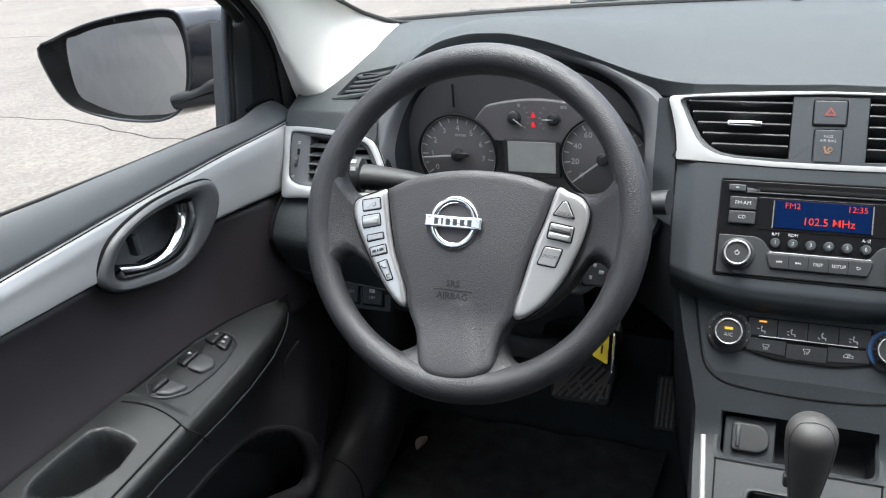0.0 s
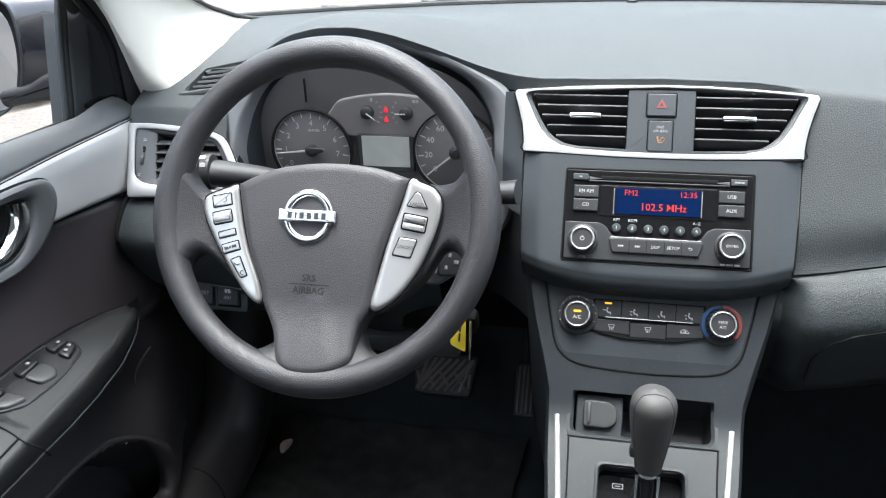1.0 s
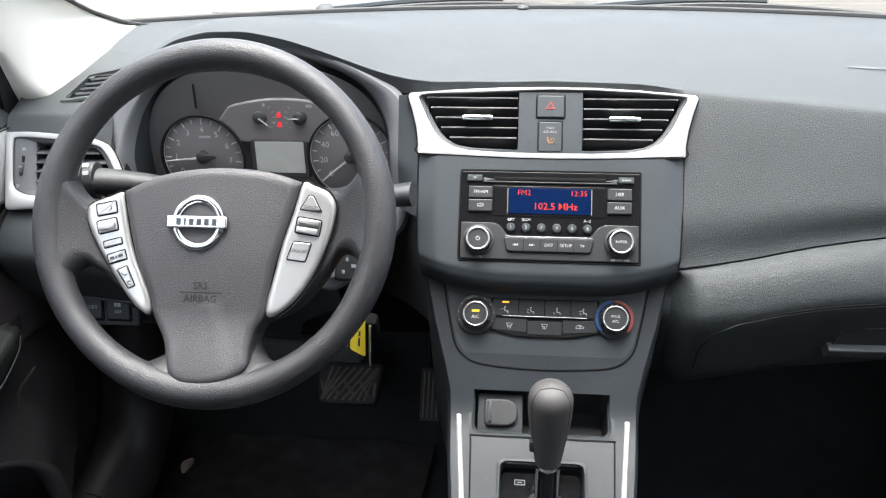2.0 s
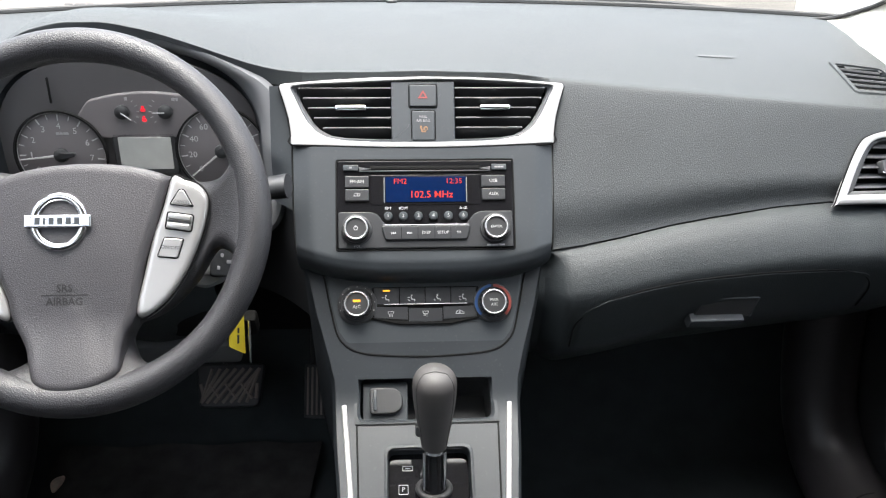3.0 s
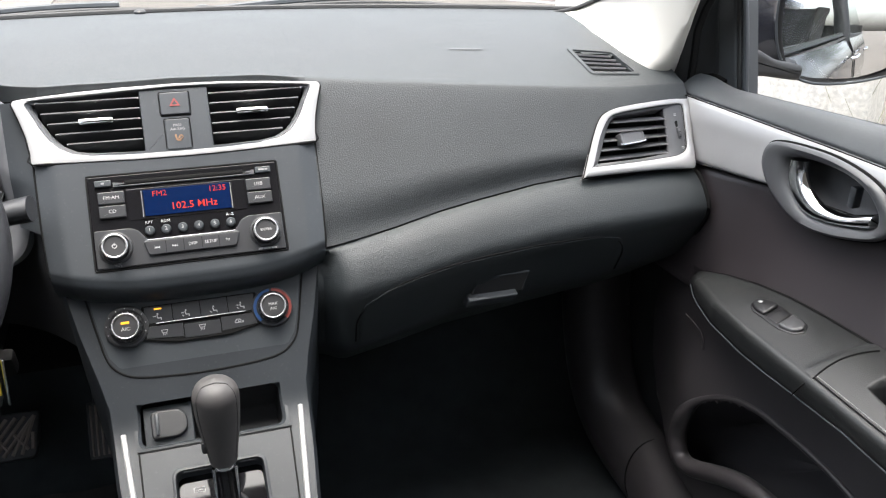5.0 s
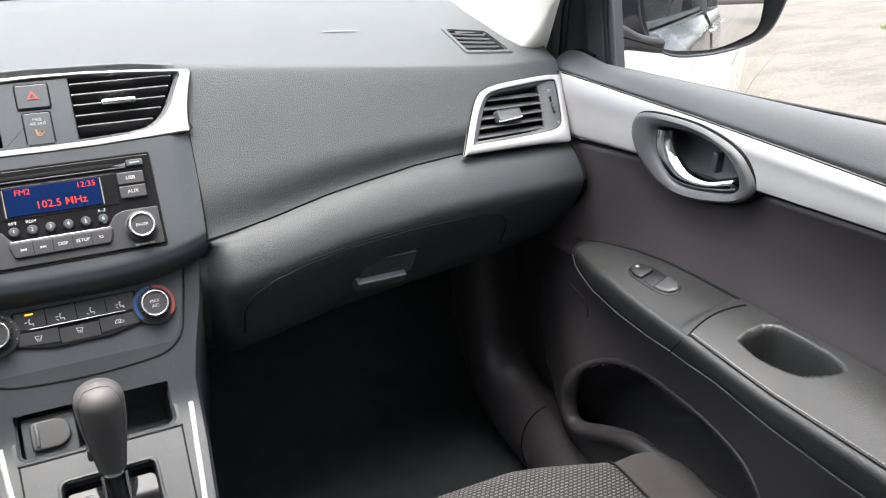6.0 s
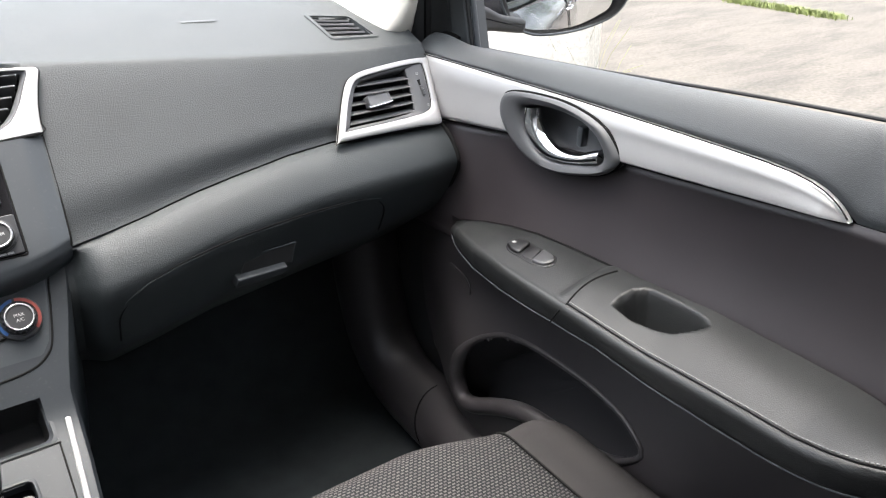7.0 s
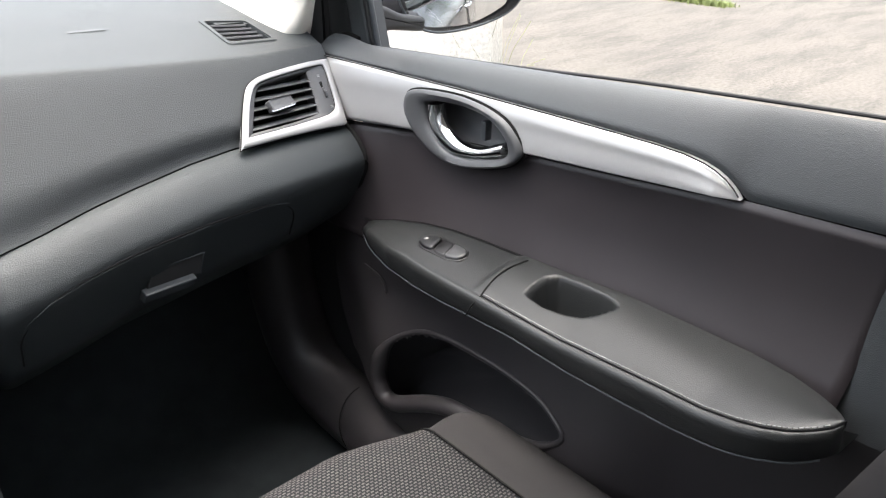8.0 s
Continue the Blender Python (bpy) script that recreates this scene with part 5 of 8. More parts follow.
# ---- side air vents ----
def side_vent(sg):
    """The framed vent at the dash's end; drawn for the passenger side and mirrored."""
    vent = thing("side_air_vent", (sg * 0.58, face_y(0.58, 0.84), 0.84), "side air vent with dark slats in a satin silver frame", "air vent", "side air vents")

    def on(x, z, out):
        m = face_pose(x, z, out)
        p = m.translation
        return Vector((sg * p.x, p.y, p.z))

    def sheet(outer, inner, rows):
        bm = bmesh.new()
        rings = [[bm.verts.new(on(*(Vector(a).lerp(Vector(b), f)), h)) for a, b in zip(outer, inner)] for f, h in rows]
        for a, b in zip(rings, rings[1:]):
            for i in range(len(a)):
                j = (i + 1) % len(a)
                bm.faces.new((a[i], a[j], b[j], b[i]))
        return bm
    out = [(0.4845, 0.8480), (0.4848, 0.8484), (0.498, 0.872), (0.5115, 0.8943), (0.5242, 0.9108), (0.5382, 0.9181), (0.566, 0.9222), (0.6301, 0.9240), (0.667, 0.9222), (0.6712, 0.9205), (0.6665, 0.886), (0.6610, 0.845), (0.6585, 0.8408), (0.654, 0.8402), (0.616, 0.8435), (0.5693, 0.8460), (0.5173, 0.8476)]
    inn = [(0.5000, 0.8577), (0.5004, 0.8582), (0.510, 0.876), (0.5205, 0.8929), (0.5337, 0.9081), (0.5457, 0.9135), (0.5708, 0.9160), (0.6269, 0.9178), (0.654, 0.9170), (0.6580, 0.9145), (0.6584, 0.9045), (0.6535, 0.8712), (0.6495, 0.8625), (0.6394, 0.8585), (0.6261, 0.8570), (0.574, 0.8568)]
    lou = [(0.5102, 0.8618), (0.5106, 0.8622), (0.5215, 0.880), (0.5332, 0.8985), (0.5428, 0.908), (0.5578, 0.9122), (0.6252, 0.9142), (0.6290, 0.9125), (0.6264, 0.8868), (0.6225, 0.866), (0.6186, 0.8626), (0.5758, 0.8612)]
    part("frame", sheet(spline(out, 110, True), spline(inn, 110, True), [(0, -0.004), (0, 0.0035), (0.12, 0.0052), (0.6, 0.0056), (0.92, 0.0048), (1, 0.003), (1.0, -0.006)]), SILVER, vent, "satin silver frame", smooth=50)
    part("frame_gap", sweep([on(p[0], p[1], 0.0004) for p in spline(out, 110, True)], 0.0013, 6, closed=True), DEEP, vent)
    part("inner_gap", sweep([on(p[0], p[1], 0.0024) for p in spline(inn, 110, True)], 0.0007, 6, closed=True), DEEP, vent)
    part("inner_face", sheet(spline(inn, 110, True), spline(lou, 110, True), [(0, 0.0), (0.05, 0.0022), (0.6, 0.0012), (0.95, -0.0005), (1, -0.002), (1, -0.020)]), SLAT, vent, "grey inner bezel")
    bm = bmesh.new()
    bm.faces.new([bm.verts.new(on(p.x, p.y, -0.019)) for p in spline([(0.50, 0.855), (0.53, 0.91), (0.635, 0.918), (0.63, 0.855)], 24, True)])
    part("duct", bm, DEEP, vent)
    for i in range(5):
        zl, zr = 0.8640 + 0.0102 * i, 0.8620 + 0.0098 * i
        x0 = interp(zl + 0.003, [0.862, 0.880, 0.8985, 0.908, 0.9122], [0.5102, 0.5215, 0.5332, 0.5428, 0.5578]) - 0.001
        x1 = interp(zr + 0.003, [0.862, 0.866, 0.8868, 0.9125], [0.6186, 0.6225, 0.6264, 0.629]) + 0.001
        rows = []
        bm = bmesh.new()
        for k in range(9):
            x = x0 + (x1 - x0) * k / 8
            z = zl + (zr - zl) * k / 8
            rows.append([bm.verts.new(on(x, z + dz, h)) for dz, h in ((0.0002, -0.0012), (0.0, -0.0002), (0.0006, 0.0003), (0.0072, -0.0100), (0.0058, -0.0112))])
        for a, b in zip(rows, rows[1:]):
            for j in range(5):
                bm.faces.new((a[j], a[(j + 1) % 5], b[(j + 1) % 5], b[j]))
        bm.faces.new(rows[0][::-1])
        bm.faces.new(rows[-1])
        part("slat", bm, SLAT, vent)

    def lump(line, cx, cz, levels):
        bm = bmesh.new()
        rings = [[bm.verts.new(on(cx + (p.x - cx) * f, cz + dz + (p.y - cz) * f, h)) for p in line] for f, dz, h in levels]
        for a, b in zip(rings, rings[1:]):
            for i in range(len(a)):
                j = (i + 1) % len(a)
                bm.faces.new((a[i], a[j], b[j], b[i]))
        bm.faces.new(rings[-1])
        return bm
    tab = rounded([(0.5476, 0.8779), (0.5858, 0.8796), (0.5843, 0.8912), (0.5462, 0.8916)], 0.003)
    part("vent_tab", lump(tab, 0.566, 0.885, ((1, 0, -0.004), (1, 0, 0.005), (0.96, 0.0003, 0.0066), (0.86, 0.0008, 0.0064), (0.80, 0.001, 0.0054))), SLAT, vent, "grey sliding vent tab")
    part("tab_edge", sweep([on(x, z, 0.0062) for x, z in ((0.5465, 0.8795), (0.5478, 0.8780), (0.5520, 0.8781), (0.5815, 0.8795), (0.5853, 0.8798), (0.5856, 0.8812))], 0.0010, 6), CHROME, vent, "chrome edge of the tab")
    slot = rounded([(0.6440, 0.8715), (0.6490, 0.8725), (0.6465, 0.8985), (0.6415, 0.8975)], 0.001)
    part("wheel_slot", lump(slot, 0.6452, 0.885, ((1, 0, -0.001), (1, 0, 0.0016))), DEEP, vent)
    w0, w1 = Vector(on(0.6461, 0.8745, -0.0065)), Vector(on(0.6448, 0.8930, -0.0065))
    c, up = (w0 + w1) / 2, (w1 - w0).normalized()
    ax = up.cross(Vector((0, -1, 0.6))).normalized()
    side_ = ax.cross(up)
    wm = Matrix((( up.x, side_.x, ax.x, c.x), (up.y, side_.y, ax.y, c.y), (up.z, side_.z, ax.z, c.z), (0, 0, 0, 1)))
    part("thumb_wheel", lathe(wm, [(0.0110, -0.0021), (0.0118, -0.0014), (0.0118, 0.0014), (0.0110, 0.0021)], 36), SLAT, vent, "ribbed grey thumb wheel")
    for i in range(12):
        a = 2 * math.pi * i / 12
        part("rib", block(wm @ Matrix.Translation((0.0118 * math.cos(a), 0.0118 * math.sin(a), 0)) @ pose(0, 0, 0, 0, 0, math.degrees(a)), (0.0012, 0.0010, 0.0036), 0), DARK, vent, smooth=0)
    for x, z in ((0.6440, 0.9045), (0.6440, 0.9062), (0.6475, 0.8650), (0.6470, 0.8668)):
        part("mark", block(Matrix.Translation(on(x, z, 0.0022)) @ pose(0, 0, 0, 58), (0.0042, 0.0009, 0.0004), 0), PRINT, vent, smooth=0)


side_vent(1)
side_vent(-1)

# ---- steering wheel ----
WH = plane_pose((-0.3459, 0.749, 0.8872), 29.0)
wheel = thing("steering_wheel", (-0.3465, 0.749, 0.883), "black three-spoke steering wheel with silver switch panels on the spokes", "steering wheel")
RM = 0.19 - 0.0158


def rim(u, v):
    a, b = 2 * math.pi * u, 2 * math.pi * v
    r = 0.0158 + 0.0010 * math.cos(4 * a)
    low = smoothstep(-0.55, -1.0, math.sin(a))
    r *= 1 + 0.05 * low
    return WH @ Vector(((RM + r * math.cos(b)) * math.cos(a), (RM + r * math.cos(b)) * math.sin(a), 1.08 * r * math.sin(b)))


part("rim", grid(rim, 140, 24, True, True), RIM, wheel, "grained black urethane rim", smooth=80)


def poly_dist(poly, y, z):
    """Signed distance from a closed outline, positive inside."""
    p = np.array([y, z])
    a = np.array([[q[0], q[1]] for q in poly])
    b = np.roll(a, -1, axis=0)
    d = b - a
    t = np.clip(((p - a) * d).sum(1) / np.maximum((d * d).sum(1), 1e-12), 0, 1)
    near = np.sqrt((((a + t[:, None] * d) - p) ** 2).sum(1)).min()
    cross = ((a[:, 1] > z) != (b[:, 1] > z)) & (y < (b[:, 0] - a[:, 0]) * (z - a[:, 1]) / (b[:, 1] - a[:, 1] + 1e-12) + a[:, 0])
    return near if cross.sum() % 2 else -near


def cushioned(outline, base, depth, roll, lift, crown=None, n=18):
    """A slab over an outline on the wheel's face whose edge rolls over by roll and rises by lift."""
    c = sum((Vector(p) for p in outline), Vector((0, 0))) / len(outline)
    bm = bmesh.new()
    rings = [[bm.verts.new(WH @ Vector((p[0], p[1], base - depth))) for p in outline]]
    for j in range(n + 1):
        f = 1 - (j / n) ** 1.35 * 0.985
        ring = []
        for p in outline:
            q = c + (Vector(p) - c) * f
            d = max(0.0, poly_dist(outline, q.x, q.y)) if j else 0.0
            t = min(1.0, d / roll)
            h = base + lift * math.sqrt(1 - (1 - t) ** 2) + (crown(q) if crown else 0.0)
            ring.append(bm.verts.new(WH @ Vector((q.x, q.y, h))))
        rings.append(ring)
    for a, b in zip(rings, rings[1:]):
        for i in range(len(a)):
            j = (i + 1) % len(a)
            bm.faces.new((a[i], a[j], b[j], b[i]))
    bm.faces.new(rings[-1])
    return bm


PADO = [(-0.0935, 0.031), (-0.052, 0.0475), (0.0, 0.0545), (0.052, 0.0525), (0.0885, 0.043), (0.0895, 0.036), (0.080, 0.001), (0.068, -0.042), (0.0615, -0.080), (0.0585, -0.097), (0.050, -0.112),
        (0.0468, -0.131), (0.0460, -0.148), (0.032, -0.160), (0.006, -0.1675), (-0.018, -0.1665), (-0.032, -0.158), (-0.038, -0.142), (-0.043, -0.124), (-0.055, -0.103), (-0.0595, -0.092), (-0.063, -0.076), (-0.080, -0.038), (-0.0965, 0.024)]


def pad_crown(q):
    """Broad crown of the cover, with a soft wedge running down its lower lobe."""
    half = 0.004 + 0.30 * max(0.0, -0.080 - q.y)
    ridge = smoothstep(-0.076, -0.092, q.y) * smoothstep(half + 0.012, half - 0.010, abs(q.x - 0.004))
    return 0.007 * (1 - (q.x / 0.10) ** 2) * (1 - smoothstep(-0.02, -0.16, q.y)) + 0.015 * smoothstep(-0.09, -0.17, q.y) + 0.0022 * ridge


part("hub_pad", cushioned(spline(PADO, 160, True), -0.007, 0.03, 0.010, 0.007, pad_crown, 44), HUB, wheel, "grained dark grey airbag cover", smooth=75)


def spoke(upper, lower, sag=(0, 0), z0=-0.010, z1=0.012, rise=0.055):
    """A spoke between two edge lines, inner end to rim, its edges rolled back, flowing up into the rim."""
    a, b = spline(upper, 40), spline(lower, 40)

    def f(u, v):
        i = min(39, int(round(u * 39)))
        k = 2 * v - 1
        e = abs(k)
        if e > 0.72:
            t = (e - 0.72) / 0.28 * math.pi * 0.62
            lat, dz = 0.62 + 0.38 * math.sin(t), -0.020 * (1 - math.cos(t))
        else:
            lat, dz = e * 0.62 / 0.72, 0.0
        lat = 0.5 + 0.5 * lat * (1 if k > 0 else -1)
        p = a[i].lerp(b[i], lat)
        p = p + Vector(sag) * 4 * lat * (1 - lat) * u * u
        r = p.length
        h = z0 + (z1 - z0) * smoothstep(RM - rise, RM - 0.006, r) - 0.020 * smoothstep(RM - 0.008, RM + 0.004, r)
        return WH @ Vector((p.x, p.y, h + dz))
    return part("spoke", grid(f, 39, 30), RIM, wheel, smooth=80)


spoke([(-0.060, 0.040), (-0.095, 0.0315), (-0.125, 0.0215), (-0.140, 0.0225), (-0.1500, 0.033), (-0.158, 0.052), (-0.166, 0.068)],
      [(-0.030, -0.11), (-0.056, -0.102), (-0.080, -0.094), (-0.106, -0.070), (-0.128, -0.052), (-0.140, -0.051), (-0.148, -0.061), (-0.154, -0.084)])
spoke([(0.060, 0.052), (0.090, 0.0455), (0.112, 0.041), (0.130, 0.0415), (0.143, 0.047), (0.152, 0.062), (0.157, 0.082)],
      [(0.03, -0.112), (0.058, -0.102), (0.085, -0.090), (0.112, -0.062), (0.129, -0.034), (0.140, -0.0295), (0.151, -0.036), (0.160, -0.054), (0.164, -0.072)])
spoke([(-0.030, -0.09), (-0.0385, -0.112), (-0.0425, -0.127), (-0.052, -0.140), (-0.070, -0.148), (-0.095, -0.145)],
      [(0.045, -0.09), (0.0485, -0.112), (0.0520, -0.127), (0.061, -0.138), (0.078, -0.143), (0.100, -0.139)], (0, -0.030), -0.010, 0.0125, 0.040)
SIL = [(-0.1365, 0.010), (-0.131, 0.0165), (-0.114, 0.0235), (-0.0985, 0.0290), (-0.0962, 0.020), (-0.089, -0.012), (-0.081, -0.038), (-0.070, -0.062), (-0.0625, -0.080), (-0.0600, -0.0955), (-0.0665, -0.098), (-0.082, -0.086), (-0.105, -0.056), (-0.122, -0.030), (-0.1345, -0.006)]
SIR = [(0.0925, 0.0425), (0.105, 0.0395), (0.119, 0.034), (0.1275, 0.022), (0.1275, 0.006), (0.121, -0.020), (0.108, -0.052), (0.090, -0.079), (0.071, -0.095), (0.0615, -0.0965), (0.0595, -0.086), (0.066, -0.056), (0.074, -0.020), (0.084, 0.012)]
for line in (SIL, SIR):
    part("panel_gap", sweep([WH @ Vector((p[0], p[1], -0.0052)) for p in spline(line, 100, True)], 0.0011, 6, closed=True), DEEP, wheel)
    part("switch_panel", cushioned(spline(line, 100, True), -0.0055, 0.012, 0.006, 0.005, None, 12), SILVERD, wheel, "satin silver switch panel", smooth=75)


def wbtn(outline, cx, cy, rot, raised=0.0009):
    """A flat switch let into a spoke's panel, with a thin gap round it."""
    m = WH @ Matrix.Translation((cx, cy, 0.0)) @ pose(0, 0, 0, 0, 0, rot)
    k = part("switch", plate(m @ Matrix.Translation((0, 0, raised)), inset(outline, 0.0011), 0.006, 0.0009), SILVERD, wheel, "silver push switch")
    part("gap", plate(m @ Matrix.Translation((0, 0, 0.00012)), outline, 0.003, 0.0001), DEEP, k)
    return k, m @ Matrix.Translation((0, 0, raised + 0.0004))


k, m = wbtn(rect(-0.0115, -0.007, 0.0115, 0.007, 0.002), -0.1135, 0.0100, 12)
part("icon", sweep([m @ Vector((a, b, 0)) for a, b in ((0.0015, -0.002), (0.0035, -0.0028), (0.0055, -0.001), (0.0052, 0.002))], 0.0004, 5), PLASTIC, k)
k, m = wbtn(rect(-0.0115, -0.0075, 0.0115, 0.0075, 0.003), -0.1115, -0.0080, 14)
part("rocker", block(m @ Matrix.Translation((0, -0.001, 0.001)), (0.019, 0.007, 0.004), 0.0015), SILVERD, k)
k, m = wbtn(rect(-0.0105, -0.0042, 0.0105, 0.0042, 0.002), -0.1045, -0.0255, 16)
k, m = wbtn(rect(-0.0105, -0.0058, 0.0105, 0.0058, 0.002), -0.0990, -0.0400, 18)
bars(m, [0.0045, 0.0015, 0.005], 0.0028, 0.0014, PLASTIC, k)
k, m = wbtn(rounded([(-0.0065, 0.012), (0.0062, 0.012), (0.0072, -0.012), (-0.0015, -0.012)], 0.002), -0.0885, -0.0615, 24)
part("icon", sweep([m @ Vector((a, b, 0)) for a, b in ((-0.0020, 0.0062), (-0.0008, 0.0038), (0.0010, 0.0028), (0.0030, 0.0034))], 0.0007, 5), PLASTIC, k)
part("icon", sweep([m @ Vector((0.0028 + 0.0020 * math.cos(a), -0.0066 + 0.0020 * math.sin(a), 0)) for a in np.linspace(0.4, 5.2, 12)], 0.0005, 5), PLASTIC, k)
k, m = wbtn(rounded([(-0.0125, -0.0075), (0.0125, -0.0075), (0.001, 0.0095), (-0.0045, 0.0095)], 0.003), 0.1035, 0.0195, -6)
words("CANCEL", m @ Matrix.Translation((0, -0.0035, 0)), 0.0042, PLASTIC, k)
k, m = wbtn(rect(-0.0135, -0.009, 0.0135, 0.009, 0.003), 0.1010, -0.0035, -8, 0.0003)
for dy in (-0.0046, 0.0046):
    part("rocker", block(m @ Matrix.Translation((0, dy, 0.0012)), (0.022, 0.0062, 0.004), 0.0018), SILVERD, k)
part("slot", block(m @ Matrix.Translation((0, 0, 0.0006)), (0.0225, 0.0018, 0.002), 0.0003), DARK, k)
k, m = wbtn(rounded([(-0.0125, -0.0105), (0.0085, -0.0105), (0.0125, 0.0105), (-0.0075, 0.0105)], 0.003), 0.0925, -0.0290, -6)
words("ON/OFF", m, 0.0050, PLASTIC, k)

# maker's badge: a plain chrome ring with a bar across
em = WH @ Matrix.Translation((-0.0115, -0.003, 0.0082)) @ pose(0, 0, 0, 0, 0, 0)
badge = part("badge", grid(lambda u, v: em @ Vector(((0.0238 + 0.0040 * math.cos(2 * math.pi * v)) * math.cos(2 * math.pi * u), (0.0246 + 0.0040 * math.cos(2 * math.pi * v)) * math.sin(2 * math.pi * u), 0.0028 * math.sin(2 * math.pi * v))), 56, 10, True, True), RINGS, wheel, "chrome ring badge with a bar")
part("badge_bar", plate(em @ Matrix.Translation((0, 0, 0.0042)), rect(-0.0315, -0.0062, 0.0315, 0.0062, 0.001), 0.006, 0.0014), RINGS, badge)
bars(em @ Matrix.Translation((0, 0, 0.0043)), [0.0046, 0.0018, 0.0046, 0.0046, 0.0046, 0.0046], 0.0068, 0.0034, PLASTIC, badge, "badge_mark")
part("cover_tab", block(WH @ Matrix.Translation((0.068, -0.003, 0.0022)), (0.006, 0.0012, 0.0012), 0.0003), DARK, wheel)


def on_hub(ob, lift=0.0005):
    """Lays a flat mark on the cover's crowned skin."""
    back = WH.inverted()
    for v in ob.data.vertices:
        q = back @ v.co
        v.co = WH @ Vector((q.x, q.y, pad_crown(q) + lift))


on_hub(words("SRS", WH @ Matrix.Translation((-0.006, -0.0675, 0)), 0.0100, EMBOSS, wheel, bold=0.0002))
on_hub(words("AIRBAG", WH @ Matrix.Translation((-0.006, -0.0805, 0)), 0.0100, EMBOSS, wheel, bold=0.0002))
on_hub(part("mark_rule", grid(lambda u, v: WH @ Vector((-0.028 + 0.044 * u, -0.0746 + 0.0011 * v, 0)), 12, 1), EMBOSS, wheel, smooth=0))

# ---- steering column, stalks and key ----
column = thing("steering_column", (-0.3465, 0.85, 0.80), "black steering column shroud with stalks and ignition lock", "steering column")
COL = WH @ Matrix.Translation((0, 0, 0))
part("shroud", grid(lambda u, v: COL @ Vector(((0.075 - 0.012 * v) * math.copysign(abs(math.cos(2 * math.pi * u)) ** 0.6, math.cos(2 * math.pi * u)), (0.058 - 0.006 * v) * math.copysign(abs(math.sin(2 * math.pi * u)) ** 0.6, math.sin(2 * math.pi * u)) - 0.018, -0.045 - 0.16 * v)), 40, 8, close_u=True), SHROUD, column, smooth=60)
part("shroud_front", lathe(COL @ Matrix.Translation((0, -0.018, 0)), [(0.062, -0.05), (0.055, -0.036), (0.03, -0.02)], 36), SHROUD, column)


def stalk(points, r0, r1, name, label, material=DARK):
    return part(name, sweep(spline(points, 24), lambda t: r0 + (r1 - r0) * t, 16, flat=0.75), material, column, label)


stalk([(-0.405, 0.850, 0.880), (-0.45, 0.846, 0.8885), (-0.49, 0.840, 0.8935), (-0.512, 0.836, 0.8955)], 0.0125, 0.0200, "light_stalk", "black light stalk with a round end")
endm = Matrix.Translation((-0.530, 0.8335, 0.8965)) @ pose(0, 0, 0, 0, 90, 8) @ Matrix.Diagonal((1.16, 1.16, 1, 1))
knob = part("stalk_end", lathe(endm, [(0.0155, 0.021), (0.0180, 0.020), (0.0186, 0.010), (0.0186, -0.008), (0.0172, -0.013), (0.012, -0.0155), (0.001, -0.016)], 32), DARK, column, "turning end of the light stalk")
part("stalk_ring", lathe(endm @ Matrix.Translation((0, 0, 0.0085)), [(0.0190, -0.001), (0.0190, 0.001), (0.001, 0.001)], 32), DEEP, knob)
lm = Matrix.Translation((-0.530, 0.8335, 0.8965)) @ pose(0, 0, 0, 52, 0, 8) @ Matrix.Translation((0, 0, 0.0218)) @ Matrix.Diagonal((1.4, 1.4, 1, 1))
part("stalk_mark", join(lathe(lm @ Matrix.Translation((-0.003, -0.002, 0)), [(0.0020, 0), (0.0020, 0.0004), (0.0003, 0.0005)], 12), *[block(lm @ Matrix.Translation((-0.003 + 0.0036 * math.cos(k * 0.785), -0.002 + 0.0036 * math.sin(k * 0.785), 0.0001)) @ pose(0, 0, 0, 0, 0, 45 * k), (0.0014, 0.0006, 0.0005), 0) for k in range(8)],
                        block(lm @ Matrix.Translation((0.010, 0.001, 0)), (0.0048, 0.0034, 0.0006), 0), block(lm @ Matrix.Translation((0.009, 0.008, -0.0022)) @ pose(0, 0, 0, -25), (0.0050, 0.0040, 0.0006), 0), block(lm @ Matrix.Translation((-0.005, 0.008, -0.0022)) @ pose(0, 0, 0, -25), (0.005, 0.0022, 0.0006), 0)), PRINT, knob)
stalk([(-0.285, 0.845, 0.862), (-0.23, 0.845, 0.872), (-0.175, 0.845, 0.882), (-0.150, 0.843, 0.886)], 0.010, 0.0175, "wiper_stalk", "dark grey wiper stalk with a flat round end", FACIA)
lock = Matrix.Translation((-0.246, 0.825, 0.797)) @ pose(0, 0, 0, 66, 0, 6)
part("ignition_lock", lathe(lock, [(0.023, -0.06), (0.023, -0.004), (0.020, 0.0), (0.001, 0.0)], 32), SURROUND, column, "grey ignition lock barrel")
key = thing("car_key", (-0.235, 0.805, 0.80), "black key fob with a yellow paper tag in the ignition", "key")
part("bow", block(lock @ Matrix.Translation((0.004, 0.002, 0.008)), (0.010, 0.020, 0.016), 0.002), SILVERD, key, "steel key shank")
fm = lock @ Matrix.Translation((0.026, 0.004, 0.014)) @ pose(0, 0, 0, 0, 14, -6)
part("fob", plate(fm, rounded([(-0.018, -0.017), (0.016, -0.015), (0.021, 0.0), (0.016, 0.016), (-0.018, 0.017)], 0.006), 0.013, 0.003), DARK, key)
part("panic_button", block(fm @ Matrix.Translation((0.0125, -0.003, 0.0006)), (0.008, 0.009, 0.002), 0.001), KEYRED, key, "red button")
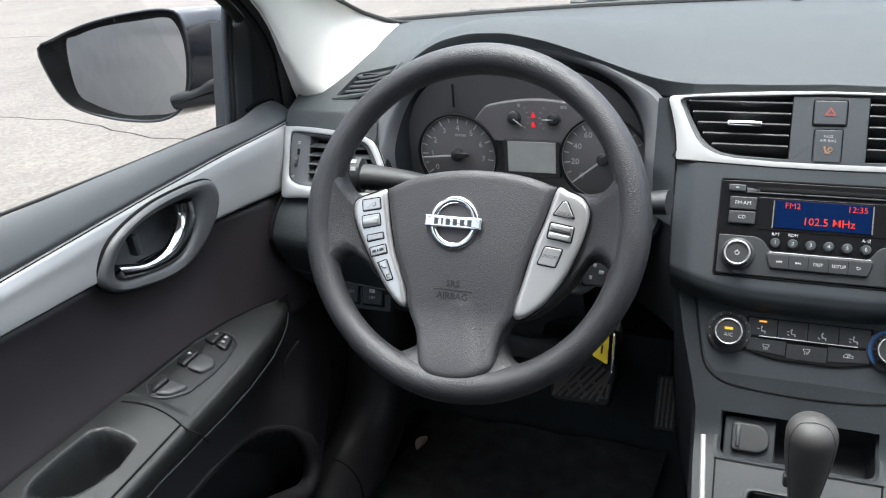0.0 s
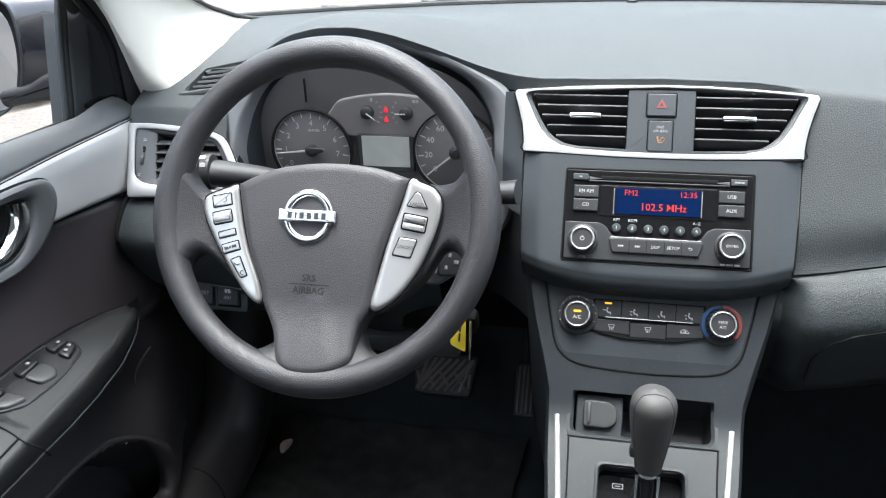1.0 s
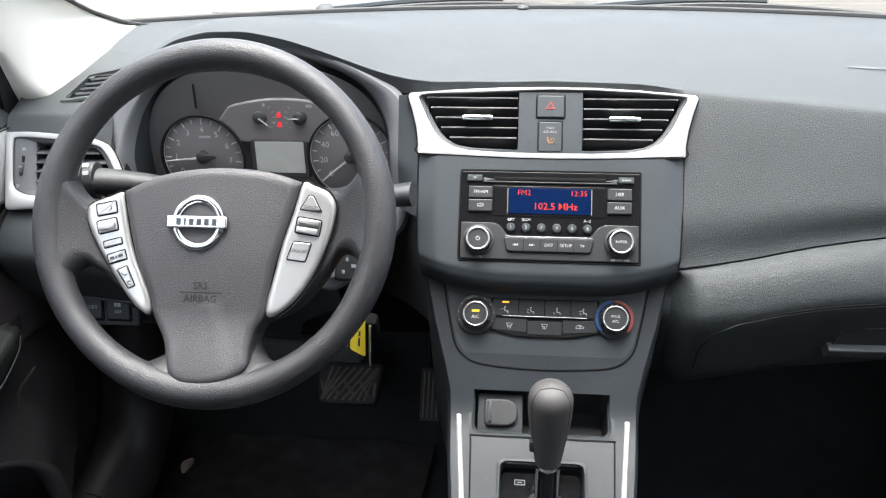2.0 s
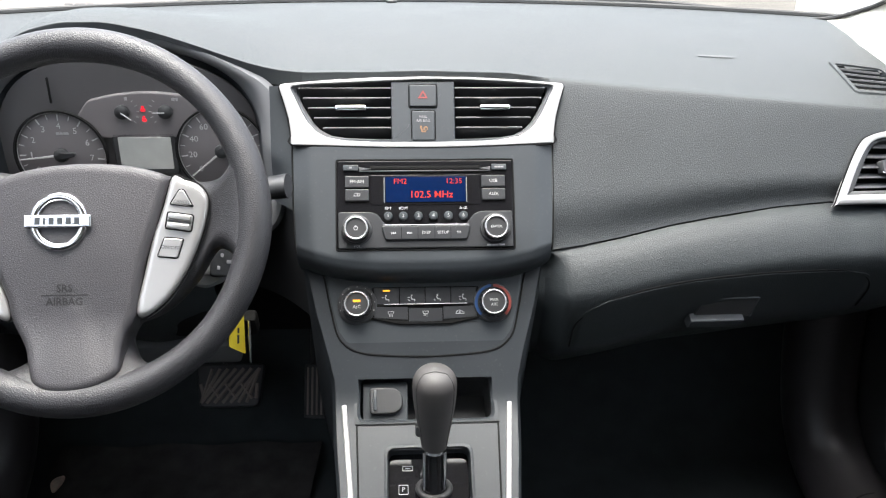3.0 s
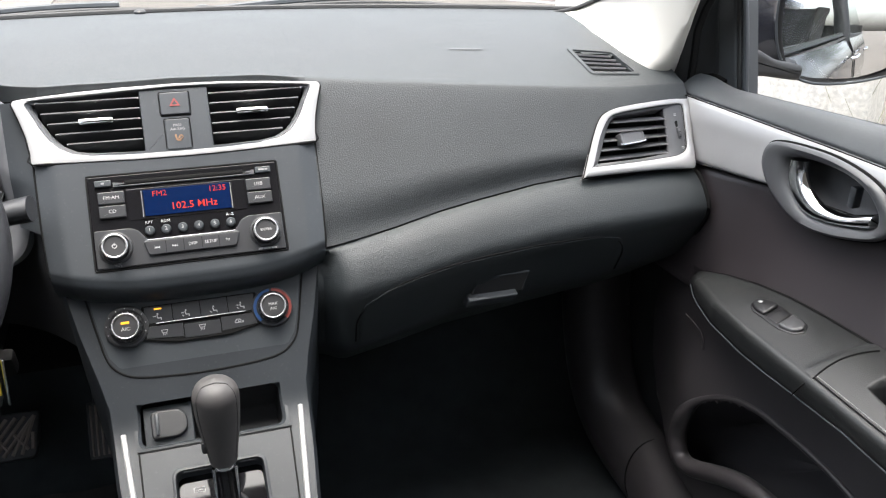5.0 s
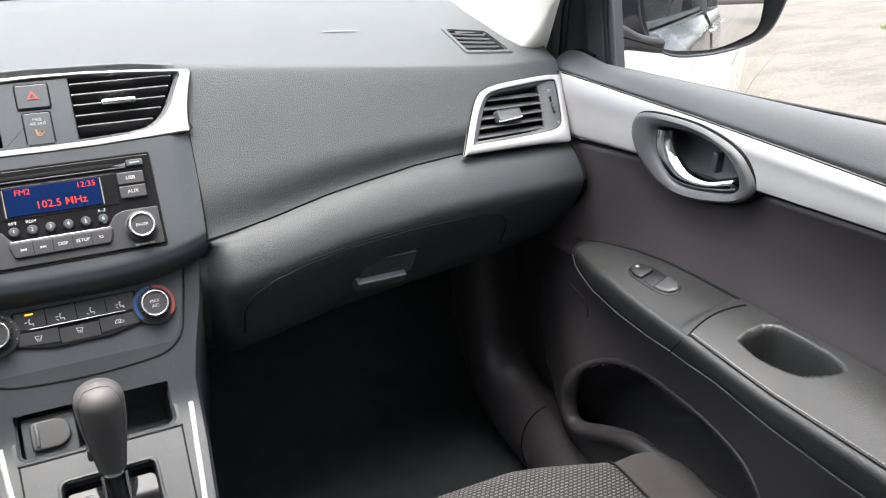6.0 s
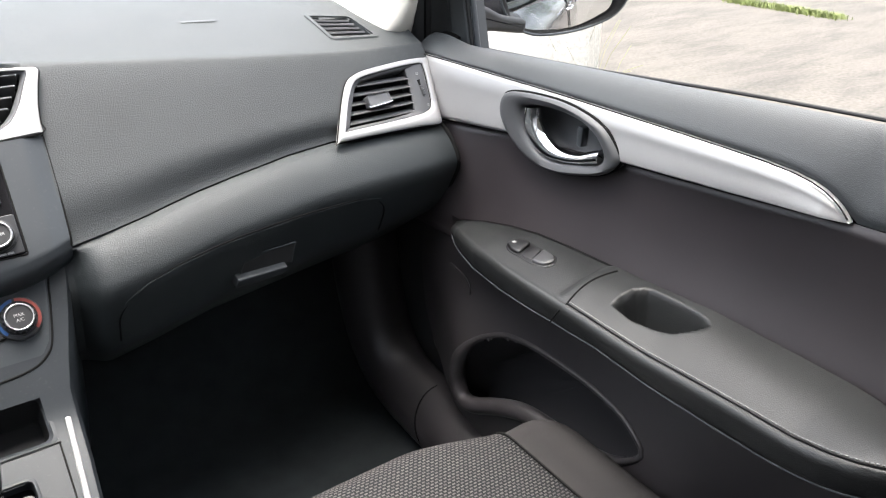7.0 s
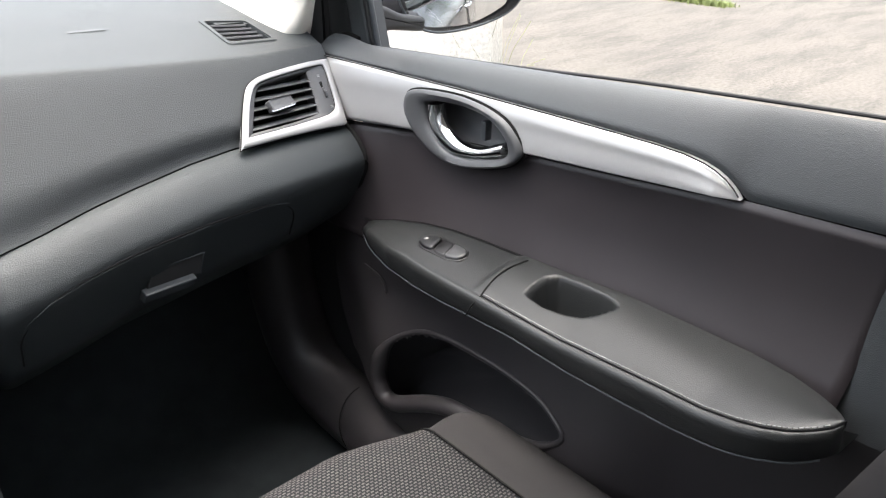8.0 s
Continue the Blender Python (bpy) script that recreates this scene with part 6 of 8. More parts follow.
for bx, by, bw in ((-0.006, 0.008, 0.0032), (-0.009, -0.006, 0.0032), (0.002, 0.001, 0.0055)):
    part("fob_button", block(fm @ Matrix.Translation((bx, by, 0.0006)), (bw, 0.0042, 0.0016), 0.0005), PRINT, key)
part("key_ring", sweep([Vector((-0.212 + 0.006 * math.cos(a), 0.800, 0.775 + 0.010 * math.sin(a))) for a in np.linspace(0, 6.28, 24)], 0.0009, 6), CHROME, key)
tagm = Matrix.Translation((-0.2085, 0.792, 0.735)) @ pose(0, 0, 0, 80, 0, 30)
part("paper_tag", plate(tagm, rounded([(-0.014, -0.016), (0.003, -0.030), (0.010, 0.034), (-0.004, 0.036)], 0.003), 0.0010, 0.0002), TAGY, key, "yellow paper tag")
bars(tagm @ Matrix.Translation((-0.002, -0.006, 0.0003)) @ pose(0, 0, 0, 0, 0, 80), [0.010, 0.006], 0.0022, 0.002, DARK, key)
part("spare_key", block(Matrix.Translation((-0.1975, 0.789, 0.722)) @ pose(0, 0, 0, 0, 3, 20), (0.0025, 0.006, 0.052), 0.0008), CHROME, key, "steel key blade")
part("column_trim", block(Matrix.Translation((-0.31, 0.868, 0.665)) @ pose(0, 0, 0, 20), (0.17, 0.02, 0.035), 0.006), SHROUD, dashboard)
part("column_gap", block(Matrix.Translation((-0.30, 0.862, 0.705)) @ pose(0, 0, 0, 20), (0.20, 0.02, 0.03), 0.006), DEEP, dashboard)


# ---- doors ----
def sill_z(y):
    return 0.9755 - 0.0452 * y


PADLINE = ([-0.5, 0.10, 0.166, 0.295, 0.302, 0.305, 0.309, 0.314, 0.321, 0.331, 0.345, 0.367, 0.40, 0.45, 0.51, 0.69, 0.95, 1.05], [0.897, 0.886, 0.882, 0.8775, 0.878, 0.8815, 0.8858, 0.8903, 0.8953, 0.9005, 0.9052, 0.9090, 0.9113, 0.9127, 0.9138, 0.9165, 0.9165, 0.915])
TRIMLOW = ([0.295, 0.303, 0.43, 0.574, 0.781, 0.92, 1.05], [0.8775, 0.877, 0.868, 0.859, 0.843, 0.828, 0.815])
ARMIN = ([0.10, 0.162, 0.213, 0.241, 0.302, 0.405, 0.484, 0.573, 0.622, 0.674, 0.73, 0.791, 0.845, 0.86], [0.739, 0.739, 0.739, 0.740, 0.743, 0.747, 0.744, 0.742, 0.741, 0.738, 0.730, 0.716, 0.699, 0.690])
ARMXI = ([0.143, 0.146, 0.153, 0.163, 0.179, 0.211, 0.25], [0.620, 0.632, 0.640, 0.647, 0.655, 0.667, 0.672])
ARMX = ([0.143, 0.147, 0.156, 0.173, 0.193, 0.216, 0.243, 0.303, 0.371, 0.447, 0.535, 0.598, 0.655, 0.725, 0.80, 0.845, 0.86], [0.617, 0.606, 0.594, 0.579, 0.571, 0.567, 0.567, 0.570, 0.572, 0.574, 0.578, 0.583, 0.589, 0.601, 0.626, 0.652, 0.6705])
ARMTOP = ([0.105, 0.16, 0.25, 0.415, 0.535, 0.70, 0.80, 0.86], [0.752, 0.742, 0.730, 0.724, 0.727, 0.723, 0.713, 0.69])
ARMLOW = ([0.143, 0.166, 0.184, 0.206, 0.233, 0.27, 0.326, 0.40, 0.477, 0.55, 0.60, 0.657, 0.727, 0.774, 0.812, 0.86], [0.716, 0.712, 0.710, 0.706, 0.702, 0.698, 0.696, 0.696, 0.701, 0.698, 0.694, 0.691, 0.689, 0.687, 0.690, 0.686])
POCKET = [(0.791, 0.475), (0.786, 0.508), (0.770, 0.537), (0.743, 0.562), (0.705, 0.583), (0.67, 0.591), (0.636, 0.594), (0.583, 0.594), (0.533, 0.591), (0.486, 0.583), (0.455, 0.569), (0.441, 0.557), (0.449, 0.543),
          (0.475, 0.526), (0.502, 0.515), (0.531, 0.509), (0.572, 0.508), (0.604, 0.507), (0.638, 0.502), (0.673, 0.489), (0.71, 0.47), (0.75, 0.449), (0.777, 0.448)]
CUP = [(0.49, 0.611), (0.494, 0.63), (0.492, 0.648), (0.482, 0.661), (0.444, 0.661), (0.419, 0.659), (0.401, 0.655), (0.394, 0.649), (0.394, 0.642), (0.401, 0.628), (0.413, 0.615), (0.432, 0.609), (0.46, 0.606)]
HANDLE = [(0.7853, 0.8752), (0.7832, 0.8922), (0.773, 0.9022), (0.7524, 0.9074), (0.716, 0.911), (0.6721, 0.9118), (0.6303, 0.9063), (0.6012, 0.8966), (0.5832, 0.8825), (0.5717, 0.8668), (0.5737, 0.857), (0.5896, 0.843), (0.617, 0.8326), (0.6582, 0.8226), (0.6964, 0.8202), (0.7306, 0.8281), (0.7594, 0.8434), (0.7759, 0.8584)]
HANDLEIN = [(0.7441, 0.8774), (0.7434, 0.889), (0.7336, 0.8948), (0.7076, 0.8988), (0.6732, 0.9004), (0.6401, 0.8973), (0.6162, 0.8883), (0.6008, 0.8754), (0.5951, 0.8642), (0.5967, 0.8543), (0.6089, 0.8469), (0.6374, 0.840), (0.6738, 0.8333), (0.703, 0.8353), (0.7239, 0.8475), (0.7384, 0.8625)]


def door(sg, name, label):
    d = thing(name, (sg * 0.70, 0.5, 0.35), label, "car door", "front doors", "structure")

    def w(x, y, z):
        return Vector((sg * x, y, z))

    def arm_edge(y):
        """The armrest's edge towards the seats; the driver's is a little slimmer."""
        return interp(y, *ARMX) + (0.007 if sg < 0 else 0.0)

    def flow(x, y, z):
        """As w, but the front end draws in to lie flush with the dash."""
        f = 1 - 0.040 * smoothstep(0.79, 0.96, y)
        return Vector((sg * x * f, -0.02 + (y + 0.02) * f, 1.175 + (z - 1.175) * f))
    Y0, Y1 = 1.005, -0.32
    # upper pad under the window
    def upper(u, v):
        y = Y0 + (Y1 - Y0) * u
        zt, zb = sill_z(y) + 0.010 * smoothstep(0.91, 0.985, y), interp(y, *PADLINE)
        if v < 0.15:
            t = v / 0.15
            return flow(0.752 - 0.008 * t, y, zt - 0.02 * (1 - t))
        t = (v - 0.15) / 0.85
        x = 0.744 - (0.744 - 0.704) * t ** 0.9
        z = zt + (zb - zt) * t ** 1.25 + 0.003 * math.sin(math.pi * t)
        if t > 0.93:
            x += 0.004 * (t - 0.93) / 0.07
        return flow(x, y, z)
    part("upper_pad", grid(upper, 150, 24), DOORPAD, d, "grained charcoal upper pad", smooth=60)
    part("window_seal", sweep([w(0.7525, y, sill_z(y) - 0.004 + 0.0055 * smoothstep(0.75, 0.4, y)) for y in np.linspace(0.90, -0.32, 40)], 0.0022, 8), WEATHER, d)
    # accent trim
    def trim(u, v):
        y = 0.985 + (0.3025 - 0.985) * (1 - (1 - u) ** 1.7)
        zt, zb = interp(y, *PADLINE) - 0.0008, interp(y, *TRIMLOW) + 0.0008
        full = min(1.0, max(0.0, zt - zb) / 0.022)
        x = 0.7025 - full * (0.0062 * math.sin(math.pi / 2 * min(1.0, v / 0.34)) ** 0.9 + 0.0030 * smoothstep(0.3, 0.9, v) - 0.006 * smoothstep(0.93, 1.0, v)) - 0.001 * v
        if v in (0, 1):
            x += 0.006
        return flow(x, y, zt + (zb - zt) * v)
    def in_handle(co):
        return poly_dist(HANDLE, co.y, co.z) > 0.004
    bm = grid(trim, 190, 26)
    bmesh.ops.delete(bm, geom=[f for f in bm.faces if in_handle(f.calc_center_median())], context="FACES")
    part("accent_trim", bm, SILVER, d, "satin silver accent trim", smooth=50)
    part("trim_gap", sweep([flow(0.7005, y, interp(y, *PADLINE) + 0.0004) for y in 0.98 - 0.676 * (1 - (1 - np.linspace(0, 1, 90)) ** 1.7)], 0.0008, 6), DEEP, d)
    part("trim_gap", sweep([flow(0.6995, y, interp(y, *TRIMLOW) + 0.0002) for y in np.linspace(0.98, 0.31, 70)], 0.0009, 6), DEEP, d)
    # vinyl insert
    def mid_x(y, t):
        return 0.7035 - 0.033 * t ** 1.5 + 0.006 * math.sin(math.pi * t)
    def insert(u, v):
        y = 0.985 + (0.172 - 0.985) * u
        zt = interp(y, *TRIMLOW) if y > 0.30 else interp(y, *PADLINE)
        zb = interp(y, *ARMIN) - 0.03
        y2 = y + 0.022 * (1 - v) * (-1) * smoothstep(0.30, 0.17, y)
        x = mid_x(y, v) + (0.005 if v in (0, 1) or u == 1 else 0) - 0.016 * smoothstep(0.72, 0.93, y) * math.sin(math.pi * min(1.0, 1.1 * v)) ** 0.8
        return flow(x, y2, zt - 0.001 + (zb - zt) * v)
    bm = grid(insert, 130, 30)
    bmesh.ops.delete(bm, geom=[f for f in bm.faces if in_handle(f.calc_center_median())], context="FACES")
    part("vinyl_insert", bm, DOORMID, d, "dark smooth vinyl insert", smooth=60)
    def rear(u, v):
        y = 0.185 + (Y1 - 0.185) * u
        zt, zb = interp(y, *PADLINE) - 0.001, 0.66
        return w(0.7045 - 0.03 * v ** 1.5 + 0.004 * (u == 0), y - 0.022 * (1 - v) * (1 - u), zt + (zb - zt) * v)
    part("rear_panel", grid(rear, 40, 20), DOORPAD, d, "grained rear strip of the door panel")
    # armrest with its pull cup
    def arm(u, v):
        y = 0.86 + (0.143 - 0.86) * u
        xi, zi = interp(y, *ARMXI), interp(y, *ARMIN)
        xo, zo, zl = arm_edge(y), interp(y, *ARMTOP), interp(y, *ARMLOW)
        if v < 0.6:
            t = v / 0.6
            x = xi + (xo + 0.008 - xi) * t
            z = zi + (zo - zi) * t + 0.003 * math.sin(math.pi * t)
            ds = poly_dist(CUP, y, x)
            z += 0.0035 * smoothstep(0.556, 0.546, y) * math.sin(math.pi * min(1.0, 0.12 + 0.88 * t)) ** 0.5
            if ds > -0.001:
                z -= 0.048 * smoothstep(-0.001, 0.013, ds)
            return w(x, y, z)
        if v < 0.72:
            t = (v - 0.6) / 0.12
            a = math.pi / 2 * t
            return w(xo + 0.008 * (1 - math.sin(a)), y, zo - 0.010 * (1 - math.cos(a)))
        if v < 0.86:
            t = (v - 0.72) / 0.14
            return w(xo + 0.003 * t ** 2, y, zo - 0.010 + (zl - zo + 0.010) * t)
        t = (v - 0.86) / 0.14
        return w(xo + 0.003 + (0.661 - xo) * t, y, zl - 0.004 * t)
    bm = grid(arm, 190, 90)
    bm.verts.ensure_lookup_table()
    bm.faces.new(bm.verts[-91:])
    part("armrest", bm, ARM, d, "padded charcoal armrest with a sunken pull cup", smooth=70)
    def arm_top(y, x):
        xi, zi, xo, zo = interp(y, *ARMXI), interp(y, *ARMIN), arm_edge(y), interp(y, *ARMTOP)
        t = (x - xi) / (xo + 0.008 - xi)
        return w(x, y, zi + (zo - zi) * t + 0.003 * math.sin(math.pi * t) + 0.0006 + 0.0035 * smoothstep(0.556, 0.546, y) * math.sin(math.pi * min(1.0, max(0.0, 0.12 + 0.88 * t))) ** 0.5)
    part("inner_seam", sweep([w(interp(y, *ARMXI) - 0.001, y, interp(y, *ARMIN) + 0.0005) for y in np.linspace(0.835, 0.145, 80)], 0.0014, 6), DEEP, d)
    part("cross_seam", sweep([arm_top(0.534 + 0.006 * math.sin(3 * t), 0.664 - 0.078 * t) for t in np.linspace(0, 1, 12)] + [w(0.5765, 0.540, 0.717), w(0.5755, 0.549, 0.700)], 0.0010, 6), DEEP, d)
    # light caught along the armrest's lower edge, painted as a paler line
    part("edge_highlight", sweep([w(arm_edge(y) - 0.0005, y, interp(y, *ARMLOW) + 0.001) for y in np.linspace(0.83, 0.15, 80)], 0.0009, 6), PLASTIC, d)
    if sg > 0:
        n = 104
        for i in range(n):
            y = 0.533 + (0.150 - 0.533) * i / n
            q = arm_top(y, arm_edge(y) + 0.0105)
            q2 = arm_top(y - 0.0026, arm_edge(y - 0.0026) + 0.0105)
            part("stitch", sweep([q + Vector((0, 0, 0.0002)), q2 + Vector((0, 0, 0.0002))], 0.0007, 5), THREAD, d)
        part("stitch_groove", sweep([arm_top(y, arm_edge(y) + 0.0082) for y in np.linspace(0.535, 0.148, 70)], 0.0008, 5), DEEP, d)
    else:
        part("stitch_groove", sweep([arm_top(y, arm_edge(y) + 0.0092) for y in np.linspace(0.535, 0.148, 70)], 0.0011, 5), DEEP, d)
    # lower panel with its map pocket
    def low(u, v):
        z = 0.705 + (0.335 - 0.705) * v
        yf = interp(z, [0.33, 0.37, 0.41, 0.47, 0.53, 0.59, 0.66, 0.72], [0.60, 0.70, 0.80, 0.895, 0.92, 0.928, 0.93, 0.93])
        y = yf + (Y1 - yf) * u
        x = 0.664 - 0.010 * smoothstep(0.70, 0.60, z)
        lip = smoothstep(0.30, 0.42, y) * smoothstep(0.90, 0.78, y)
        x -= 0.030 * lip * smoothstep(0.66, 0.52, z) * (1 - smoothstep(0.45, 0.34, z) * 0.6)
        return w(x + (0.02 if u == 0 else 0), y, z)

    def low_x(y, z):
        """Depth of the lower panel's skin at a place."""
        lip = smoothstep(0.30, 0.42, y) * smoothstep(0.90, 0.78, y)
        return 0.664 - 0.010 * smoothstep(0.70, 0.60, z) - 0.030 * lip * smoothstep(0.66, 0.52, z) * (1 - smoothstep(0.45, 0.34, z) * 0.6)
    bm = grid(low, 230, 90)
    bmesh.ops.delete(bm, geom=[f for f in bm.faces if poly_dist(POCKET, f.calc_center_median().y, f.calc_center_median().z) > 0.003], context="FACES")
    part("lower_panel", bm, DOORLOW, d, "dark plastic lower panel with a map pocket", smooth=70)
    po = spline(POCKET, 110, True)
    thick = [0.0042 + 0.0086 * smoothstep(0.56, 0.51, p[1]) * smoothstep(0.44, 0.52, p[0]) for p in po]
    part("pocket_rim", sweep([w(low_x(p[0], p[1]) + 0.0015, p[0], p[1] - 0.6 * (k - 0.0042)) for p, k in zip(po, thick)], lambda t: thick[min(109, int(round(t * 109)))], 12, closed=True, up=(1, 0, 0)), DOORLOW, d, smooth=80)
    bm = bmesh.new()
    pc = Vector((0.60, 0.53))
    rings = [[bm.verts.new(w(low_x(p[0], p[1]) + dx, pc.x + (p[0] - pc.x) * f, pc.y + (p[1] - pc.y) * f - dz)) for p in po] for f, dx, dz in ((1.0, 0.0, 0), (1.03, 0.02, 0.02), (1.05, 0.07, 0.06), (0.95, 0.085, 0.05), (0.5, 0.088, 0.02), (0.05, 0.088, 0.0))]
    for a, b in zip(rings, rings[1:]):
        for i in range(len(a)):
            j = (i + 1) % len(a)
            bm.faces.new((a[i], a[j], b[j], b[i]))
    bm.faces.new(rings[-1])
    part("map_pocket", bm, POCKETIN, d, "deep dark map pocket", smooth=70)
    crease_pts = [(0.835, 0.640), (0.80, 0.632), (0.788, 0.615), (0.79, 0.585), (0.80, 0.555)]
    part("moulded_line", sweep([w(0.6465 - 0.001, p.x, p.y) for p in spline([(a, b) for a, b in crease_pts], 20)], 0.0016, 6), DOORLOW, d)
    # inside handle
    hb = [(p[0], p[1]) for p in spline(HANDLE, 80, True)]
    hin = [(p[0], p[1]) for p in spline(HANDLEIN, 80, True)]
    cy, cz_ = 0.672, 0.866
    bm = bmesh.new()
    rows = []
    for f, x in ((0, 0.707), (0, 0.6905), (0.1, 0.6865), (0.3, 0.6850), (0.75, 0.6875), (0.95, 0.690), (1.0, 0.693)):
        rows.append([bm.verts.new(w(x, *(Vector(a).lerp(Vector(b), f)))) for a, b in zip(hb, hin)])
    for f, x in ((0.97, 0.705), (0.9, 0.722), (0.6, 0.731)):
        rows.append([bm.verts.new(w(x, cy + (a - cy) * f, cz_ + (b - cz_) * f)) for a, b in hin])
    for a, b in zip(rows, rows[1:]):
        for i in range(len(a)):
            j = (i + 1) % len(a)
            bm.faces.new((a[i], a[j], b[j], b[i]))
    bm.faces.new(rows[-1])
    bez = part("handle_bezel", bm, SLAT, d, "dark grey handle bezel with a sunken cup", smooth=50)
    part("bezel_gap", sweep([w(0.6945, a, b) for a, b in hb], 0.0022, 6, closed=True), DEEP, bez)
    lo_edge = spline([(0.7396, 0.8904), (0.7404, 0.8708), (0.7318, 0.8534), (0.7161, 0.8406), (0.6958, 0.8335), (0.664, 0.8355), (0.6341, 0.8413), (0.6049, 0.8501)], 44)
    up_edge = spline([(0.7165, 0.8928), (0.7136, 0.879), (0.7027, 0.8648), (0.6845, 0.8535), (0.6624, 0.8508), (0.6385, 0.8542), (0.6161, 0.8633), (0.6042, 0.8683)], 44)

    def lever(u, v):
        i = min(43, int(round(u * 43)))
        a = 2 * math.pi * v
        p = lo_edge[i].lerp(up_edge[i], 0.5 + 0.5 * math.cos(a))
        return w(0.6955 - 0.0085 * math.sin(a) + 0.003 * (0.5 + 0.5 * math.cos(a)), p.x, p.y)
    part("door_handle", grid(lever, 43, 20, close_v=True, caps=True), CHROME, bez, "polished chrome pull handle", smooth=70)
    part("lock_knob", block(Matrix.Translation(w(0.706, 0.6457, 0.872)) @ pose(0, 0, 0, 3), (0.012, 0.0090, 0.025), 0.002), PLASTIC, bez, "grey lock lever")
    # window switches on the armrest
    def on_arm(outline, low, high, shrink=0.0012):
        """A slab lying on the armrest's top over an outline of (x, y)."""
        line = rounded(outline, 0.005)
        bm = bmesh.new()
        rings = [[bm.verts.new(arm_top(p[1], p[0]) + Vector((0, 0, h))) for p in (inset(line, o) if o else line)] for o, h in ((0, low), (0, high - shrink * 0.6), (shrink * 0.4, high - shrink * 0.15), (shrink, high))]
        for a, b in zip(rings, rings[1:]):
            for i in range(len(a)):
                j = (i + 1) % len(a)
                bm.faces.new((a[i], a[j], b[j], b[i]))
        bm.faces.new(rings[-1])
        return bm

    def arm_mark(x, y, sx, sy, h, parent_):
        part("mark", on_arm([(x - sx, y - sy), (x + sx, y - sy), (x + sx, y + sy), (x - sx, y + sy)], h - 0.0006, h, 0.0002), PRINT, parent_, smooth=0)
    if sg > 0:
        bank_ = part("switch_panel", on_arm([(0.618, 0.676), (0.626, 0.690), (0.640, 0.692), (0.649, 0.672), (0.643, 0.612), (0.631, 0.602), (0.619, 0.606), (0.614, 0.626)], -0.003, 0.0006), CAPBLACK, d, "black window switch panel")
        part("lock_switch", on_arm([(0.6195, 0.672), (0.626, 0.6885), (0.6395, 0.690), (0.646, 0.672), (0.644, 0.662), (0.6195, 0.657)], -0.003, 0.004, 0.003), CAPBLACK, bank_)
        part("window_switch", on_arm([(0.6165, 0.622), (0.619, 0.609), (0.631, 0.6045), (0.640, 0.613), (0.643, 0.636), (0.6165, 0.630)], -0.003, 0.0045, 0.003), SWITCH, bank_, "grey window switch")
        part("rocker_hollow", on_arm([(0.618, 0.633), (0.643, 0.639), (0.6445, 0.658), (0.6195, 0.654)], -0.003, 0.0015, 0.002), CAPBLACK, bank_)
        arm_mark(0.632, 0.680, 0.002, 0.003, 0.0045, bank_)
    else:
        bank_ = part("switch_panel", on_arm([(0.664, 0.572), (0.646, 0.555), (0.630, 0.561), (0.618, 0.580), (0.616, 0.62), (0.619, 0.65), (0.627, 0.686), (0.640, 0.697), (0.658, 0.699), (0.667, 0.667), (0.665, 0.62)], -0.003, 0.0006), CAPBLACK, d, "black window switch panel")
        # the gloss along the panel's border, put in as a thin paler outline
        edge_ = rounded([(0.665, 0.572), (0.646, 0.554), (0.629, 0.560), (0.617, 0.580), (0.615, 0.62), (0.618, 0.65), (0.626, 0.687), (0.640, 0.698), (0.659, 0.700), (0.668, 0.667), (0.666, 0.62)], 0.006)
        part("panel_edge_glint", sweep([arm_top(p[1], p[0]) + Vector((0, 0, 0.0004)) for p in edge_], 0.0008, 6, closed=True), PLASTIC, bank_)
        for quad, lightk in (([(0.663, 0.672), (0.659, 0.6955), (0.648, 0.696), (0.6455, 0.667)], 0), ([(0.6435, 0.667), (0.646, 0.695), (0.634, 0.689), (0.6265, 0.665)], 0),
                             ([(0.661, 0.618), (0.663, 0.648), (0.648, 0.645), (0.646, 0.614)], 0), ([(0.644, 0.614), (0.646, 0.643), (0.628, 0.644), (0.619, 0.632), (0.624, 0.614)], 1),
                             ([(0.660, 0.573), (0.657, 0.592), (0.645, 0.588), (0.646, 0.559)], 0), ([(0.643, 0.559), (0.642, 0.586), (0.620, 0.587), (0.628, 0.565)], 1)):
            part("window_switch", on_arm(quad, -0.003, 0.0042, 0.0026), SWITCH if lightk else CAPBLACK, bank_, "grey window switch" if lightk else "")
        for mx, my in ((0.654, 0.686), (0.640, 0.685), (0.637, 0.675), (0.655, 0.636)):
            arm_mark(mx, my, 0.0022, 0.0022, 0.0048, bank_)
    # outer skin, window frame and sail panel
    part("outer_skin", grid(lambda u, v: w(interp(v, [0, 0.15, 0.5, 1], [0.775, 0.845, 0.885, 0.85]), 1.10 + (-0.36 - 1.10) * u, 0.910 - 0.66 * v + 0.03 * u * (1 - v)), 30, 16), PAINT, d, "glossy dark painted outer door skin")
    part("outer_handle", sweep(spline([w(0.862, -0.10, 0.838), w(0.893, -0.13, 0.842), w(0.895, -0.25, 0.846), w(0.864, -0.28, 0.846)], 18), 0.012, 10), RINGS, d, "bright outer door handle")
    part("sill_cap", grid(lambda u, v: w(0.757 + 0.02 * v, 1.06 + (-0.36 - 1.06) * u, sill_z(1.06 + (-0.36 - 1.06) * u) - 0.030 - 0.006 * v), 20, 1), WEATHER, d)
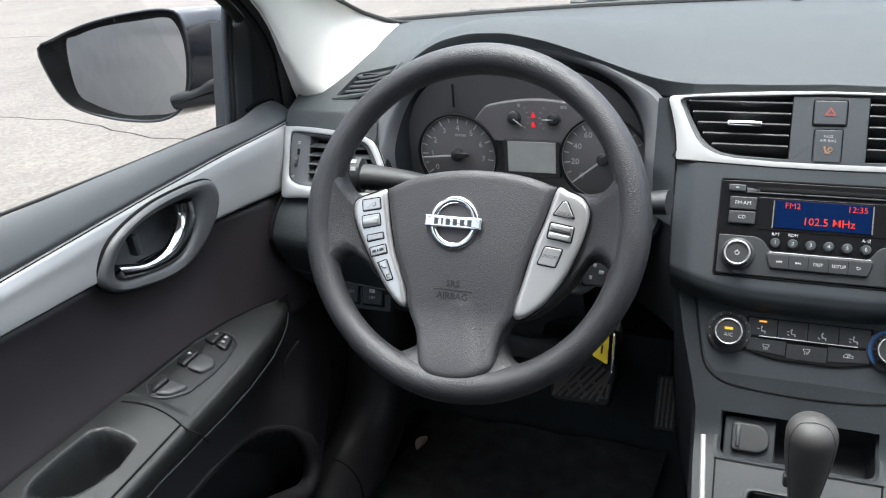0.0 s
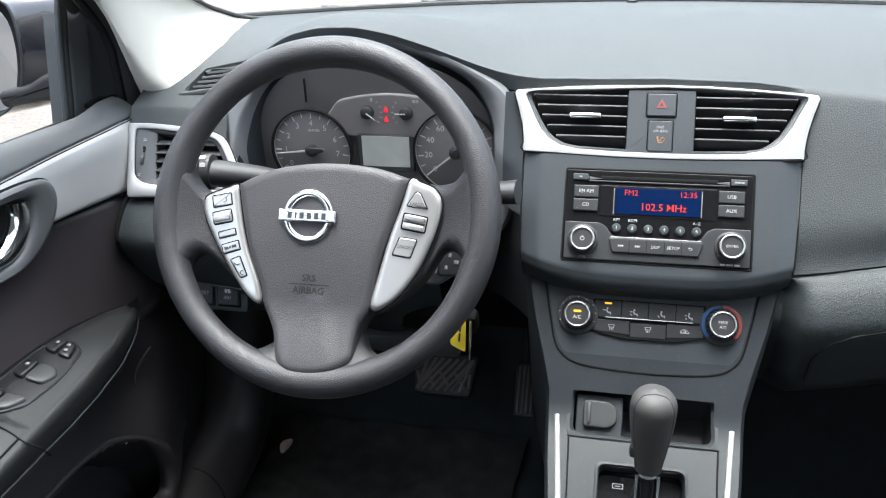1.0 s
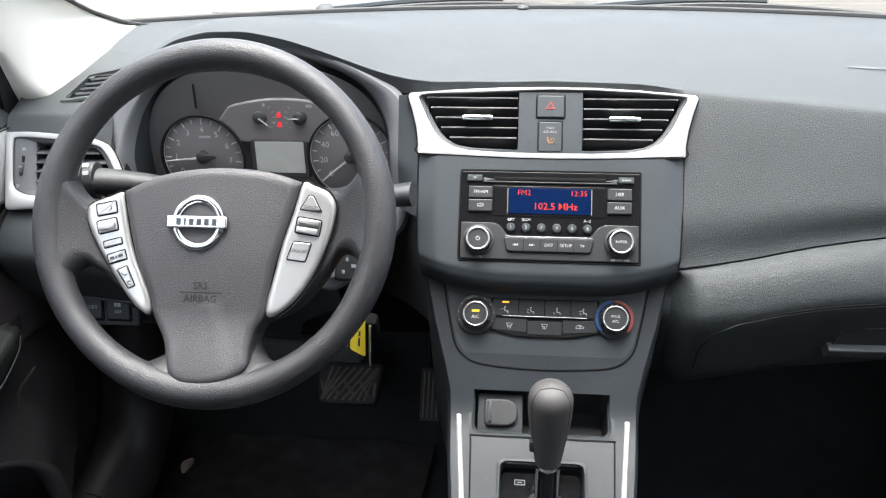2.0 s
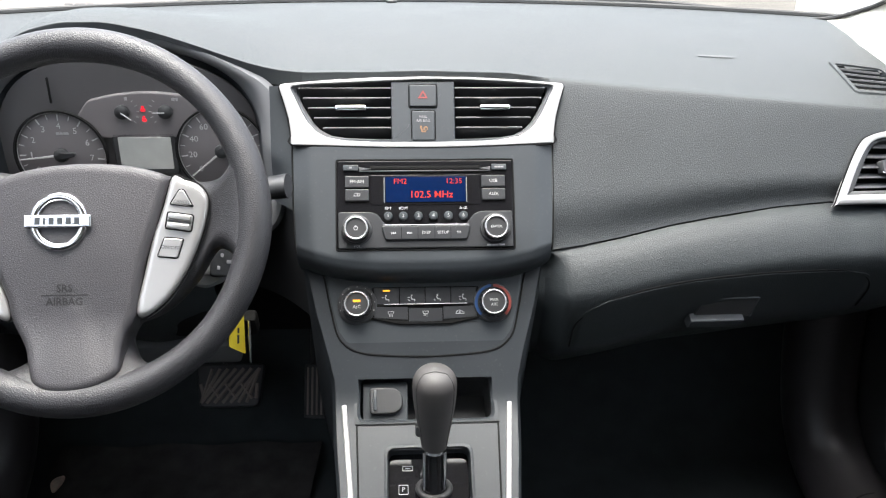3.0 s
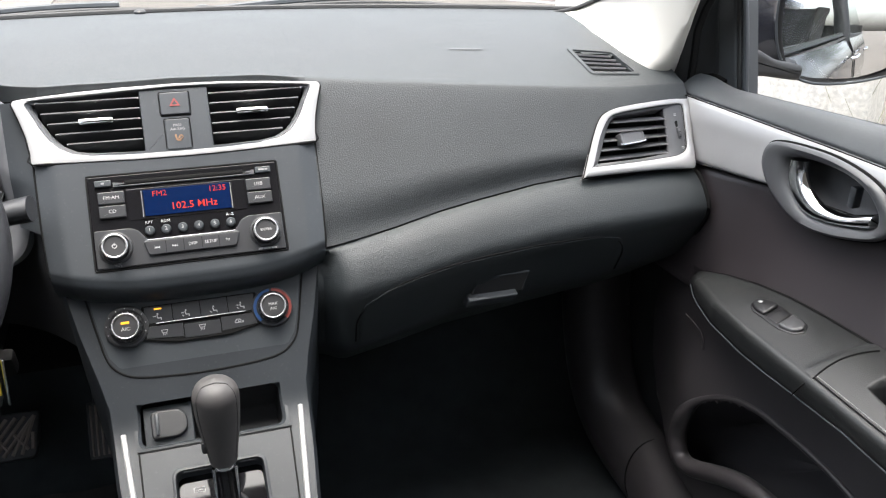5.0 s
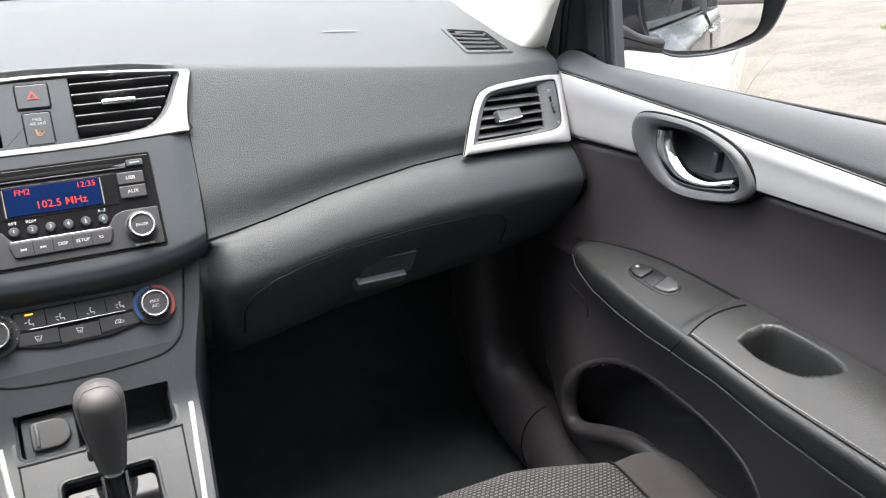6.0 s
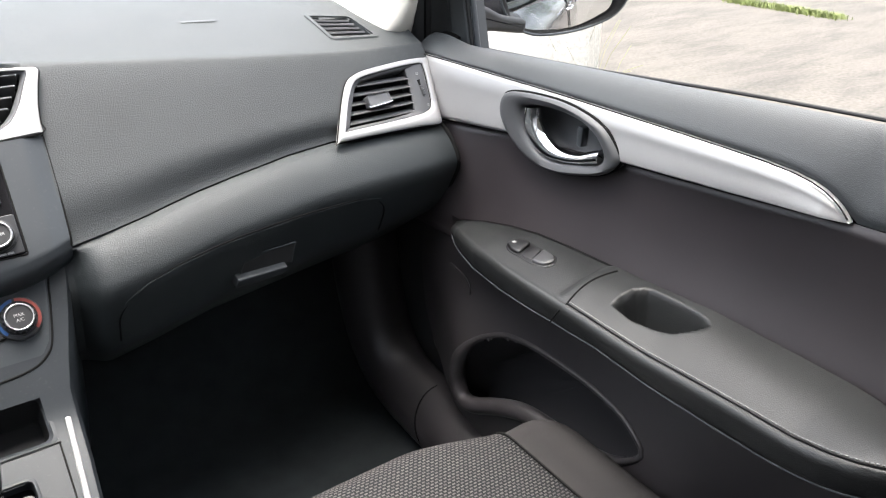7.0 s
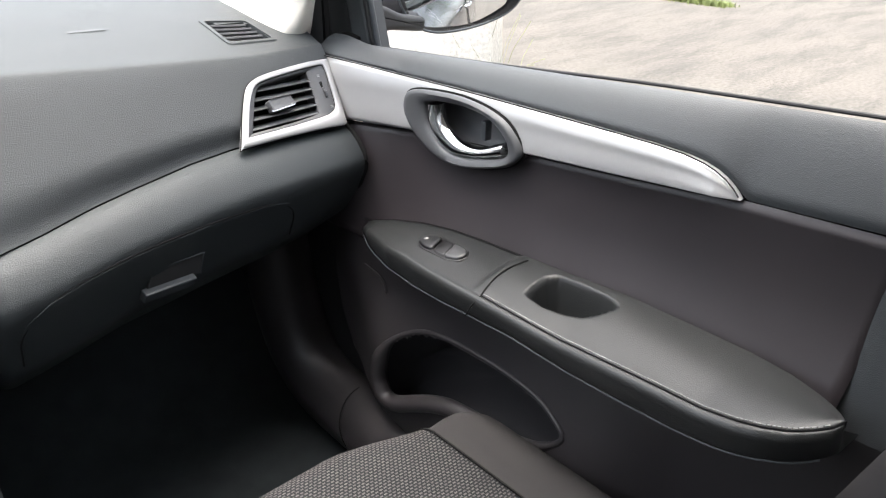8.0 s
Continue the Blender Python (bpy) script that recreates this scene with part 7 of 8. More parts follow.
    pane = part("window_pane", grid(lambda u, v: w(0.760 - 0.19 * v ** 1.2, interp(v, [0, 1], [0.90, 0.50]) + (-0.30 - interp(v, [0, 1], [0.90, 0.50])) * u, sill_z(0.98 - 1.28 * u) - 0.005 + 0.46 * v), 12, 12), GLASS, d, "clear door glass")
    pane.visible_shadow = False
    return d


door(1, "door_1", "passenger door inner panel, closed, charcoal with a silver accent strip")
door(-1, "door_2", "driver door inner panel, closed, charcoal with window switches")

# ---- windscreen pillars, weatherstrips, sail panels ----
for sg in (-1, 1):
    pil = thing("pillar_trim", (sg * 0.66, 1.15, 0.98), "light beige windscreen pillar trim", "pillar trim", "pillar trims", "structure")

    def pillar(u, v, sg=sg):
        """Sheet between the glass edge and the door seal, leaning back to the roof."""
        ka, kb = [0, 0.04, 0.09, 0.17, 1], [0, 0.06, 0.12, 0.18, 0.24, 0.29, 0.35, 0.65, 1]
        a = Vector((interp(u, ka, [0.582, 0.635, 0.660, 0.662, 0.56]), interp(u, ka, [1.250, 1.217, 1.17, 1.10, 0.43]), interp(u, ka, [0.998, 1.0105, 1.033, 1.064, 1.41])))
        b = Vector((interp(u, kb, [0.704, 0.702, 0.701, 0.700, 0.699, 0.697, 0.692, 0.648, 0.60]), interp(u, kb, [1.019, 1.016, 1.014, 1.008, 0.997, 0.980, 0.945, 0.70, 0.33]), interp(u, kb, [0.925, 0.944, 0.976, 1.009, 1.039, 1.061, 1.09, 1.25, 1.42])))
        p = a.lerp(b, v)
        p += Vector((-0.022, -0.02, 0.008)) * math.sin(math.pi * v) * smoothstep(0.3, 0.85, u)
        # the foot spreads inwards over the dash
        kv = [0, 0.12, 0.25, 0.36, 0.46, 0.56, 0.66, 0.78, 0.9, 1]
        foot = Vector((interp(v, kv, [0.582, 0.600, 0.604, 0.609, 0.616, 0.625, 0.636, 0.660, 0.690, 0.704]), interp(v, kv, [1.250, 1.180, 1.112, 1.072, 1.037, 1.008, 0.986, 0.980, 1.003, 1.019]), interp(v, kv, [0.998, 0.997, 0.989, 0.980, 0.971, 0.961, 0.953, 0.948, 0.941, 0.925])))
        p += (foot - Vector((0.582, 1.250, 0.998)).lerp(Vector((0.704, 1.019, 0.925)), v)) * (1 - 0.80 * smoothstep(0.05, 0.85, u))
        return Vector((sg * p.x, p.y, p.z))
    part("trim", grid(pillar, 48, 20), BEIGE, pil, smooth=80)

    def groove_line(z, sg=sg):
        """The fold between the seal's broad rib and its thin lip."""
        kz = [0.915, 0.940, 0.972, 1.005, 1.035, 1.061, 1.088, 1.25, 1.42]
        return Vector((sg * interp(z, kz, [0.716, 0.716, 0.716, 0.715, 0.715, 0.714, 0.711, 0.668, 0.62]), interp(z, kz, [0.998, 0.997, 0.996, 0.994, 0.981, 0.961, 0.932, 0.68, 0.31]), z))
    heights = [0.915 + 0.50 * (i / 59) ** 1.4 for i in range(60)]

    def seal_skin(u, v, sg=sg):
        """The broad rubber rib, bulging a little from the pillar's edge to the fold."""
        z = heights[int(round(u * 59))]
        kz = [0.915, 0.944, 0.976, 1.009, 1.039, 1.061, 1.09, 1.25, 1.42]
        e = Vector((sg * interp(z, kz, [0.703, 0.702, 0.701, 0.700, 0.699, 0.697, 0.692, 0.648, 0.60]), interp(z, kz, [1.020, 1.016, 1.014, 1.008, 0.997, 0.980, 0.945, 0.70, 0.33]), z))
        return e.lerp(groove_line(z), v) + Vector((-sg * 0.0065, -0.004, 0)) * math.sin(math.pi * v) ** 0.7
    part("door_seal", grid(seal_skin, 59, 12), DARK, pil, "broad black rubber door seal", smooth=80)
    part("seal_groove", sweep([groove_line(z) for z in heights], 0.0020, 8), DEEP, pil)
    part("seal_lip", sweep([groove_line(z) + Vector((sg * 0.007, 0.003, 0)) for z in heights], 0.0058, 12), WEATHER, pil, "thin lip of the door seal")
    part("glass_joint", sweep([pillar(u, 0.0) + Vector((-sg * 0.002, -0.002, 0.001)) for u in np.linspace(0, 1, 60)], 0.0034, 8), WEATHER, pil)
    sail = thing("sail_panel", (sg * 0.74, 0.96, 0.93), "charcoal moulded sail panel at the window's front corner", "sail panel", "sail panels")

    def sail_skin(u, v, sg=sg):
        """The cover's skin: u from the seal back to the window channel, v upwards; hollow before the fold, flat behind it."""
        z = 0.915 + 0.151 * v
        fore = Vector((0.727, interp(z, [0.915, 0.939, 0.969, 1.002, 1.035, 1.066], [1.012, 1.010, 1.008, 1.003, 0.990, 0.966]), z))
        fold = Vector((0.7375, min(0.956 + 0.226 * (z - 0.945), fore.y - 0.002), z))
        aft = Vector((0.742, 0.921 + 0.226 * (z - 0.945), z))
        if u < 0.6:
            p = fore.lerp(fold, u / 0.6)
            p.x += 0.010 * math.sin(math.pi * u / 0.6) * min(1, (fore.y - fold.y) / 0.03)
        else:
            p = fold.lerp(aft, (u - 0.6) / 0.4)
        p.z -= 0.006 * smoothstep(0.8, 1.0, v) * smoothstep(0.7, 1.0, u)
        p.x += 0.004 * smoothstep(0.94, 1.0, v) + 0.003 * smoothstep(0.95, 1.0, u)
        return Vector((sg * p.x, p.y, p.z))
    rim_back = grid(lambda u, v: sail_skin(1.0, v) + Vector((sg * 0.03 * u, -0.002 * u, 0)), 2, 24)
    part("cover", join(grid(sail_skin, 40, 32), rim_back), DOORPAD, sail, "charcoal moulded cover", smooth=35)
    part("foot_gap", sweep([Vector((sg * 0.7355, y, z)) for y, z in spline([(0.937, 0.9420), (0.951, 0.9445), (0.966, 0.9450), (0.982, 0.9415), (0.998, 0.9400), (1.010, 0.938)], 20)], 0.0030, 8), DEEP, sail)
    post = spline([(sg * 0.747, 0.902, 0.925), (sg * 0.747, 0.906, 0.943), (sg * 0.747, 0.923, 1.02), (sg * 0.744, 0.940, 1.09), (sg * 0.735, 0.955, 1.16)], 30)
    part("window_channel", sweep([p + Vector((-sg * 0.001, 0.0105, 0)) for p in post], 0.0056, 10), WEATHER, sail, "black rubber window channel")
    part("channel_post", sweep([p + Vector((0, 0.003, 0)) for p in post], 0.0045, 10), PLASTIC, sail, "grey window channel post")
    part("frame_corner", sweep([groove_line(z) + Vector((sg * 0.020, -0.004, 0)) for z in np.linspace(1.064, 1.30, 24)], 0.0075, 12), WEATHER, sail, "black window frame")

# ---- door mirrors ----
def door_mirror(sg):
    mi = thing("door_mirror", (sg * 0.86, 0.95, 0.93), "dark door mirror with a black rim and real reflecting glass", "door mirror", "door mirrors")
    M = Matrix.Translation((0.965, 0.975, 0.999) if sg > 0 else (-0.962, 0.975, 0.991)) @ pose(0, 0, 0, 90 - 4, 0, -21 if sg > 0 else 12) @ Matrix.Diagonal((0.78, 0.845, 1, 1))
    shell = [(-0.172, 0.040), (-0.138, 0.055), (-0.06, 0.078), (0.03, 0.092), (0.110, 0.095), (0.135, 0.075), (0.136, 0.0), (0.115, -0.060), (0.065, -0.092), (-0.02, -0.092), (-0.10, -0.074), (-0.142, -0.048), (-0.165, 0.0)]
    gl = [(-0.120, 0.046), (-0.095, 0.058), (-0.042, 0.071), (0.03, 0.078), (0.100, 0.081), (0.118, 0.060), (0.122, 0.016), (0.112, -0.036), (0.088, -0.080), (0.03, -0.0865), (-0.03, -0.0835), (-0.088, -0.064), (-0.120, -0.038)]
    s_ = -1 if sg > 0 else 1
    sh = [(s_ * p.x, p.y) for p in spline(shell, 72, True)]
    gg = [(s_ * p.x, p.y) for p in spline(gl, 72, True)]
    bm = bmesh.new()
    rings = []
    for f, z, dx in ((1.0, 0.012, 0), (1.0, 0.0, 0.002), (0.99, -0.03, 0.035), (0.97, -0.07, 0.075), (0.88, -0.11, 0.085), (0.6, -0.14, 0.08), (0.2, -0.15, 0.07)):
        rings.append([bm.verts.new(M @ Vector((a * f + s_ * dx, b * f, z))) for a, b in sh])
    for a, b in zip(rings, rings[1:]):
        for i in range(len(a)):
            j = (i + 1) % len(a)
            bm.faces.new((a[i], a[j], b[j], b[i]))
    bm.faces.new(rings[-1])
    part("housing", bm, PAINT, mi, "glossy dark painted housing", smooth=60)
    part("rim", hoop(M, sh, gg, [(0, 0.012), (0.06, 0.015), (0.2, 0.014), (1.0, 0.0), (1.0, -0.004)]), DEEP, mi, "black plastic rim", smooth=60)
    bm = bmesh.new()
    MG = M @ pose(0, 0, 0, 0, -4 if sg > 0 else 0)
    rings = [[bm.verts.new(MG @ Vector((a * f, b * f, 0.0012 + (0.0144 - (a * a + b * b) * f * f) / (2.6 if sg > 0 else 9.0)))) for a, b in gg] for f in (1, 0.85, 0.7, 0.55, 0.4, 0.25, 0.1)]
    for a, b in zip(rings, rings[1:]):
        for i in range(len(a)):
            j = (i + 1) % len(a)
            bm.faces.new((a[i], a[j], b[j], b[i]))
    bm.faces.new(rings[-1])
    part("rim_lip", sweep([M @ Vector((a * 1.0, b * 1.0, 0.013)) for a, b in sh], 0.0022, 8, closed=True), PLASTIC, mi, "thin grey edge of the rim")
    part("glass", bm, MIRROR, mi, "slightly domed mirror glass", smooth=80)
    wedge = rounded([(s2 * sg, h) for s2, h in ((0.760, 0.925), (0.760, 0.980), (0.815, 0.976), (0.850, 0.958), (0.900, 0.948), (0.895, 0.925), (0.830, 0.936), (0.790, 0.937))], 0.010)
    part("arm", plate(Matrix.Translation((0, 0.970, 0)) @ pose(0, 0, 0, 90), wedge, 0.075, 0.008, seg=4), DARK, mi, "dark grey wedge-shaped bracket")
    if sg > 0:
        bars(M @ Matrix.Translation((0.035, -0.046, 0.0012)), [0.010, 0.012], 0.003, 0.002, PRINT, mi)
        bars(M @ Matrix.Translation((0.035, -0.053, 0.0012)), [0.016], 0.003, 0.002, PRINT, mi)


door_mirror(1)
door_mirror(-1)

# ---- front passenger seat ----
seat = thing("front_seat", (0.36, 0.28, 0.28), "charcoal cloth front passenger seat with a woven centre panel", "car seat")


def cushion(u, v, x0, x1, top, puff, y0=-0.02, y1=0.555, drop=0.20):
    """A padded block: u round across from side to side, v from the back to the front and down."""
    x = x0 + (x1 - x0) * u
    e = 1 - abs(2 * u - 1)
    side = 1 - (1 - min(1, e / 0.15)) ** 2.4
    top += 0.022 * math.exp(-((e - 0.22) / 0.12) ** 2)
    if v < 0.7:
        y = y0 + (y1 - 0.055 - y0) * v / 0.7
        z = top + 0.03 * v / 0.7
    else:
        a = (v - 0.7) / 0.3 * math.pi * 0.62
        y = y1 - 0.055 + 0.055 * math.sin(a)
        z = top + 0.03 - 0.055 * (1 - math.cos(a)) * (1 + 1.1 * (v - 0.7) / 0.3)
    y -= 0.02 * max(0, 1 - u / 0.2) ** 2 + 0.085 * max(0, (u - 0.60) / 0.40) ** 1.35
    return Vector((x, y, z - drop * (1 - side) ** 1.5 + puff * math.sin(math.pi * u)))


part("cushion", grid(lambda u, v: cushion(u, v, 0.092, 0.640, 0.506, 0.0, -0.02, 0.652), 60, 50), SEATSIDE, seat, "charcoal cloth bolsters", smooth=80)
part("center_panel", grid(lambda u, v: cushion(0.5 + (u - 0.5) * 0.62, v, 0.092, 0.640, 0.509, 0.0, -0.02, 0.652) + Vector((0, 0.002, 0.004 * math.sin(math.pi * u) ** 0.4)), 40, 50), CLOTH, seat, "grey woven mesh cloth", smooth=80)
for e in (0.19, 0.81):
    part("seam", sweep([cushion(e, v, 0.092, 0.640, 0.511, 0.0, -0.02, 0.652) for v in np.linspace(0, 0.97, 50)], 0.0016, 6), DEEP, seat)
part("base", block(Matrix.Translation((0.35, 0.22, 0.38)), (0.40, 0.50, 0.20), 0.03, 3), DARK, seat)


def backrest(u, v):
    x = 0.115 + 0.520 * u
    e = 1 - abs(2 * u - 1)
    wing = smoothstep(0.38, 0.12, e)
    edge = 1 - (1 - min(1, e / 0.12)) ** 2
    z = 0.56 + 0.58 * v
    y = 0.085 - 0.23 * v - 0.05 * (1 - u) + (0.045 if u < 0.5 else 0.100) * wing * edge - 0.06 * (1 - edge) - 0.05 * smoothstep(0.85, 1, v)
    return Vector((x, y, z))


part("backrest", grid(backrest, 50, 40), SEATSIDE, seat, "charcoal cloth backrest", smooth=80)
part("backrest_panel", grid(lambda u, v: backrest(0.2 + 0.6 * u, v) + Vector((0, 0.004, 0)), 30, 30), CLOTH, seat, smooth=80)
part("back_shell", grid(lambda u, v: Vector((0.115 + 0.485 * u, -0.03 - 0.22 * v - 0.06 * math.sin(math.pi * u) - 0.06, 0.50 + 0.64 * v)), 20, 10), SEATSIDE, seat)

# ---- floor, kick panels, pedals ----
floor = tagged(part("floor", grid(lambda u, v: Vector((-0.80 + 1.6 * u, -1.6 + 3.0 * v, 0.27 + 0.35 * smoothstep(0.905, 1.0, v) + 0.004 * math.sin(23 * u) * math.sin(17 * v))), 60, 90), CARPET), "black carpeted car floor rising to the firewall", "floor", kind="structure")
tagged(part("firewall", block(Matrix.Translation((0, 1.40, 0.62)), (1.56, 0.02, 0.62), 0), CARPET), "black firewall behind the dashboard", "wall", kind="structure")
mats_ = thing("floor_mat", (-0.40, 0.9, 0.275), "black carpet floor mat in the driver footwell", "floor mat")
part("mat", grid(lambda u, v: Vector((-0.60 + 0.44 * u + 0.02 * math.sin(6 * v), 0.45 + 0.70 * v, 0.283 + 0.022 * smoothstep(0.9, 1.0, v) + 0.003 * math.sin(19 * u))), 24, 30), MATPILE, mats_)
for sg in (-1, 1):
    kick = thing("kick_panel", (sg * 0.66, 0.9, 0.29), "black plastic kick panel and door sill beside the footwell", "kick panel", "kick panels", "structure")
    path = spline([(sg * 0.64, 1.09, 0.68), (sg * 0.64, 1.08, 0.57), (sg * 0.642, 1.064, 0.485), (sg * 0.645, 1.035, 0.41), (sg * 0.648, 0.980, 0.36), (sg * 0.652, 0.885, 0.337), (sg * 0.654, 0.70, 0.325), (sg * 0.656, 0.3, 0.31), (sg * 0.656, -0.4, 0.305)], 70)
    part("sill_trim", sweep(path, 0.058, 24), DOORLOW, kick, "satin black sill trim", smooth=80)
    part("side_wall", block(Matrix.Translation((sg * 0.70, 1.12, 0.55)), (0.03, 0.44, 0.55), 0.004), DARK, kick)
    part("joint", sweep([Vector((sg * (0.65 + 0.056 * math.cos(a) * -1), 0.86 + 0.02 * math.sin(a), 0.338 + 0.056 * math.sin(a))) for a in np.linspace(-0.9, 1.6, 14)], 0.0013, 6), DEEP, kick)
hump = thing("tunnel_carpet", (0, 1.0, 0.28), "black carpet on the centre tunnel sides", "carpet", kind="structure")
part("carpet", block(Matrix.Translation((0, 1.02, 0.40)), (0.21, 0.5, 0.28), 0.03, 3), CARPET, hump)

brake = thing("brake_pedal", (-0.305, 1.12, 0.40), "rubber-faced brake pedal with a diagonal tread", "pedal")
BP = plane_pose((-0.302, 1.10, 0.455), 40)
part("pad", plate(BP, rounded([(-0.047, -0.032), (0.047, -0.032), (0.055, 0.036), (-0.052, 0.036)], 0.010), 0.014, 0.003), DARK, brake, "worn black rubber pad")
# ribs far paler than the pad: the daylight they catch is in their colour
for i in range(9):
    t = -0.050 + 0.0125 * i
    for sgn, off in ((1, 0), (-1, 0)):
        a0, a1 = Vector((t - 0.022, -0.026)), Vector((t + 0.022, 0.028))
        if sgn < 0:
            if i % 2:
                continue
            a0, a1 = Vector((t + 0.012, -0.020)), Vector((t - 0.006, 0.004))
        a0.x, a1.x = max(-0.043, min(0.043, a0.x)), max(-0.045, min(0.047, a1.x))
        if (a1 - a0).length > 0.02:
            part("tread_rib", sweep([BP @ Vector((a0.x, a0.y, 0.001)), BP @ Vector((a1.x, a1.y, 0.001))], 0.0028, 6), RUBBER, brake)
part("arm", sweep([(-0.306, 1.115, 0.45), (-0.306, 1.18, 0.56), (-0.306, 1.25, 0.70)], 0.010, 8), DARK, brake)
gas = thing("accelerator_pedal", (-0.165, 1.09, 0.42), "ribbed black rubber accelerator pedal", "pedal")
GP = plane_pose((-0.164, 1.07, 0.463), 38)
part("pad", plate(GP, rect(-0.016, -0.042, 0.016, 0.042, 0.004), 0.012, 0.002), DARK, gas)
for i in range(4):
    part("tread_rib", block(GP @ Matrix.Translation((-0.0105 + 0.007 * i, 0, 0.001)), (0.003, 0.074, 0.003), 0.001), RUBBER, gas)
part("arm", sweep([(-0.166, 1.09, 0.45), (-0.166, 1.16, 0.58), (-0.166, 1.25, 0.70)], 0.007, 8), DARK, gas)
leaf = thing("dry_leaf", (-0.59, 1.06, 0.28), "small dry pinkish-brown leaf on the driver's carpet", "leaf")
part("blade", grid(lambda u, v: Vector((-0.592 + 0.010 * v + (u - 0.5) * 0.020 * math.sin(math.pi * v) ** 0.8, 1.058 + 0.026 * v, 0.284 + 0.016 * v + abs(u - 0.5) * 0.012 * math.sin(math.pi * v))), 6, 12), LEAF, leaf)


# ---- car shell ----
screen = thing("windshield", (0, 1.33, 1.0), "clear raked windshield with a black edge band", "windshield", kind="structure")


def glass_at(u, v):
    x = -0.66 + 1.32 * u
    lo = Vector((x, 1.345 - 0.24 * x * x, 1.010 - 0.022 * x * x))
    hi = Vector((x * 0.85, 0.47 - 0.18 * x * x, 1.425 - 0.03 * x * x))
    return lo.lerp(hi, v)


pane = part("pane", grid(glass_at, 20, 12), GLASS, screen)
pane.visible_shadow = False
part("edge_band", sweep([glass_at(u, 0) + Vector((0, -0.010, 0.008)) for u in np.linspace(0.0, 1, 50)], 0.0055, 8), WEATHER, screen, "black ceramic edge band")
bars(Matrix.Translation(glass_at(0.135, 0.03) + Vector((0.0, -0.021, 0.006))) @ pose(0, 0, 0, 25), [0.012, 0.016, 0.010, 0.014], 0.004, 0.002, DARK, screen)
roof = thing("roof", (0, -0.6, 1.40), "pale cloth headliner under the car roof", "ceiling", kind="structure")
part("headliner", grid(lambda u, v: Vector((-0.60 + 1.2 * u, 0.45 - 2.0 * v, 1.405 + 0.02 * math.sin(math.pi * u) - 0.03 * v)), 16, 16), HEADLINER, roof)
part("roof_skin", grid(lambda u, v: Vector((-0.64 + 1.28 * u, 0.48 - 2.1 * v, 1.455 + 0.03 * math.sin(math.pi * u) - 0.03 * v)), 12, 12), PAINT, roof)
for sg in (-1, 1):
    part("roof_rail", sweep([Vector((sg * 0.60, 0.46, 1.42)), Vector((sg * 0.61, -0.5, 1.43)), Vector((sg * 0.60, -1.6, 1.39))], 0.04, 10), BEIGE, roof)
    tagged(part("middle_pillar", sweep([Vector((sg * 0.735, -0.34, 0.30)), Vector((sg * 0.735, -0.36, 0.96)), Vector((sg * 0.615, -0.42, 1.42))], 0.06, 12), DARK), "dark middle door pillar trim", "pillar", kind="structure")
    tagged(part("rear_side_wall", block(Matrix.Translation((sg * 0.76, -1.0, 0.62)), (0.06, 1.2, 0.72), 0.01), DARK), "dark rear side wall", "wall", kind="structure")
tagged(part("rear_wall", block(Matrix.Translation((0, -1.45, 0.64)), (1.56, 0.08, 0.84), 0.01), SEATSIDE), "dark rear seat wall", "wall", kind="structure")
tagged(part("underbody", block(Matrix.Translation((0, -0.1, 0.235)), (1.64, 3.0, 0.05), 0.01), DARK), "car floor pan", "floor", kind="structure")

for sg in (-1, 1):
    side = thing("car_body_side", (sg * 0.86, -1.0, 0.25), "glossy dark painted rear door and quarter panel", "car body", "car body sides")
    part("panel", grid(lambda u, v, sg=sg: Vector((sg * interp(v, [0, 0.15, 0.5, 1], [0.785, 0.845, 0.885, 0.85]), -0.37 - 1.15 * u, 0.955 - 0.70 * v + 0.02 * u * (1 - v))), 30, 16), PAINT, side, smooth=80)
    part("rear_window", grid(lambda u, v, sg=sg: Vector((sg * (0.785 - 0.17 * v), -0.37 - 1.12 * u, 0.965 + 0.42 * v)), 8, 6), TINTED, side, "dark tinted rear side glass")
    part("door_handle", sweep(spline([(sg * 0.875, -0.98, 0.83), (sg * 0.905, -1.02, 0.835), (sg * 0.905, -1.14, 0.838), (sg * 0.875, -1.18, 0.838)], 16), 0.011, 10), RINGS, side, "bright outer door handle")
    part("door_gap", sweep([(sg * 0.848, -0.372, 0.86), (sg * 0.888, -0.372, 0.62), (sg * 0.86, -0.372, 0.30)], 0.004, 6), DEEP, side)

hood = thing("car_hood", (0, 1.9, 0.95), "dark painted car hood beyond the windshield", "car hood")
part("panel", grid(lambda u, v: Vector((-0.80 + 1.6 * u, 1.49 + 0.92 * v, 0.945 - 0.15 * v ** 1.2 - 0.10 * (2 * u - 1) ** 4 - 0.01 * (2 * u - 1) ** 2)), 30, 20), PAINT, hood, smooth=80)
part("nose", grid(lambda u, v: Vector((-0.80 + 1.6 * u, 2.41 + 0.10 * math.sin(math.pi * v * 0.8) - 0.10 * (2 * u - 1) ** 2 * v, 0.795 - 0.10 * (2 * u - 1) ** 4 - 0.46 * v)), 20, 10), PAINT, hood, smooth=80)
for sg in (-1, 1):
    part("fender", grid(lambda u, v, sg=sg: Vector((sg * (0.80 + 0.07 * math.sin(v * 1.6)), 1.10 + 1.3 * u, 0.90 - 0.06 * u - 0.55 * v)), 14, 10), PAINT, hood, smooth=80)
cowl = thing("cowl_panel", (0, 1.42, 0.97), "black plastic cowl below the windshield", "cowl", kind="structure")
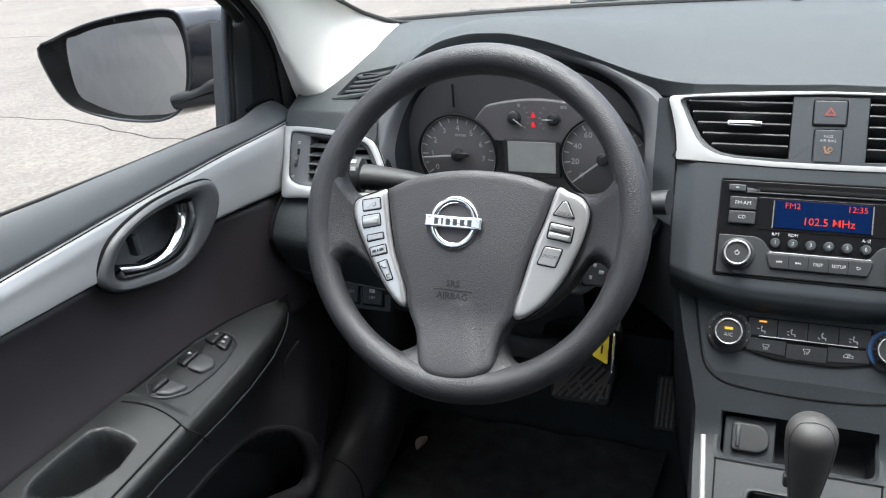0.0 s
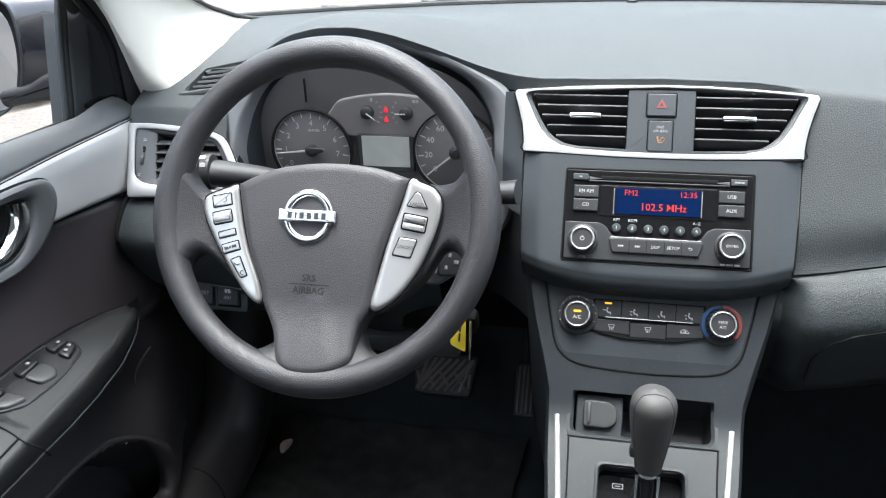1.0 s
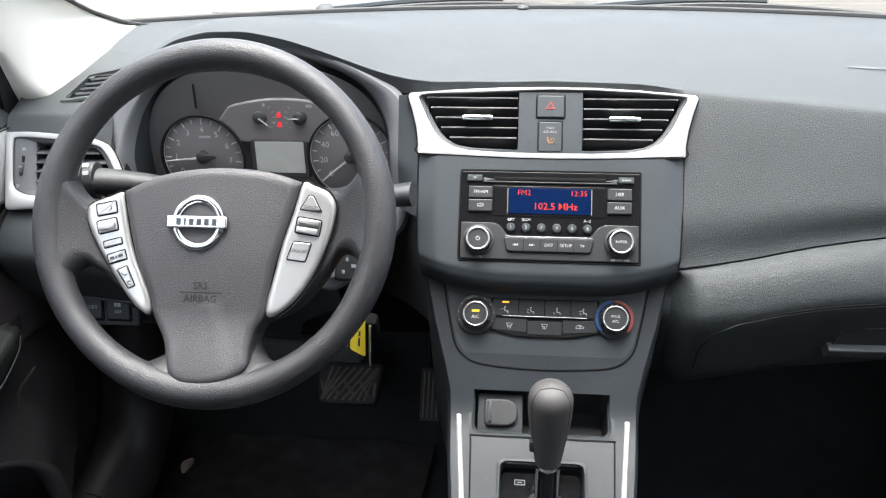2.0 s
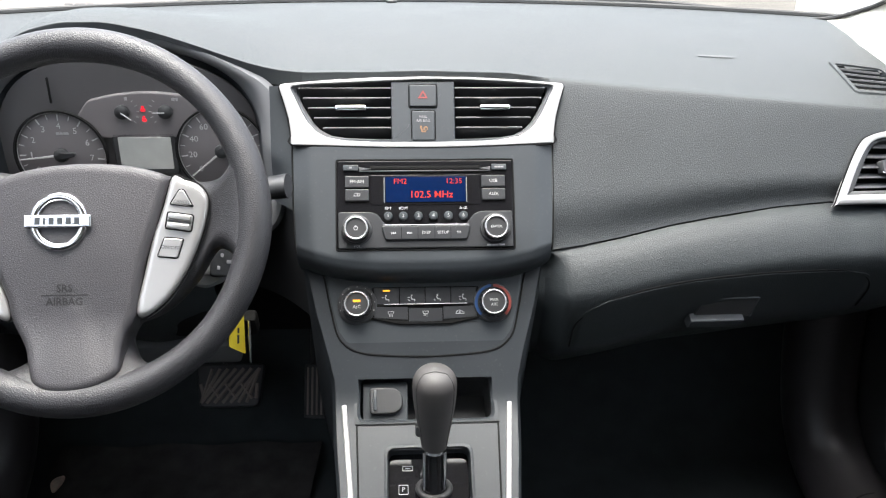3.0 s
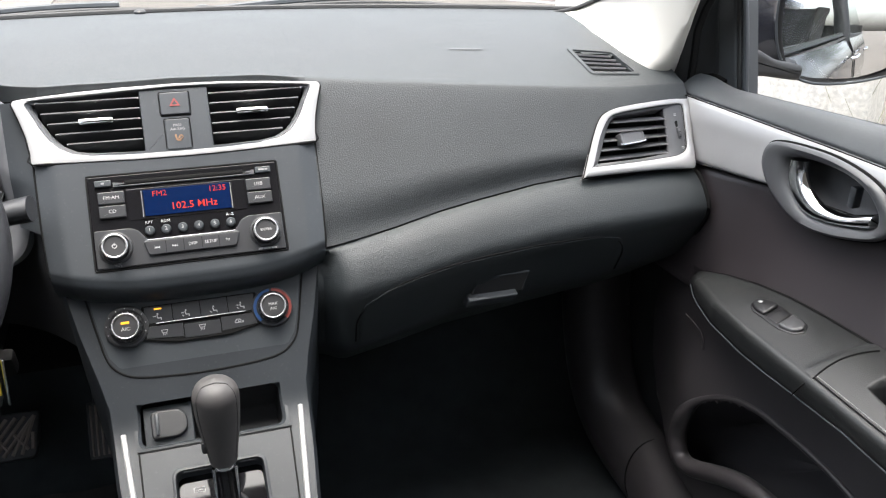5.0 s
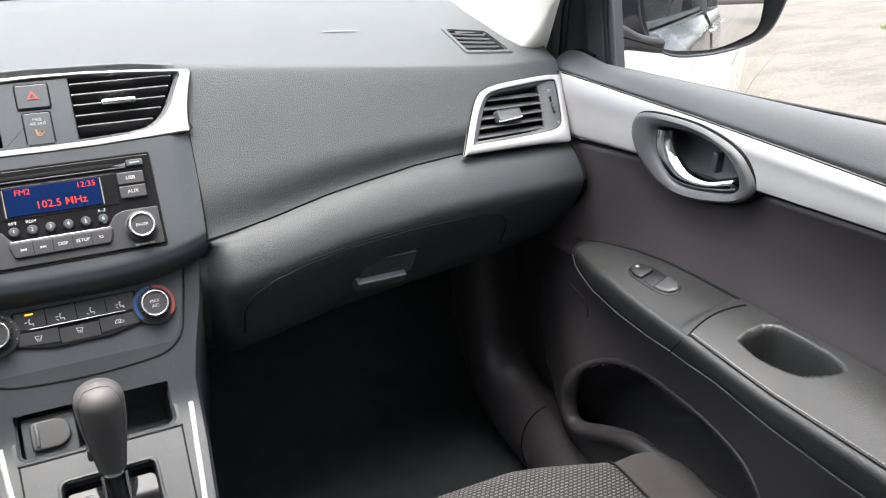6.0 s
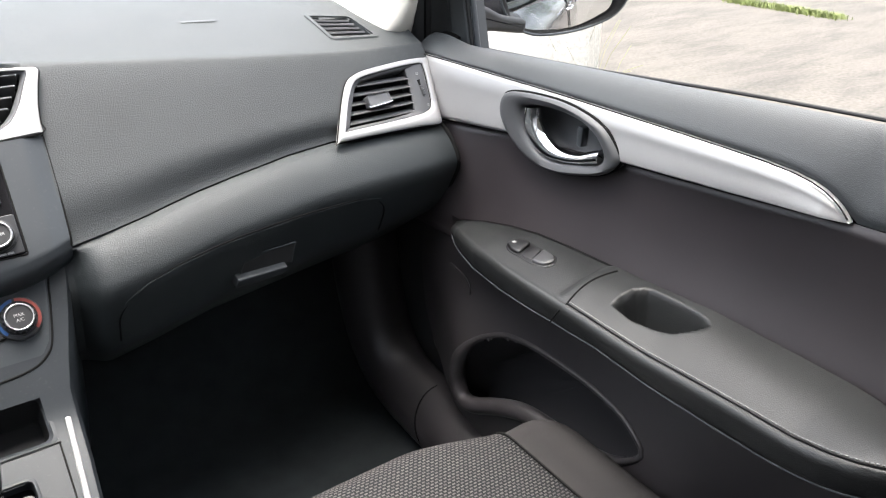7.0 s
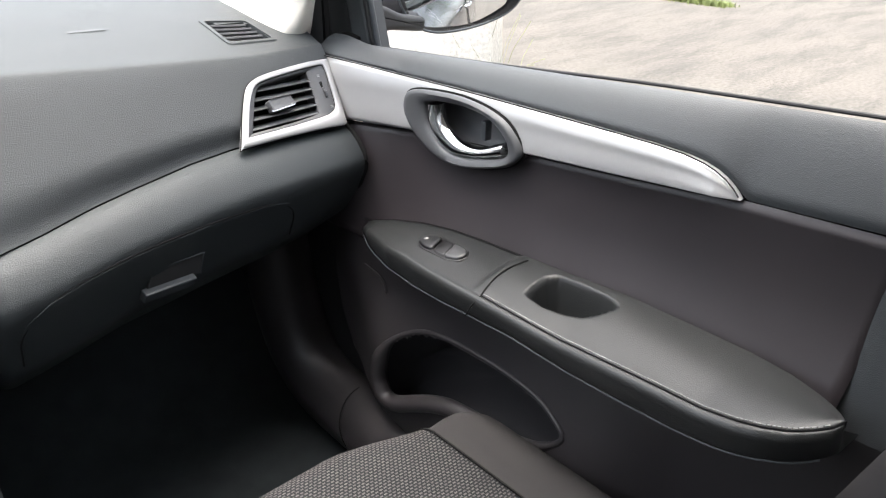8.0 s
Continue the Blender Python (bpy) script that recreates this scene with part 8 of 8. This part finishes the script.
part("panel", grid(lambda u, v: Vector((-0.72 + 1.44 * u, 1.352 + 0.13 * v - 0.24 * (-0.72 + 1.44 * u) ** 2 * (1 - v), 0.985 - 0.035 * v)), 30, 6), DARK, cowl)
for i, (x0, x1, z) in enumerate(((-0.37, 0.13, 0.999), (0.06, 0.56, 0.999))):
    wiper = thing("wiper", (x0, 1.40, 0.99), "black windshield wiper at rest on the cowl", "wiper", "wipers")
    line = [Vector((x0 + (x1 - x0) * t, 1.405 - 0.22 * (x0 + (x1 - x0) * t) ** 2 + 0.02 * math.sin(math.pi * t), z + 0.012 * math.sin(math.pi * t))) for t in np.linspace(0, 1, 16)]
    part("blade", sweep(line, 0.006, 8), WEATHER, wiper)
    part("arm", sweep([p + Vector((0, 0.025, 0.006)) for p in line[:10]], 0.007, 8), PLASTIC, wiper)
    part("pivot", lathe(Matrix.Translation(line[0] + Vector((0, 0.03, -0.01))), [(0.018, 0), (0.017, 0.02), (0.008, 0.026)], 20), DARK, wiper)

# ---- outside ----
def concrete(name, color, stain, scale):
    m = mat(name, color, 0.9, grain=0.9, grain_size=90, kind="noise", vary=0.12, vary_size=1.2, spec=0.2)
    nt = m.node_tree
    b = nt.nodes["Principled BSDF"]
    src = b.inputs["Base Color"].links[0].from_socket
    co = nt.nodes.new("ShaderNodeTexCoord")
    mp = nt.nodes.new("ShaderNodeMapping")
    mp.inputs["Scale"].default_value = scale
    mp.inputs["Rotation"].default_value = (0, 0, radians(-38))
    nt.links.new(co.outputs["Object"], mp.inputs["Vector"])
    n = nt.nodes.new("ShaderNodeTexNoise")
    n.inputs["Scale"].default_value, n.inputs["Detail"].default_value, n.inputs["Roughness"].default_value = 2.2, 10.0, 0.72
    nt.links.new(mp.outputs["Vector"], n.inputs["Vector"])
    r = nt.nodes.new("ShaderNodeMapRange")
    r.inputs["From Min"].default_value, r.inputs["From Max"].default_value = 0.45, 0.64
    r.inputs["To Max"].default_value = 0.62
    nt.links.new(n.outputs["Fac"], r.inputs["Value"])
    fine = nt.nodes.new("ShaderNodeTexNoise")
    fine.inputs["Scale"].default_value, fine.inputs["Detail"].default_value = 46.0, 8.0
    nt.links.new(co.outputs["Object"], fine.inputs["Vector"])
    fr = nt.nodes.new("ShaderNodeMapRange")
    fr.inputs["From Min"].default_value, fr.inputs["From Max"].default_value = 0.35, 0.65
    fr.inputs["To Min"].default_value, fr.inputs["To Max"].default_value = 0.82, 1.14
    nt.links.new(fine.outputs["Fac"], fr.inputs["Value"])
    mix = nt.nodes.new("ShaderNodeMix")
    mix.data_type = "RGBA"
    nt.links.new(r.outputs["Result"], mix.inputs["Factor"])
    nt.links.new(src, mix.inputs[6])
    mix.inputs[7].default_value = (*stain, 1)
    sc = nt.nodes.new("ShaderNodeVectorMath")
    sc.operation = "SCALE"
    nt.links.new(mix.outputs[2], sc.inputs[0])
    nt.links.new(fr.outputs["Result"], sc.inputs["Scale"])
    warp = nt.nodes.new("ShaderNodeVectorMath")
    warp.operation = "MULTIPLY_ADD"
    warp.inputs[1].default_value = (1.6, 1.6, 1.6)
    nt.links.new(n.outputs["Color"], warp.inputs[0])
    nt.links.new(co.outputs["Object"], warp.inputs[2])
    cells = nt.nodes.new("ShaderNodeTexVoronoi")
    cells.feature = "DISTANCE_TO_EDGE"
    cells.inputs["Scale"].default_value = 0.55
    nt.links.new(warp.outputs["Vector"], cells.inputs["Vector"])
    crack = nt.nodes.new("ShaderNodeMapRange")
    crack.inputs["From Max"].default_value = 0.008
    crack.inputs["To Min"].default_value, crack.inputs["To Max"].default_value = 0.74, 1.0
    nt.links.new(cells.outputs["Distance"], crack.inputs["Value"])
    cr = nt.nodes.new("ShaderNodeVectorMath")
    cr.operation = "SCALE"
    nt.links.new(sc.outputs["Vector"], cr.inputs[0])
    nt.links.new(crack.outputs["Result"], cr.inputs["Scale"])
    nt.links.new(cr.outputs["Vector"], b.inputs["Base Color"])
    return m


GROUND = concrete("worn_concrete", (0.104, 0.095, 0.084), (0.052, 0.049, 0.045), (0.55, 2.1, 1.0))
BLOCKW = concrete("white_concrete", (0.68, 0.65, 0.60), (0.48, 0.44, 0.37), (1.2, 1.2, 0.5))
GRASS = mat("grass_blades", (0.155, 0.185, 0.060), 0.8, vary=0.35, vary_size=6)
BARK = mat("tree_bark", (0.10, 0.08, 0.06), 0.9, grain=0.8, grain_size=60, kind="noise")
LEAVES = mat("tree_leaves", (0.045, 0.085, 0.025), 0.7, vary=0.45, vary_size=3)
tagged(part("ground", grid(lambda u, v: Vector((-900 + 1800 * u, -900 + 1800 * v, 0)), 8, 8), GROUND), "worn pale concrete lot, stained and cracked", "ground", kind="structure")
# the ground left of the car has its own, paler concrete colour
GROUNDL = concrete("pale_concrete", (0.150, 0.134, 0.122), (0.115, 0.102, 0.093), (0.6, 0.6, 1.0))
slab = thing("concrete_slab", (-6.0, 3.0, 0.0), "pale concrete slab beside the car", "pavement", kind="structure")
part("surface", block(Matrix.Translation((-10.6, 0.0, 0.006)), (18.4, 40.0, 0.012), 0), GROUNDL, slab, smooth=0)
rngc = random.Random(3)
for y0, x1, dy in ((3.2, -9.5, 0.3), (7.5, -12.0, -0.8)):
    pts, x, y = [], -1.45, y0
    while x > x1:
        pts.append((x, y, 0.0115))
        x -= 0.12 + 0.1 * rngc.random()
        y += dy * 0.05 + rngc.gauss(0, 0.03)
    part("crack", sweep(pts, 0.008, 5, flat=0.2), DEEP, slab)
line = thing("parking_line", (4.3, 10.2, 0.004), "worn white painted line on the lot", "road marking", kind="structure")
part("paint", block(Matrix.Translation((4.2, 10.2, 0.004)) @ pose(0, 0, 0, 0, 0, -52), (2.2, 0.10, 0.004), 0), WHITE, line, smooth=0)
blockw = thing("concrete_block", (2.86, 3.89, 0.0), "stained white concrete block standing on the lot", "concrete block")
part("block", block(Matrix.Translation((2.86, 3.89, 0.42)) @ pose(0, 0, 0, 0, 0, 124.8), (1.76, 0.5, 0.84), 0.03, 3), BLOCKW, blockw)


def grass_patch(name, x0, y0, x1, y1, n, h, label, spread):
    """Tufts of thin bent blades along a strip."""
    rng = random.Random(int(x0 * 100) + n)
    bm = bmesh.new()
    for _ in range(n):
        t = rng.random()
        x = x0 + (x1 - x0) * t + rng.gauss(0, spread)
        y = y0 + (y1 - y0) * t + rng.gauss(0, spread)
        a, hh, w_ = rng.random() * 6.28, h * (0.4 + rng.random()), 0.0022 + 0.0035 * rng.random()
        lean = Vector((math.cos(a), math.sin(a), 0)) * hh * (0.2 + 0.6 * rng.random())
        side = Vector((-math.sin(a), math.cos(a), 0)) * w_
        p = Vector((x, y, 0))
        q = p + lean * 0.35 + Vector((0, 0, hh * 0.6))
        tip = p + lean + Vector((0, 0, hh))
        v = [bm.verts.new(c) for c in (p - side, p + side, q + side * 0.7, q - side * 0.7, tip)]
        bm.faces.new(v[:4])
        bm.faces.new((v[3], v[2], v[4]))
    ob = part(name, bm, GRASS, smooth=0)
    return tagged(ob, label, "grass", kind="stuff")


grass_patch("grass", 6.80, 4.75, 6.72, 3.62, 2200, 0.038, "low green grass growing along a crack", 0.05)
grass_patch("grass", 3.16, 2.97, 3.24, 3.04, 520, 0.085, "tuft of green grass at the block's foot", 0.028)
weeds = bmesh.new()
rngw = random.Random(5)
for i in range(14):
    p = Vector((3.22 + rngw.gauss(0, 0.06), 3.04 + rngw.gauss(0, 0.06), 0))
    a = rngw.random() * 6.28
    tip = p + Vector((math.cos(a) * 0.2, math.sin(a) * 0.2, 0.15 + 0.3 * rngw.random()))
    midp = p.lerp(tip, 0.5) + Vector((0, 0, 0.06))
    tmpm = bpy.data.meshes.new("tmp")
    b2 = sweep([p, midp, tip], 0.0013, 4)
    b2.to_mesh(tmpm)
    b2.free()
    weeds.from_mesh(tmpm)
    bpy.data.meshes.remove(tmpm)
tagged(part("dry_weeds", weeds, mat("dry_stalks", (0.22, 0.23, 0.11), 0.8)), "thin dry weed stalks beside the block", "weeds", kind="stuff")


def tree(x, y, h, seed):
    rng = random.Random(seed)
    t = thing("tree", (x, y, 0), "leafy green tree behind the car", "tree", "trees")
    trunk = join(sweep([(x, y, 0), (x + 0.1, y, h * 0.3), (x, y + 0.1, h * 0.6)], lambda s: 0.20 - 0.12 * s, 8),
                 *[sweep([(x, y, h * (0.3 + 0.06 * i)), (x + math.cos(i * 1.3) * h * 0.2, y + math.sin(i * 1.3) * h * 0.2, h * (0.5 + 0.06 * i))], lambda s: 0.08 - 0.06 * s, 6) for i in range(6)])
    part("trunk", trunk, BARK, t)
    bm = bmesh.new()
    for _ in range(46):
        a, r, z = rng.random() * 6.28, h * 0.30 * math.sqrt(rng.random()), h * (0.38 + 0.6 * rng.random())
        c = Vector((x + r * math.cos(a), y + r * math.sin(a), z))
        for _ in range(46):
            p = c + Vector((rng.gauss(0, 0.32), rng.gauss(0, 0.32), rng.gauss(0, 0.25)))
            n = Vector((rng.gauss(0, 1), rng.gauss(0, 1), rng.gauss(0.6, 1))).normalized()
            u_ = n.orthogonal().normalized() * 0.11
            w_ = n.cross(u_).normalized() * 0.07
            bm.faces.new([bm.verts.new(p + q) for q in (u_, w_, -u_, -w_)])
    part("crown", bm, LEAVES, t, smooth=0)


for i, (x, y, h) in enumerate(((6.0, -9.0, 7.0), (9.5, -7.0, 8.0), (3.5, -13.0, 8.0), (12.5, -12.0, 9.0))):
    tree(x, y, h, 11 + i)
van = thing("grey_van", (-2.9, -3.6, 0), "plain grey van parked behind the car", "van")
part("body", block(Matrix.Translation((-2.9, -3.0, 1.08)), (2.0, 7.4, 1.85), 0.18, 4), mat("grey_paint", (0.17, 0.17, 0.18), 0.3, coat=0.5), van)
part("window", block(Matrix.Translation((-2.9, -5.4, 1.66)), (2.02, 1.6, 0.5), 0.05, 2), GLOSS, van)
for dx in (-0.82, 0.82):
    for dy in (-2.6, 2.4):
        part("wheel", lathe(Matrix.Translation((-2.9 + dx, -3.6 + dy, 0.33)) @ pose(0, 0, 0, 0, 90), [(0.20, -0.11), (0.33, -0.10), (0.33, 0.10), (0.20, 0.11)], 28), RUBBER, van)
